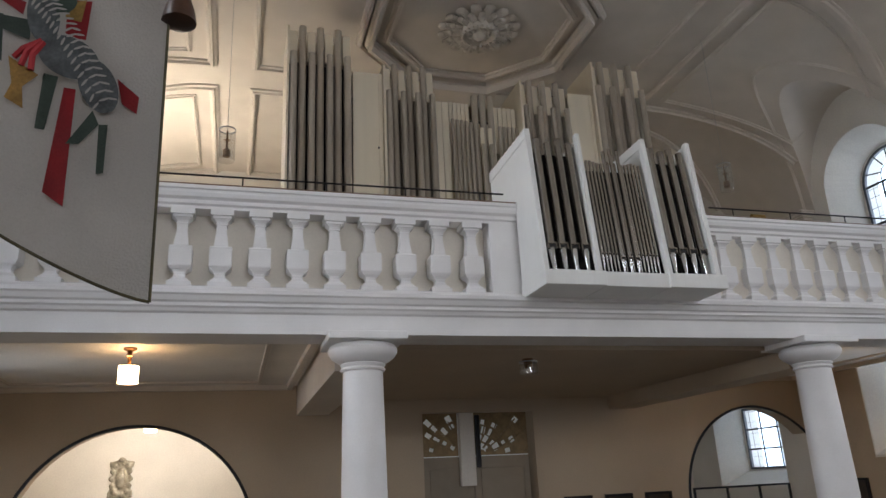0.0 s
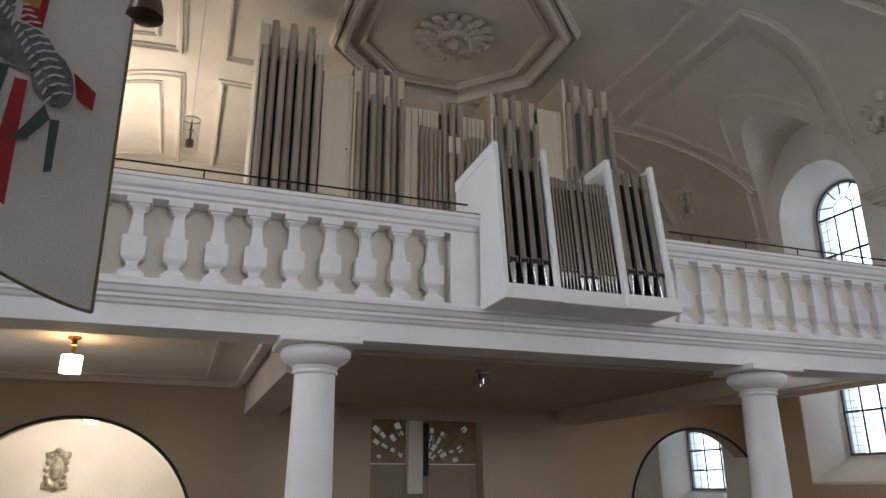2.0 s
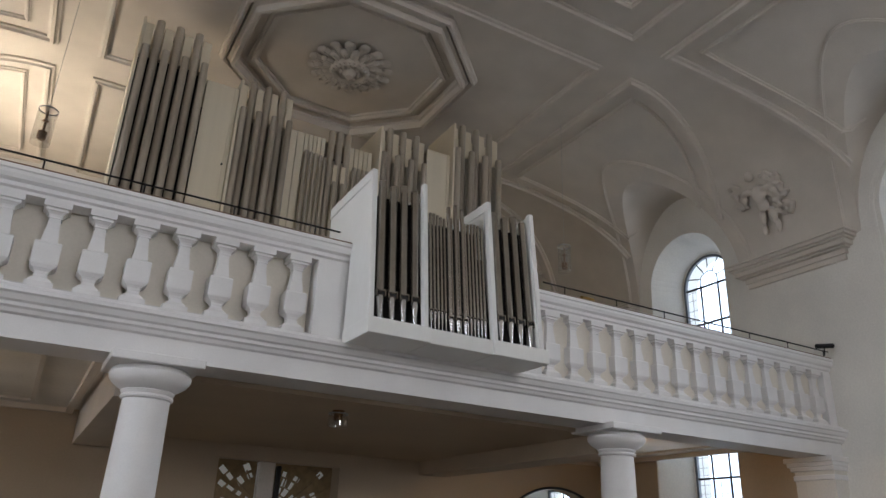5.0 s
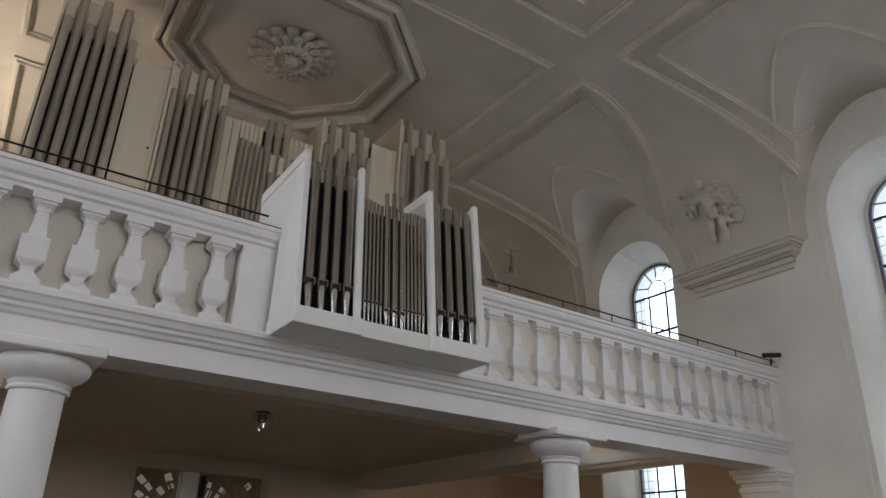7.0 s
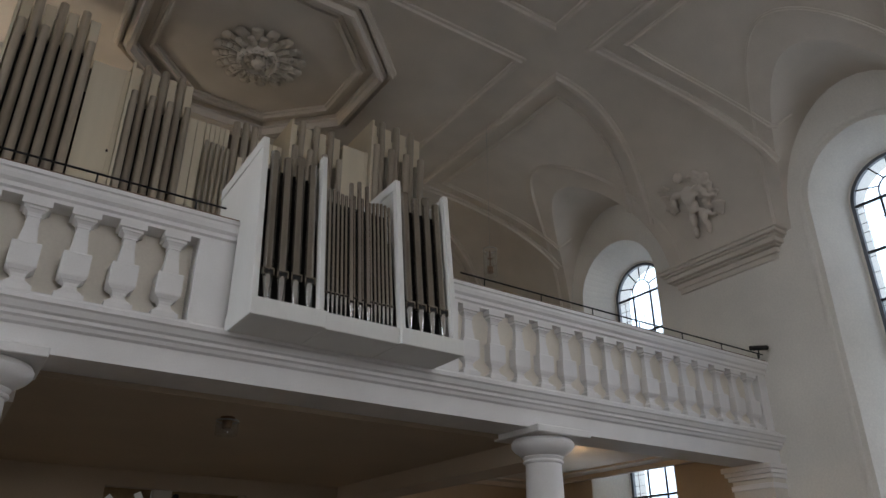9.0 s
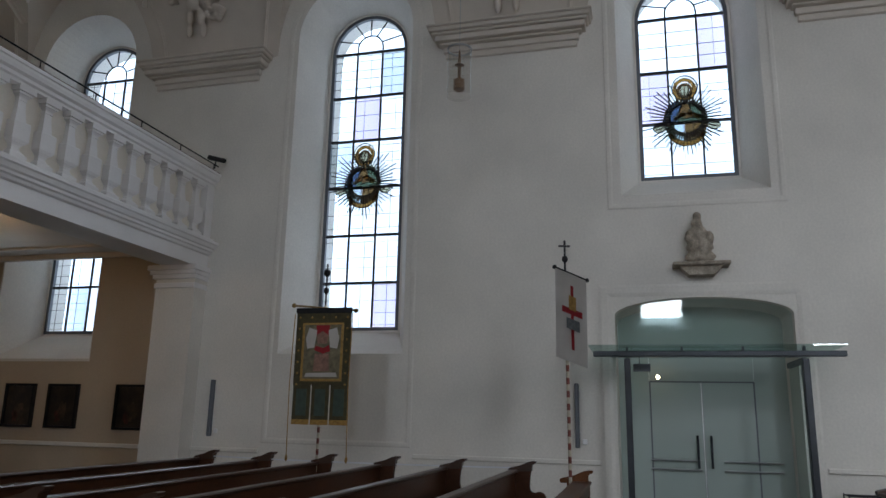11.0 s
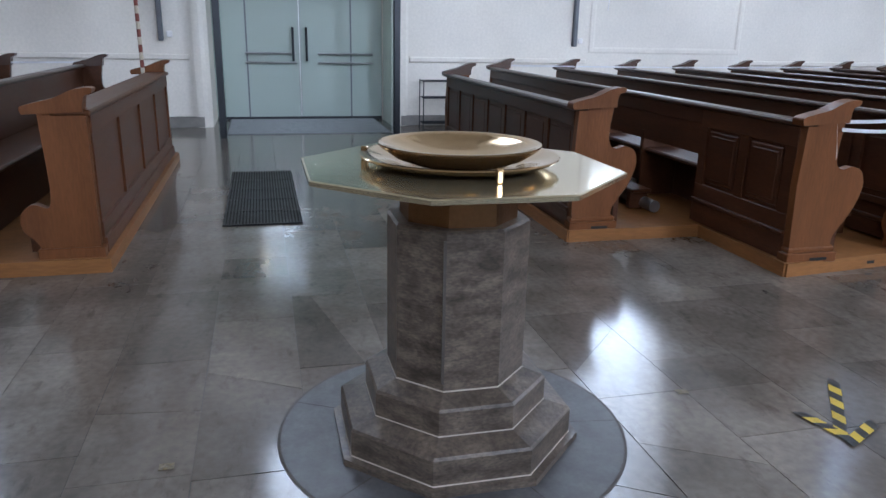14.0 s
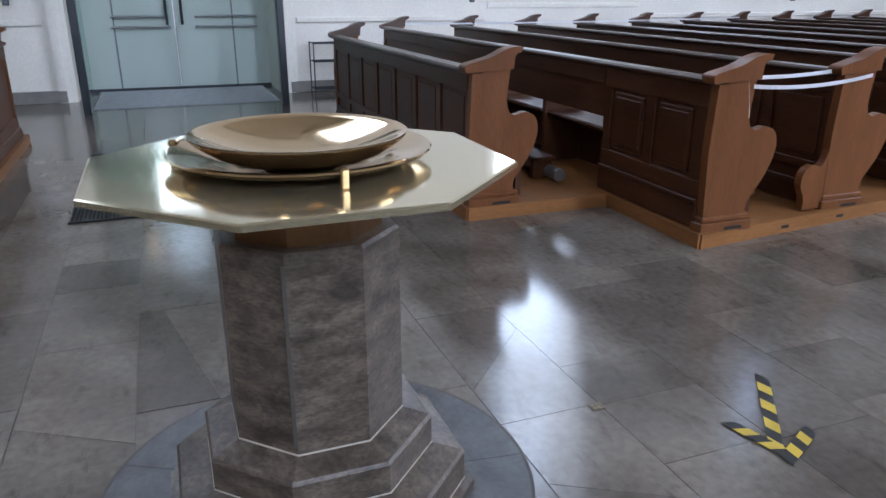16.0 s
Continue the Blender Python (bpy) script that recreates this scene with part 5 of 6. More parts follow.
def glass_lamp(x, y, z, lit=False, cord=None, h=0.62, top_z=5.14):
    top = thing("hanging_lamp", "lit glass cylinder lamp under the gallery" if lit else "unlit clear glass cylinder lamp", "lamp", pose(x, y, z))
    part("shade", lathe(bmesh.new(), [(0.15, 0.0), (0.15, h)], seg=24, cap=False), LIT if lit else LAMPGLASS, top, smooth=True).visible_shadow = not lit
    part("ring", lathe(bmesh.new(), [(0.155, h), (0.155, h + 0.02), (0.14, h + 0.02), (0.14, h)], seg=24, cap=False), ALU, top, smooth=True)
    part("socket", lathe(bmesh.new(), [(0.05, 0.08), (0.07, 0.1), (0.07, 0.22), (0.02, 0.24), (0.02, 0.4), (0.06, 0.42), (0.02, 0.46), (0.01, h)], seg=16), BRONZE, top, smooth=True)
    if cord:
        tube(bm := bmesh.new(), [(0, 0, h), (0, 0, cord - z)], 0.004, 6)
        part("cord", bm, ALU, top)
    else:
        part("ceiling_plate", lathe(bmesh.new(), [(0.02, h), (0.04, top_z - z - 0.06), (0.1, top_z - z - 0.03), (0.1, top_z - z)], seg=16), BRONZE, top, smooth=True)
    return top


glass_lamp(0.4, 12.42, 8.38, cord=12.4)
glass_lamp(11.15, 12.42, 8.5, cord=12.4)
glass_lamp(11.0, 2.98, 5.58, cord=12.4)
glass_lamp(-0.88, 11.9, 4.28, True, h=0.26, top_z=4.83)
glass_lamp(12.12, 11.9, 4.4, True, h=0.26, top_z=4.92)
glass_lamp(5.38, 10.9, 4.24, False, h=0.18, top_z=4.48)
glass_lamp(-1.2, 19.0, 4.1, True, h=0.25)


def cartouche(x, y, z):
    bm = bmesh.new()
    out = [(0, 0.52), (0.16, 0.46), (0.3, 0.44), (0.28, 0.3), (0.2, 0.2), (0.24, 0.0), (0.2, -0.18), (0.3, -0.34), (0.3, -0.48), (0.12, -0.5), (0, -0.56)]
    out = out + [(-a, b) for a, b in reversed(out[1:-1])]
    prism(bm, [(x + a * 1.05, z + b) for a, b in out], "y", y - 0.06, y)
    for k in range(14):
        a = 2 * math.pi * k / 14
        blob(bm, x + 0.25 * math.cos(a), y - 0.07, z + 0.42 * math.sin(a), 0.07, 0.04, 0.08, sub=1)
    blob(bm, x, y - 0.08, z, 0.13, 0.05, 0.26), blob(bm, x, y - 0.08, z + 0.48, 0.1, 0.05, 0.08)
    whole("wall_cartouche", fuse(bm, 0.02), SILVERED, "silvered carved cartouche on a white wall", "cartouche", smooth=True)


cartouche(-2.1, 21.6, 3.1)


def putto(y, z, s=1.0):
    """A figure relief that follows the vault's slope above a cornice."""
    bm = bmesh.new()
    rnd = random.Random(int(abs(y) * 10))
    def lump(dy, dz, ry, rz, out=0.12, sub=2):
        zz = z + dz * s
        u = math.sqrt(max(0.0, 1 - ((zz - 9.0) / 3.4) ** 2)) if zz > 9 else 1.0
        blob(bm, AX + 5.7 + 4.3 * u - out, y + dy * s, zz, 0.11 * s, ry * s, rz * s, sub=sub)
    lump(0.0, 0.92, 0.19, 0.26), lump(0.02, 0.68, 0.17, 0.2), lump(0.02, 1.32, 0.13, 0.15, 0.09)
    lump(0.14, 0.42, 0.1, 0.22), lump(0.2, 0.14, 0.07, 0.2), lump(-0.14, 0.4, 0.1, 0.22), lump(-0.16, 0.12, 0.07, 0.2)
    lump(0.26, 1.02, 0.16, 0.08), lump(0.42, 0.9, 0.08, 0.12), lump(-0.26, 0.98, 0.16, 0.08), lump(-0.4, 0.84, 0.08, 0.12)
    for k in range(46):
        lump(-0.5 + rnd.uniform(-0.2, 0.26), rnd.uniform(0.3, 1.3), 0.075, 0.055, 0.08, 1)
    for k in range(16):
        lump(0.46 + rnd.uniform(-0.15, 0.25), rnd.uniform(0.7, 1.3), 0.075, 0.05, 0.08, 1)
    whole("stucco_figure", fuse(bm, 0.03), STUCCO, "white stucco figure relief above the cornice", "relief", smooth=True)


putto(9.95, 9.68, 0.95), putto(3.15, 9.4, 1.0), putto(-3.2, 9.4, 1.0)


# ---- banners ----
def striped_pole(p, q, r, n):
    """One round pole with painted bands; odd bands take the second material."""
    p, q = Vector(p), Vector(q)
    bm = tube(bmesh.new(), [p + (q - p) * (k / n) for k in range(n + 1)], r, 10)
    bm.faces.ensure_lookup_table()
    for k, f in enumerate(bm.faces):
        f.material_index = (k // 10) % 2 if k < 10 * n else 0
    return bm


def cross_banner():
    top = thing("white_banner", "white linen banner with a red cross on a striped pole", "banner")
    part("pole", striped_pole((12.4, 1.83, 0.1), (12.4, 1.86, 3.62), 0.022, 44), (POLERED, POLECREAM), top, "dark red and cream striped wooden pole")
    cr = bmesh.new()
    tube(cr, [(12.4, 1.86, 3.62), (12.4, 1.86, 4.05)], 0.014, 6), tube(cr, [(12.4, 1.79, 3.97), (12.4, 1.94, 3.98)], 0.013, 6)
    blob(cr, 12.4, 1.86, 3.8, 0.04, 0.04, 0.05)
    part("finial", cr, IRON, top)
    rod = bmesh.new()
    a, b = Vector((12.25, 1.98, 3.67)), Vector((12.52, 1.59, 3.53))
    tube(rod, [a, b], 0.014, 8), blob(rod, *a, 0.03, 0.03, 0.03), blob(rod, *b, 0.03, 0.03, 0.03)
    part("cross_rod", rod, IRON, top)
    def cloth(u0, u1, v0, v1, off, mat, name, label=""):
        bm = bmesh.new()
        n = 8
        g = [[None] * (n + 1) for _ in range(n + 1)]
        for i in range(n + 1):
            for j in range(n + 1):
                u, v = u0 + (u1 - u0) * i / n, v0 + (v1 - v0) * j / n
                p = a.lerp(b, u) + Vector((-0.025 - off, -off, -0.01 - 1.14 * v))
                p.x += 0.015 * math.sin(9 * u + 3 * v)
                g[i][j] = bm.verts.new(p)
        for i in range(n):
            for j in range(n):
                bm.faces.new((g[i][j], g[i + 1][j], g[i + 1][j + 1], g[i][j + 1]))
        bmesh.ops.solidify(bm, geom=bm.faces, thickness=0.004)
        part(name, bm, mat, top, label, smooth=True)
    cloth(0.02, 0.98, 0, 1, 0, LINEN, "cloth")
    cloth(0.47, 0.56, 0.14, 0.86, 0.008, REDCLOTH, "cross_upright"), cloth(0.2, 0.82, 0.4, 0.47, 0.008, REDCLOTH, "cross_arm")
    cloth(0.4, 0.62, 0.26, 0.42, 0.014, GOLDCLOTH, "emblem"), cloth(0.32, 0.72, 0.52, 0.64, 0.014, GREYCLOTH, "emblem")


cross_banner()


def brocade_banner():
    top = thing("brocade_banner", "dark olive church banner with gold studs and a painted panel", "banner")
    part("pole", striped_pole((14.0, 5.95, 0.1), (14.0, 5.95, 3.5), 0.022, 40), (POLERED, POLECREAM), top, "dark red and cream striped wooden pole")
    rod = bmesh.new()
    tube(rod, [(13.93, 6.48, 3.5), (13.93, 5.38, 3.4)], 0.016, 8), blob(rod, 13.93, 6.48, 3.5, 0.04, 0.04, 0.04), blob(rod, 13.93, 5.38, 3.4, 0.04, 0.04, 0.04)
    part("cross_rod", rod, GOLD, top)
    fin = bmesh.new()
    tube(fin, [(14.0, 5.95, 3.5), (14.0, 5.95, 4.2)], 0.014, 6), blob(fin, 14.0, 5.95, 3.75, 0.045, 0.045, 0.06), blob(fin, 14.0, 5.95, 4.05, 0.06, 0.06, 0.07)
    part("finial", fin, IRON, top)
    part("valance", B(13.9, 13.925, 5.43, 6.42, 3.36, 3.45, bevel=0.005), IRON, top, "near-black valance")
    part("cloth", B(13.905, 13.92, 5.44, 6.4, 2.2, 3.37), OLIVE, top)
    for k in range(3):
        y = 5.44 + 0.325 * k
        part("lappet", B(13.905, 13.92, y, y + 0.3, 1.66, 2.2), OLIVE, top)
        part("lappet_field", B(13.9, 13.906, y + 0.06, y + 0.24, 1.72, 2.14), GREENCLOTH, top)
        part("fringe", B(13.9, 13.926, y, y + 0.3, 1.58, 1.66), GOLDCLOTH, top)
    for y0, y1, z0, z1 in ((5.56, 6.28, 3.17, 3.2), (5.56, 6.28, 2.26, 2.3), (5.56, 5.6, 2.3, 3.17), (6.24, 6.28, 2.3, 3.17)):
        part("picture_border", B(13.893, 13.906, y0, y1, z0, z1), GOLDCLOTH, top)
    part("picture_ground", B(13.897, 13.905, 5.6, 6.24, 2.3, 3.17), PICTURE, top)
    for m, out in ((REDCLOTH, [(5.8, 3.16), (6.04, 3.16), (6.02, 2.98), (5.82, 2.98)]), (LINEN, [(5.66, 2.78), (5.78, 2.8), (5.82, 3.08), (5.68, 3.12), (5.63, 2.95)]), (LINEN, [(6.06, 2.8), (6.18, 2.78), (6.21, 2.95), (6.16, 3.12), (6.02, 3.08)]), (PICTURE_ROSE, [(5.8, 2.7), (6.04, 2.7), (6.06, 2.42), (5.78, 2.42)]), (REDCLOTH, [(5.78, 2.74), (5.9, 2.7), (6.06, 2.76), (6.03, 2.83), (5.9, 2.79), (5.8, 2.84)]), (PICTURE_ROSE, [(5.84, 2.86), (6.0, 2.86), (6.02, 3.0), (5.92, 3.07), (5.82, 3.0)]), (LINEN, [(5.64, 2.33), (6.2, 2.33), (6.18, 2.39), (5.66, 2.4)])):
        part("picture_patch", prism(bmesh.new(), out, "x", 13.891 - 0.0006 * len(out), 13.897), m, top)
    for k in range(7):
        for y in (5.5, 6.34):
            bm = bmesh.new()
            blob(bm, 13.9, y, 3.29 - 0.18 * k, 0.012, 0.022, 0.022, sub=1)
            part("stud", bm, GOLD, top)
    for k in range(5):
        bm = bmesh.new()
        blob(bm, 13.9, 5.5 + 0.21 * k, 3.29, 0.012, 0.022, 0.022, sub=1)
        part("stud", bm, GOLD, top)
    for y in (5.42, 6.44):
        tube(bm := bmesh.new(), [(13.91, y, 3.35), (13.9, y + 0.02, 2.2), (13.91, y, 1.1)], 0.008, 6)
        blob(bm, 13.91, y, 1.06, 0.025, 0.025, 0.06, sub=1)
        part("tassel_cord", bm, GOLDCLOTH, top)


brocade_banner()
desk_lamp = thing("desk_lamp", "small brass desk lamp on the gallery parapet", "lamp", pose(9.35, 9.6, 6.565))
part("base", lathe(bmesh.new(), [(0.09, 0.0), (0.09, 0.02), (0.02, 0.04), (0.015, 0.16)], seg=16), BRONZE, desk_lamp, smooth=True)
tube(bm := bmesh.new(), [(-0.13, 0, 0.17), (0.13, 0, 0.17)], 0.045, 12)
part("shade", bm, GOLD, desk_lamp, smooth=True)


# ---- font ----
FX, FY = 6.2, -0.08


def font():
    t8 = radians(22.5)
    whole("font_disc", lathe(bmesh.new(), [(0.665, 0.0), (0.665, 0.006)], FX, FY, 64), DISCSTONE, "round grey stone disc in the floor under the font", "floor", "structure")
    whole("font_disc_joint", lathe(bmesh.new(), [(0.677, 0.0), (0.677, 0.0045)], FX, FY, 64), JOINT, "thin dark joint round the stone disc", "joint", "structure")
    for a in (-8, 62, 128, 200, 262, 312):
        whole("font_disc_joint", B(0.4, 0.664, -0.0015, 0.0015, 0.0, 0.0066, m=pose(FX, FY, 0, 0, 0, a)), JOINT, "thin dark joint between the stones of the disc", "joint", "structure")
    f = thing("baptismal_font", "octagonal grey-brown marble font with a brass tray and bowl", "font", pose(FX, FY, 0))
    part("plinth", lathe(bmesh.new(), [(0.485, 0.0), (0.485, 0.03), (0.3, 0.032)], seg=8, turn=t8), FONTSTONE, f)
    part("step_joint", lathe(bmesh.new(), [(0.4545, 0.03), (0.4545, 0.035)], seg=8, turn=t8), STUCCO, f, "pale mortar joint")
    part("lower_step", lathe(bmesh.new(), [(0.453, 0.032), (0.453, 0.128), (0.445, 0.138), (0.352, 0.16), (0.2, 0.16)], seg=8, turn=t8), FONTSTONE, f)
    part("step_joint", lathe(bmesh.new(), [(0.3515, 0.158), (0.3515, 0.164)], seg=8, turn=t8), STUCCO, f, "pale mortar joint")
    part("upper_step", lathe(bmesh.new(), [(0.35, 0.162), (0.35, 0.252), (0.342, 0.262), (0.262, 0.287), (0.2, 0.287)], seg=8, turn=t8), FONTSTONE, f)
    part("step_joint", lathe(bmesh.new(), [(0.2635, 0.285), (0.2635, 0.29)], seg=8, turn=t8), STUCCO, f, "pale mortar joint")
    for a in (128, 232, 308, 52):
        part("stone_joint", B(0.36, 0.4205, -0.002, 0.002, 0.03, 0.13, m=pose(0, 0, 0, 0, 0, a)), STUCCO, f)
    part("shaft", lathe(bmesh.new(), [(0.262, 0.292), (0.262, 0.86), (0.254, 0.87), (0.1, 0.87)], seg=8, turn=t8), FONTSTONE, f)
    part("collar", lathe(bmesh.new(), [(0.21, 0.865), (0.215, 0.87), (0.215, 0.985), (0.2, 0.99)], seg=8, turn=t8), BRONZE, f, "brown bronze collar")
    part("bracket", lathe(bmesh.new(), [(0.24, 0.985), (0.26, 1.0), (0.33, 1.022), (0.3, 1.03)], seg=8, turn=t8), BRONZE, f)
    part("tray", lathe(bmesh.new(), [(0.575, 1.03), (0.585, 1.033), (0.585, 1.047), (0.578, 1.05)], seg=8, turn=t8), BRASSFLAT, f, "flat octagonal brass tray")
    part("bowl_rim", lathe(bmesh.new(), [(0.2, 1.05), (0.26, 1.054), (0.31, 1.066), (0.345, 1.08), (0.353, 1.087), (0.35, 1.091), (0.33, 1.09), (0.24, 1.068), (0.2, 1.051)], seg=72), BRASS, f, "wide polished brass bowl rim", smooth=True)
    part("lid", lathe(bmesh.new(), [(0.08, 1.051), (0.16, 1.056), (0.23, 1.08), (0.276, 1.111), (0.288, 1.124), (0.288, 1.13), (0.283, 1.13)] + [(0.28 * k / 14, 1.129 - 0.07 * (1 - (k / 14) ** 2)) for k in range(13, 0, -1)], seg=72), BRASS, f, "shallow polished brass dish", smooth=True)
    for a in (186, 306, 66):
        part("clasp", B(0.335, 0.36, -0.011, 0.011, 1.05, 1.1, bevel=0.004, m=pose(0, 0, 0, 0, 0, a)), BRASS, f, "small brass clasp")
    part("shaft_groove", B(-0.245, -0.238, 0.1, 0.11, 0.32, 0.84), JOINT, f)


font()


# ---- pews ----
def curve(pts, n=5):
    """A smooth line through points."""
    out = []
    k = len(pts)
    for i in range(k - 1):
        p0, p1, p2, p3 = (Vector((*pts[max(0, min(k - 1, j))], 0)) for j in (i - 1, i, i + 1, i + 2))
        for s in range(n):
            t = s / n
            q = 0.5 * ((2 * p1) + (p2 - p0) * t + (2 * p0 - 5 * p1 + 4 * p2 - p3) * t * t + (3 * p1 - p0 - 3 * p2 + p3) * t ** 3)
            out.append((q.x, q.y))
    out.append(pts[-1])
    return out


END_CURVE = curve([(-0.27, 1.02), (-0.25, 0.86), (-0.255, 0.74), (-0.31, 0.7), (-0.385, 0.715), (-0.46, 0.68), (-0.485, 0.58), (-0.44, 0.44), (-0.37, 0.33), (-0.32, 0.26), (-0.31, 0.2)])
END_OUTLINE = [(0.0, 0.1), (0.02, 0.6), (0.0, 1.02)] + END_CURVE + [(-0.33, 0.19), (-0.33, 0.1)]
CAP_OUTLINE = curve([(0.055, 0.985), (0.06, 1.03), (-0.02, 1.055), (-0.12, 1.08), (-0.22, 1.125), (-0.3, 1.142), (-0.345, 1.138)], 4) + curve([(-0.345, 1.138), (-0.335, 1.11), (-0.29, 1.085), (-0.28, 1.0)], 3)[1:]


FOOT_OUTLINE = [(0.0, 0.1), (0.17, 0.1), (0.17, 0.16)] + curve([(0.18, 0.2), (0.215, 0.27), (0.2, 0.36), (0.14, 0.4), (0.07, 0.39), (0.03, 0.44), (0.005, 0.55)])


def pew_meshes(length, foot=True, ends=None, solid=None):
    """The parts of a pew that runs along x from 0, its back at y = 0 and its seat towards -y."""
    out = []
    for x in (0.0, length - 0.06):
        bm = prism(bmesh.new(), END_OUTLINE, "x", x, x + 0.06)
        out.append(("end_panel", mesh_of(bm, "end_panel", (ends or PEWEND))))
        if foot:
            out.append(("kneeler_bracket", mesh_of(prism(bmesh.new(), FOOT_OUTLINE, "x", x + 0.003, x + 0.057), "kneeler_bracket", (ends or PEWEND))))
        bm = prism(bmesh.new(), CAP_OUTLINE, "x", x - 0.022, x + 0.082)
        out.append(("cap", mesh_of(bm, "cap", PEWTOP if x or ends else PEWEND)))
        bm = bmesh.new()
        box(bm, x - 0.02, x + 0.08, -0.36, 0.025, 0.08, 0.15, bevel=0.006), box(bm, x - 0.01, x + 0.07, -0.345, 0.015, 0.15, 0.185, bevel=0.008)
        out.append(("end_base", mesh_of(bm, "end_base", (ends or PEWEND))))
    if solid:
        # closed panelled stretch at the aisle, open below the back beyond it
        out.append(("backrest", mesh_of(B(0.06, solid, -0.03, -0.008, 0.12, 0.98), "backrest", PEWWOOD)))
        out.append(("backrest", mesh_of(B(solid, length - 0.06, -0.03, -0.008, 0.62, 0.98), "backrest", PEWWOOD)))
        for x0, x1 in ((0.06, 0.17), (solid / 2 - 0.02, solid / 2 + 0.08), (solid - 0.09, solid)):
            out.append(("stile", mesh_of(B(x0, x1, -0.012, 0.0105, 0.2, 0.9, bevel=0.003), "stile", PEWWOOD)))
        for z0, z1, d in ((0.1, 0.26, 0.022), (0.26, 0.285, 0.03), (0.285, 0.4, 0.0125), (0.84, 0.97, 0.0125)):
            out.append(("rail", mesh_of(B(0.06, solid, -0.014, d, z0, z1, bevel=0.004), "rail", PEWWOOD)))
        out.append(("rail", mesh_of(B(solid, length - 0.06, -0.014, 0.0125, 0.86, 0.97, bevel=0.004), "rail", PEWWOOD)))
        for x0, x1 in ((0.19, solid / 2 - 0.04), (solid / 2 + 0.1, solid - 0.11)):
            out.append(("panel", mesh_of(B(x0, x1, -0.012, 0.006, 0.42, 0.82, bevel=0.012), "panel", PEWWOOD)))
            out.append(("panel_field", mesh_of(B(x0 + 0.035, x1 - 0.035, 0.0, 0.012, 0.455, 0.785, bevel=0.006), "panel_field", PEWWOOD)))
        x = solid + 0.9
        while x < length - 0.3:
            out.append(("support", mesh_of(B(x, x + 0.05, -0.36, -0.006, 0.1, 0.7, bevel=0.006), "support", PEWWOOD)))
            x += 0.95
    else:
        out.append(("backrest", mesh_of(B(0.06, length - 0.06, -0.03, -0.008, 0.12, 0.98), "backrest", PEWWOOD)))
        n = max(2, round(length / 0.56))
        w = (length - 0.12) / n
        for k in range(n + 1):
            x = 0.06 + w * k
            out.append(("stile", mesh_of(B(max(0.06, x - 0.045), min(length - 0.06, x + 0.045), -0.012, 0.0105, 0.25, 0.86, bevel=0.003), "stile", PEWWOOD)))
        for z0, z1, d in ((0.1, 0.22, 0.016), (0.22, 0.25, 0.024), (0.34, 0.39, 0.0125), (0.86, 0.97, 0.0125)):
            out.append(("rail", mesh_of(B(0.06, length - 0.06, -0.014, d, z0, z1, bevel=0.004), "rail", PEWWOOD)))
        for k in range(n):
            x = 0.06 + w * k
            out.append(("panel", mesh_of(B(x + 0.075, x + w - 0.075, -0.012, 0.002, 0.43, 0.82, bevel=0.008), "panel", PEWWOOD)))
    bm = B(-0.01, length + 0.01, -0.07, 0.05, 0.975, 1.012, bevel=0.012)
    out.append(("top_rail", mesh_of(bm, "top_rail", PEWTOP)))
    bm = B(0.06, length - 0.06, -0.45, -0.03, 0.5, 0.535, bevel=0.012)
    out.append(("seat", mesh_of(bm, "seat", PEWWOOD)))
    bm = prism(bmesh.new(), [(-0.4, 0.1), (-0.36, 0.1), (-0.36, 0.5), (-0.4, 0.5)], "x", 0.06, length - 0.06)
    out.append(("seat_front", mesh_of(bm, "seat_front", PEWWOOD)))
    bm = bmesh.new()
    box(bm, 0.5, length - 0.06, -0.93, -0.75, 0.24, 0.27, bevel=0.008)
    for k in range(4):
        x = 0.55 + (length - 0.76) * k / 3
        box(bm, x, x + 0.05, -0.92, -0.76, 0.1, 0.24)
    out.append(("kneeler", mesh_of(bm, "kneeler", PEWWOOD)))
    return out


def pew(length, m, label, group, foot=True, ends=None, solid=None):
    key = (round(length, 2), foot, ends is None, solid)
    if key not in PEW_KITS:
        PEW_KITS[key] = pew_meshes(length, foot, ends, solid)
    p = thing("pew", label, "pew", m, group)
    for name, me in PEW_KITS[key]:
        ob = new(name, me)
        ob.parent = p
    return p


PEW_KITS = {}
FRONT, REAR = "dark brown varnished oak church pew with curved ends", "dark brown varnished oak church pew with curved ends"
# block towards the choir
pew(3.95, pose(8.62, -1.62, 0), "short oak pew with honey-brown curved end facing the aisle", "front pews", False)
RIGHT = [(7.62, -2.72), (7.75, -3.82), (7.9, -4.92), (8.0, -6.0), (8.1, -7.1), (8.2, -8.2), (8.3, -9.3), (8.4, -10.4), (8.5, -11.5), (8.6, -12.6)]
for k, (x, y) in enumerate(RIGHT):
    pew(6.7, pose(x, y, 0), FRONT, "front pews", k > 0, None, None if k else 1.14)
# block towards the gallery; its dark oak ends put shade into the colour
for k, y in enumerate((2.82, 3.87, 4.92, 5.97, 7.02, 8.07)):
    pew(5.95, pose(8.1, y, 0), REAR, "rear pews", True, PEWWOOD)


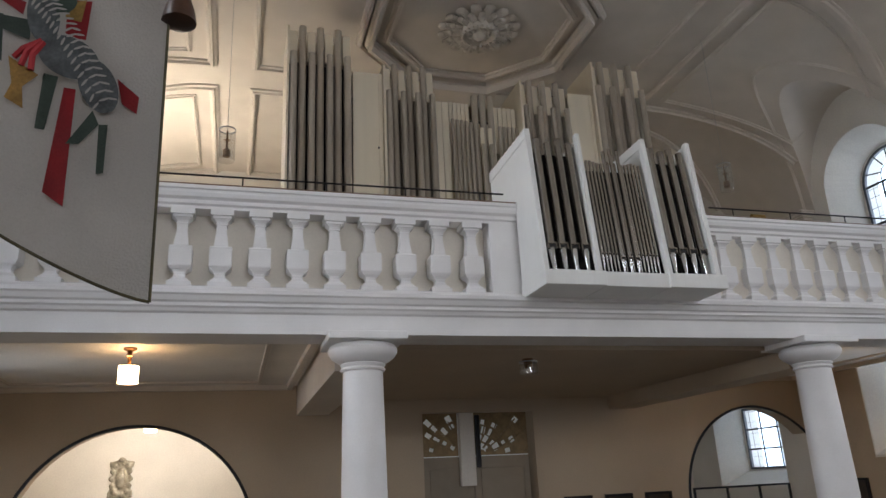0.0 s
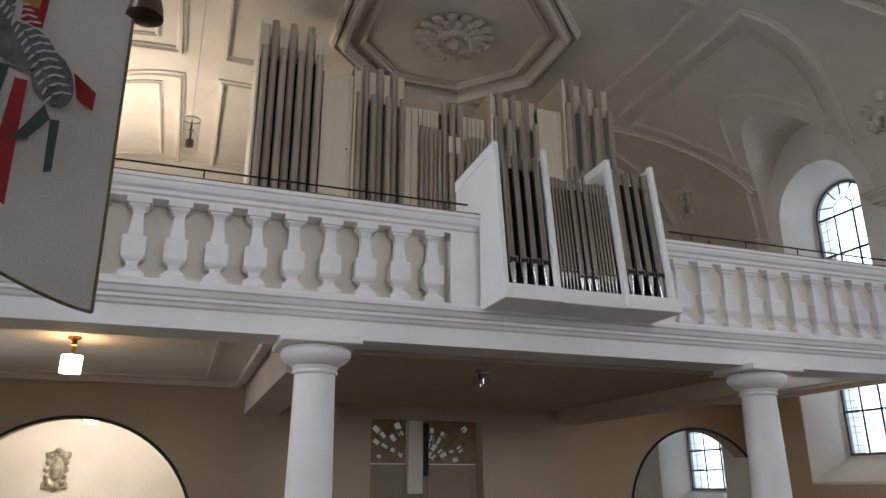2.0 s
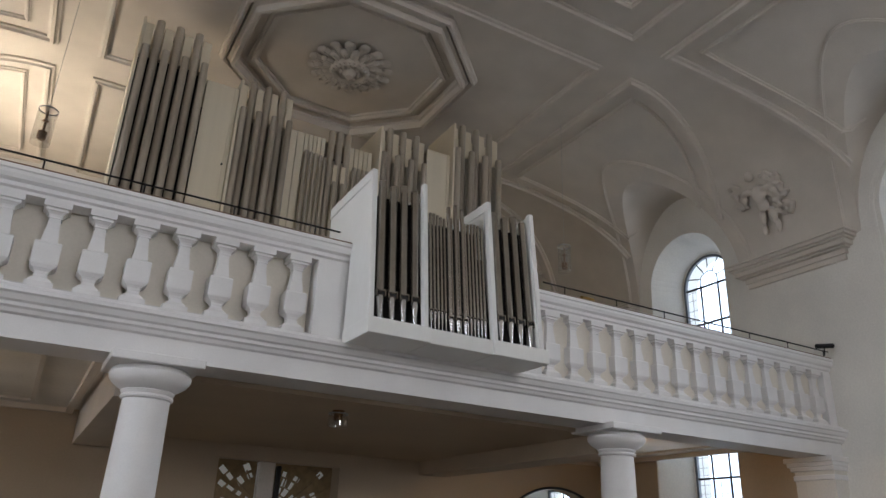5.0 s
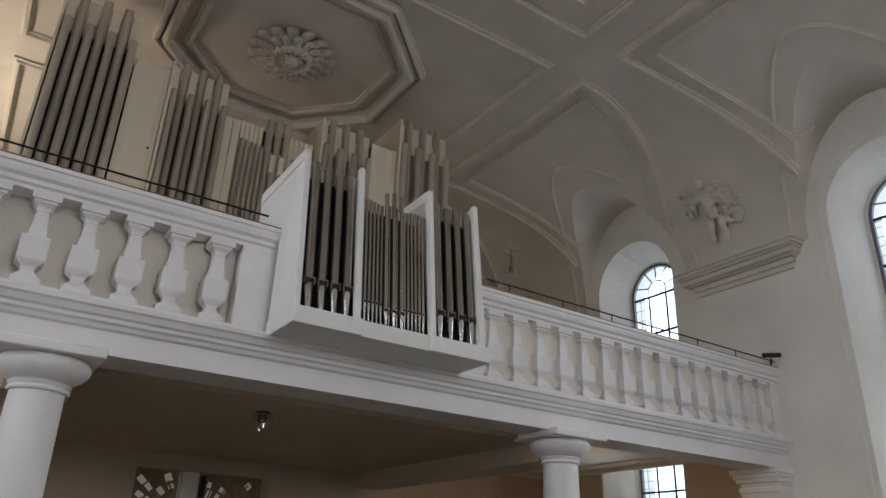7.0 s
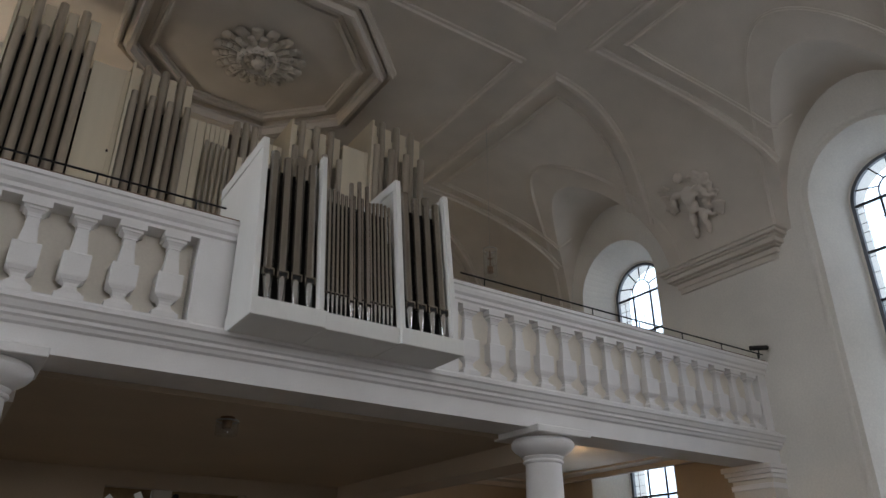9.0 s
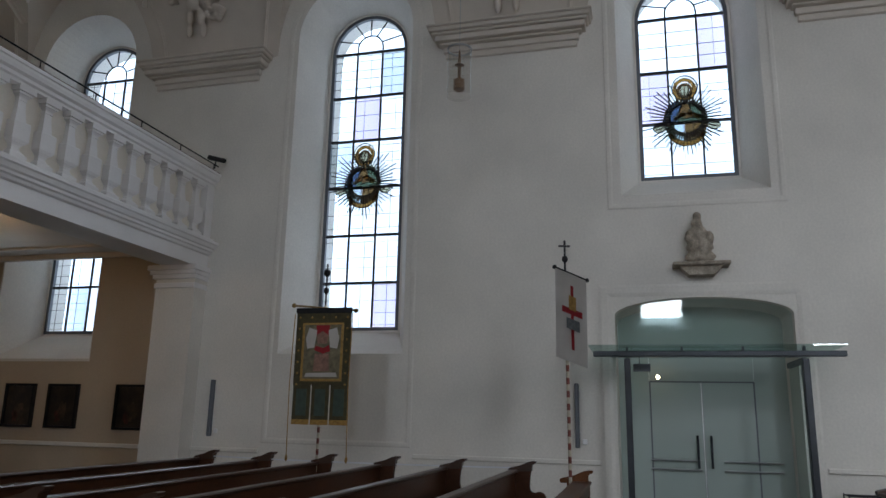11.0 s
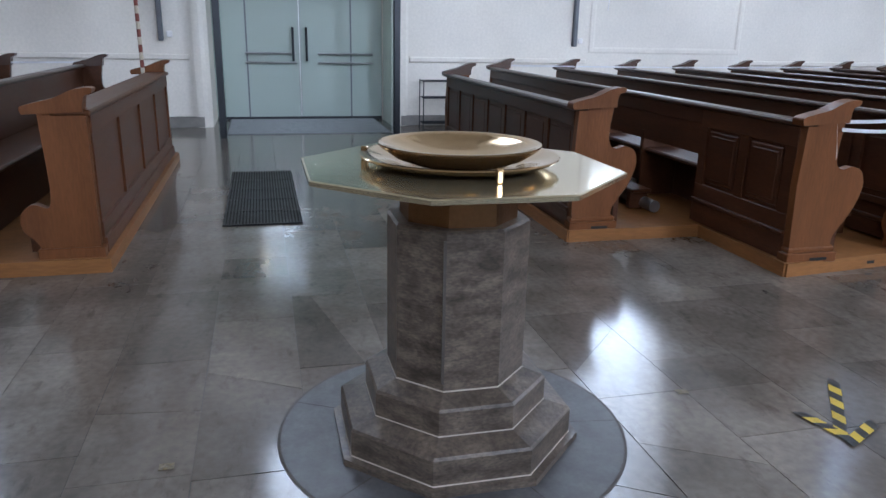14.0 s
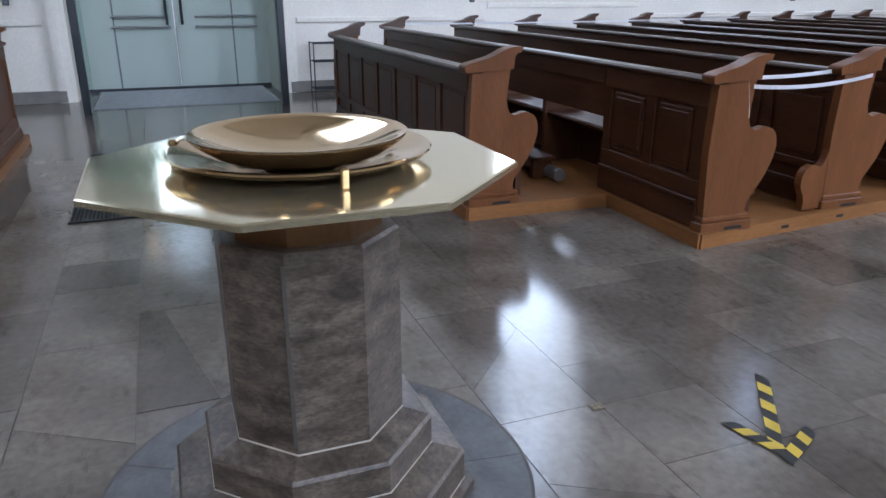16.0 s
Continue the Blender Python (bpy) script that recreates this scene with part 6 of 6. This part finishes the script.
def front_desk():
    d = thing("kneeling_desk", "oak kneeling desk with panelled front before the rear pews", "desk", pose(8.5, 1.62, 0))
    for x in (0.0, 3.94):
        mirrored = [(0.0, 0.1), (0.0, 1.02)] + curve([(0.27, 1.02), (0.26, 0.8), (0.25, 0.55), (0.27, 0.42), (0.36, 0.44), (0.43, 0.38), (0.43, 0.28), (0.36, 0.2), (0.33, 0.12)]) + [(0.33, 0.1)]
        part("end_panel", prism(bmesh.new(), mirrored, "x", x, x + 0.06), PEWEND, d)
        part("cap", prism(bmesh.new(), [(a + 0.29, b) for a, b in CAP_OUTLINE], "x", x - 0.022, x + 0.082), PEWEND, d)
        part("end_base", B(x - 0.02, x + 0.08, -0.025, 0.36, 0.08, 0.16, bevel=0.006), PEWEND, d)
    part("front_board", B(0.06, 3.94, 0.008, 0.03, 0.12, 0.98), PEWMID, d)
    for k in range(5):
        x = 0.06 + 3.88 * k / 4
        part("stile", B(max(0.06, x - 0.05), min(3.94, x + 0.05), -0.0105, 0.012, 0.3, 0.86, bevel=0.003), PEWMID, d)
    for z0, z1, q in ((0.1, 0.2, -0.03), (0.2, 0.3, -0.015), (0.86, 0.97, -0.0125)):
        part("rail", B(0.06, 3.94, q, 0.014, z0, z1, bevel=0.004), PEWMID, d)
    part("desk_top", B(-0.01, 4.01, -0.03, 0.2, 0.975, 1.01, bevel=0.01), PEWMID, d)
    part("kneeler", B(0.3, 3.7, 0.12, 0.3, 0.24, 0.28, bevel=0.008), PEWMID, d)


front_desk()


for y in (-2.52, 3.0):
    tube(bm := bmesh.new(), [(9.0, y, 0.148), (12.3, y, 0.148)], 0.05, 14)
    whole("heating_pipe", bm, ALU, "silver heating pipe lying under the kneeler", "pipe", smooth=True)


def platform(outline, name, label):
    p = whole(name, prism(bmesh.new(), outline, "z", 0.0, 0.085), PLATFORM, label, "platform", "structure")
    n = len(outline)
    for i in range(n):
        a, b = Vector((*outline[i], 0)), Vector((*outline[(i + 1) % n], 0))
        if (b - a).length < 0.3:
            continue
        d = (b - a).normalized()
        s = Vector((d.y, -d.x, 0))
        bm = bmesh.new()
        vs = [a - d * 0.017, b + d * 0.017]
        prism(bm, [(v.x, v.y) for v in (vs[0] + s * 0.02, vs[1] + s * 0.02, vs[1] - s * 0.03, vs[0] - s * 0.03)], "z", 0.0, 0.092 + 0.0006 * i)
        part("edge_board", bm, PLATFORM, p)


platform([(8.62, -1.61), (8.61, -2.7), (7.6, -2.7), (8.75, -13.4), (15.3, -13.4), (14.4, -2.7), (12.6, -2.7), (12.6, -1.61)][::-1], "platform_front", "light oak platform under the front pews")
platform([(8.46, 1.58), (12.62, 1.58), (12.62, 2.3), (14.05, 2.3), (14.05, 8.2), (8.08, 8.2), (8.08, 2.3), (8.46, 2.3)], "platform_rear", "light oak platform under the rear pews")


for x, y in ((8.62, -1.8), (7.62, -2.9), (7.75, -4.0), (7.9, -5.1)):
    whole("platform_slot", B(x - 0.026, x - 0.0215, y - 0.1, y + 0.03, 0.1, 0.118), BLACK, "dark handling slot in the base of a pew end", "slot")
for t in (0.06, 0.11, 0.3):
    x, y = 7.6 + (8.75 - 7.6) * t, -2.7 - 10.7 * t
    whole("platform_slot", B(x - 0.026, x + 0.0, y - 0.1, y + 0.06, 0.035, 0.055, m=None), BLACK, "dark handling slot in the platform edge", "slot")


def barrier_tape(p, q, sag, label, width=0.012):
    bm = bmesh.new()
    p, q = Vector(p), Vector(q)
    n = 16
    prev = None
    for k in range(n + 1):
        t = k / n
        c = p.lerp(q, t)
        c.z -= sag * 4 * t * (1 - t)
        tilt = 0.5 + 0.5 * math.sin(5 * t)
        up = Vector((0.3 * tilt, 0, 1)).normalized() * width if abs((q - p).z) < 0.2 else Vector((0.25, 1, 0)).normalized() * width
        row = [bm.verts.new(c + up), bm.verts.new(c - up)]
        if prev:
            bm.faces.new((prev[0], row[0], row[1], prev[1]))
        prev = row
    bmesh.ops.solidify(bm, geom=bm.faces, thickness=0.002)
    return whole("barrier_tape", bm, ROPEWHITE, label, "tape", smooth=True)


barrier_tape((7.6, -2.95, 0.96), (7.74, -4.05, 0.97), 0.03, "white barrier tape tied between pew ends")
barrier_tape((7.7, -2.95, 1.0), (7.84, -4.05, 1.02), 0.02, "white barrier tape tied between pew ends")
barrier_tape((7.588, -2.9, 0.98), (7.584, -2.93, 0.79), 0.0, "loose white tape end hanging on a pew", 0.02)
barrier_tape((7.88, -5.1, 0.97), (7.98, -6.2, 0.97), 0.03, "white barrier tape tied between pew ends")
barrier_tape((8.08, 2.76, 0.93), (8.08, 3.85, 0.93), 0.05, "white barrier tape tied between pew ends", 0.012)
barrier_tape((8.12, 2.84, 0.99), (8.12, 6.0, 0.99), 0.06, "white barrier tape along the pew ends", 0.008)
barrier_tape((14.0, 2.7, 1.04), (14.0, 7.9, 1.04), 0.02, "white barrier tape along the pew ends")
barrier_tape((14.25, -2.9, 1.04), (14.9, -9.4, 1.04), 0.02, "white barrier tape along the pew ends")


# ---- processional flag near the start of the walk ----
def big_flag():
    """A white linen flag with an embroidered lamb; O is its lower right corner, R runs along the cloth, U up."""
    top = thing("processional_flag", "white linen flag with an embroidered lamb and red cross", "flag")
    O, R, U = FLAG
    N = R.cross(U).normalized()
    if N.dot(Vector((0.741, -0.29, 2.5)) - O) < 0:
        N = -N
    def at(u, v, off=0.0):
        w = 0.03 * math.sin(3.2 * u + 1.0) * (1.2 - 0.4 * v) + 0.012 * math.sin(7 * u + 2 * v)
        return O + R * u + U * v + N * (w + off)
    def sheet(pts_fn, nu, nv, mat, name, off, label=""):
        bm = bmesh.new()
        g = [[bm.verts.new(at(*pts_fn(i / nu, j / nv), off)) for j in range(nv + 1)] for i in range(nu + 1)]
        for i in range(nu):
            for j in range(nv):
                bm.faces.new((g[i][j], g[i + 1][j], g[i + 1][j + 1], g[i][j + 1]))
        bmesh.ops.solidify(bm, geom=bm.faces, thickness=0.003)
        part(name, bm, mat, top, label, smooth=True)
    W, Hh = 0.52, 0.95
    edge = lambda s, q: (-W * s, (0.3 * s ** 1.3) + q * (Hh - 0.3 * s ** 1.3))
    sheet(edge, 24, 30, LINEN, "cloth", 0)
    bm = bmesh.new()
    tube(bm, [at(*edge(k / 24, 0.0)) for k in range(25)], 0.003, 6), tube(bm, [at(*edge(0, k / 20)) for k in range(21)], 0.003, 6)
    part("hem_cord", bm, OLIVE, top)
    def quad(a, b, c, d, mat, name, off=0.006, label=""):
        f = lambda s, q: ((a[0] * (1 - s) + b[0] * s) * (1 - q) + (d[0] * (1 - s) + c[0] * s) * q, (a[1] * (1 - s) + b[1] * s) * (1 - q) + (d[1] * (1 - s) + c[1] * s) * q)
        sheet(f, 6, 6, mat, name, off, label)
    px = lambda x, y: (-(514 - x + (1085 - y) * 0.055) / 1000.0 * FLAG_SIZE, (1085 - y) / 1000.0 * FLAG_SIZE)
    def pq(p, mat, name, off=0.006, label=""):
        quad(*[px(*c) for c in p], mat, name, off, label)
    pq(((187, 725), (250, 775), (275, 350), (238, 345)), REDCLOTH, "cross_foot")
    pq(((405, 300), (475, 365), (468, 430), (420, 395)), REDCLOTH, "cross_arm")
    pq(((240, 0), (318, 0), (300, 165), (235, 135)), REDCLOTH, "cross_head")
    pq(((0, 0), (60, 0), (108, 25), (100, 75)), REDCLOTH, "cross_arm")
    pq(((230, 20), (300, 0), (285, 90), (235, 80)), GOLDCLOTH, "halo", 0.009)
    pq(((10, 80), (130, 95), (125, 175), (20, 130)), GREENCLOTH, "fore_leg", 0.008)
    pq(((10, 80), (40, 80), (45, 265), (10, 240)), GREENCLOTH, "fore_leg", 0.009)
    pq(((175, 300), (220, 310), (185, 510), (155, 505)), GREENCLOTH, "fore_leg", 0.01)
    pq(((330, 430), (350, 480), (290, 555), (250, 555)), GREENCLOTH, "hind_leg", 0.01)
    pq(((350, 480), (378, 480), (368, 655), (345, 660)), GREENCLOTH, "hind_leg", 0.01)
    def oval(cx, cy, rx, ry, turn, mat, name, off):
        bm = bmesh.new()
        ring = []
        c0 = bm.verts.new(at(*px(cx, cy), off))
        for k in range(24):
            a = 2 * math.pi * k / 24
            x, y = rx * math.cos(a), ry * math.sin(a)
            ring.append(bm.verts.new(at(*px(cx + x * math.cos(turn) - y * math.sin(turn), cy + x * math.sin(turn) + y * math.cos(turn)), off)))
        for k in range(24):
            bm.faces.new((c0, ring[k], ring[(k + 1) % 24]))
        bmesh.ops.solidify(bm, geom=bm.faces, thickness=0.004)
        part(name, bm, mat, top, smooth=True)
    oval(165, 80, 52, 110, -0.1, GREYCLOTH, "lamb_neck", 0.012)
    oval(250, 235, 105, 75, 0.55, GREYCLOTH, "lamb_body", 0.013)
    oval(345, 340, 60, 105, -0.3, GREYCLOTH, "lamb_haunch", 0.014)
    oval(235, 30, 30, 45, 0.6, GREENCLOTH, "lamb_ear", 0.015)
    rnd = random.Random(8)
    for k in range(18):
        t = k / 17
        cx, cy = 160 + 205 * t, 10 + 385 * t - 34 * math.sin(3.14 * t)
        for side_step, tone in ((-30, LINEN), (0, LINEN), (30, LINEN)):
            wob = rnd.uniform(-0.15, 0.15)
            oval(cx + side_step * 0.85, cy - side_step * 0.5 + abs(side_step) * 0.35, 17, 4.2, -0.5 + side_step * 0.02 + wob, tone, "stitch", 0.02)
    pq(((65, 245), (160, 310), (110, 360), (80, 350)), GOLDCLOTH, "chalice_cup", 0.012)
    pq(((80, 345), (112, 355), (118, 438), (60, 400)), GOLDCLOTH, "chalice_foot", 0.012)
    for a, b in (((165, 180), (82, 250)), ((165, 180), (105, 280)), ((170, 185), (135, 295))):
        tube(bm := bmesh.new(), [at(*px(*a), 0.014), at(*px((a[0] + b[0]) / 2 - 14, (a[1] + b[1]) / 2), 0.016), at(*px(*b), 0.014)], 0.006, 5)
        part("red_thread", bm, REDCLOTH, top)
    rodz = 0.96
    tube(bm := bmesh.new(), [at(-W - 0.05, rodz), at(0.12, rodz)], 0.02, 10)
    part("rod", bm, PEWTOP, top)
    kn = bmesh.new()
    p = at(0.02, 0.62)
    lathe(kn, [(0.02, -0.04), (0.035, -0.03), (0.03, 0.0), (0.02, 0.03), (0.015, 0.1)], seg=14)
    bmesh.ops.transform(kn, matrix=Matrix.Translation(p), verts=kn.verts)
    part("knob", kn, PEWTOP, top, smooth=True)
    c = at(-W - 0.03, rodz)
    tube(bm := bmesh.new(), [(c.x - N.x * 0.05, c.y - N.y * 0.05, 0.0), (c.x - N.x * 0.05, c.y - N.y * 0.05, c.z + 0.15)], 0.022, 10)
    part("pole", bm, PEWTOP, top)


FLAG_SIZE = 0.565
FLAG = (Vector((0.555, 1.119, 2.921)), Vector((0.99, 0.1, 0.0)), Vector((-0.01, 0.0, 1.0)).normalized())
big_flag()


# ---- floor marks ----
def floor_tape():
    def strip(p, q, w, n, z, name):
        p, q = Vector((*p, z)), Vector((*q, z))
        d = (q - p) / n
        s = Vector((-d.y, d.x, 0)).normalized() * w
        k2 = thing(name, "yellow and black striped floor tape arrow", "floor tape")
        for k in range(n):
            a, b = p + d * k, p + d * (k + 1)
            sk = d * 0.6
            prism(bm := bmesh.new(), [((v.x), (v.y)) for v in (a + s + sk, b + s + sk, b - s, a - s)], "z", z, z + 0.001)
            part("stripe", bm, YELLOWTAPE if k % 2 else BLACKTAPE, k2)
    strip((6.24, -1.9), (5.82, -1.57), 0.025, 8, 0.0075, "floor_arrow")
    strip((6.02, -1.52), (5.78, -1.58), 0.025, 5, 0.009, "floor_arrow")
    strip((5.87, -1.78), (5.76, -1.56), 0.025, 5, 0.0105, "floor_arrow")
    for x, y in ((6.27, -1.14), (6.13, 0.98)):
        whole("floor_sticker", B(x - 0.02, x + 0.02, y - 0.026, y + 0.026, 0.0075, 0.0085, m=None), WORNTAPE, "small worn yellow tape mark on the floor", "tape")


floor_tape()


# ---- floor, slab by slab ----
def floor():
    f = whole("floor", B(WEST - 1.4, EAST + 1.4, SOUTH - 0.6, NORTH + 0.6, -0.2, 0.0), JOINT, "polished beige-grey limestone slab floor", "floor", "structure")
    near, rest = [], bmesh.new()
    def clip(poly, nx, ny, c):
        out = []
        for i, p in enumerate(poly):
            q = poly[(i + 1) % len(poly)]
            dp, dq = nx * p[0] + ny * p[1] - c, nx * q[0] + ny * q[1] - c
            if dp <= 0:
                out.append(p)
            if dp * dq < 0:
                t = dp / (dp - dq)
                out.append((p[0] + t * (q[0] - p[0]), p[1] + t * (q[1] - p[1])))
        return out
    def lay(poly):
        if len(poly) < 3:
            return
        cx, cy = sum(p[0] for p in poly) / len(poly), sum(p[1] for p in poly) / len(poly)
        area = abs(sum(poly[i][0] * poly[(i + 1) % len(poly)][1] - poly[(i + 1) % len(poly)][0] * poly[i][1] for i in range(len(poly)))) / 2
        if area < 0.01:
            return
        g = rnd.choice((0.0008, 0.0014, 0.0024, 0.0036))
        small = []
        for p in poly:
            d = math.hypot(p[0] - cx, p[1] - cy) or 1
            small.append((p[0] - (p[0] - cx) / d * g * 1.4, p[1] - (p[1] - cy) / d * g * 1.4))
        if 4.0 < cx < 12.5 and -4.6 < cy < 2.2 and len(near) < 290:
            near.append(small)
        else:
            prism(rest, small, "z", 0.0, 0.003)
    rnd = random.Random(4)
    # courses along the aisle, each with slabs of uneven length
    edges = [-1.16 + 0.41 * k for k in range(44)]
    edges = [-1.16 - 0.45 * k for k in range(46, 0, -1)] + edges
    for y0, y1 in zip(edges, edges[1:]):
        x = WEST - rnd.uniform(0.0, 1.0)
        front = abs(y1 + 1.16) < 0.01
        cuts = [x]
        while x < EAST + 1.2:
            x += rnd.choice((0.42, 0.7, 0.95, 1.2, 1.45))
            cuts.append(x)
        if front:
            cuts = [c for c in cuts if c < 5.2 or c > 8.3] + [5.32, 5.89, 6.28, 6.59, 7.92]
            cuts.sort()
        for xa, xb in zip(cuts, cuts[1:]):
            quad = [(xa, y0), (xb, y0), (xb, y1), (xa, y1)]
            beside = math.hypot((xa + xb) / 2 - FX, (y0 + y1) / 2 - FY)
            if 0.55 < beside < 1.35 and not front:
                # stones round the font are cut askew
                a = math.atan2((y0 + y1) / 2 - FY, (xa + xb) / 2 - FX) + rnd.uniform(-0.35, 0.35)
                nx, ny = -math.sin(a), math.cos(a)
                c = nx * (xa + xb) / 2 + ny * (y0 + y1) / 2
                lay(clip(quad, nx, ny, c)), lay(clip(quad, -nx, -ny, -c))
            else:
                lay(quad)
    for p in near:
        part("floor_slab", prism(bmesh.new(), p, "z", 0.0, 0.003), SLAB, f)
    tagged(part("floor_slabs", rest, SLAB_REST, f), kind="stuff")


def rest_slab():
    m = SLAB.copy()
    m.name = "beige_grey_limestone_field"
    n, l = m.node_tree.nodes, m.node_tree.links
    geo = n.new("ShaderNodeNewGeometry")
    for k in list(l):
        if k.from_node.type == "OBJECT_INFO":
            sock = k.to_socket
            l.remove(k)
            l.new(geo.outputs["Random Per Island"], sock)
    return m


SLAB_REST = rest_slab()
floor()
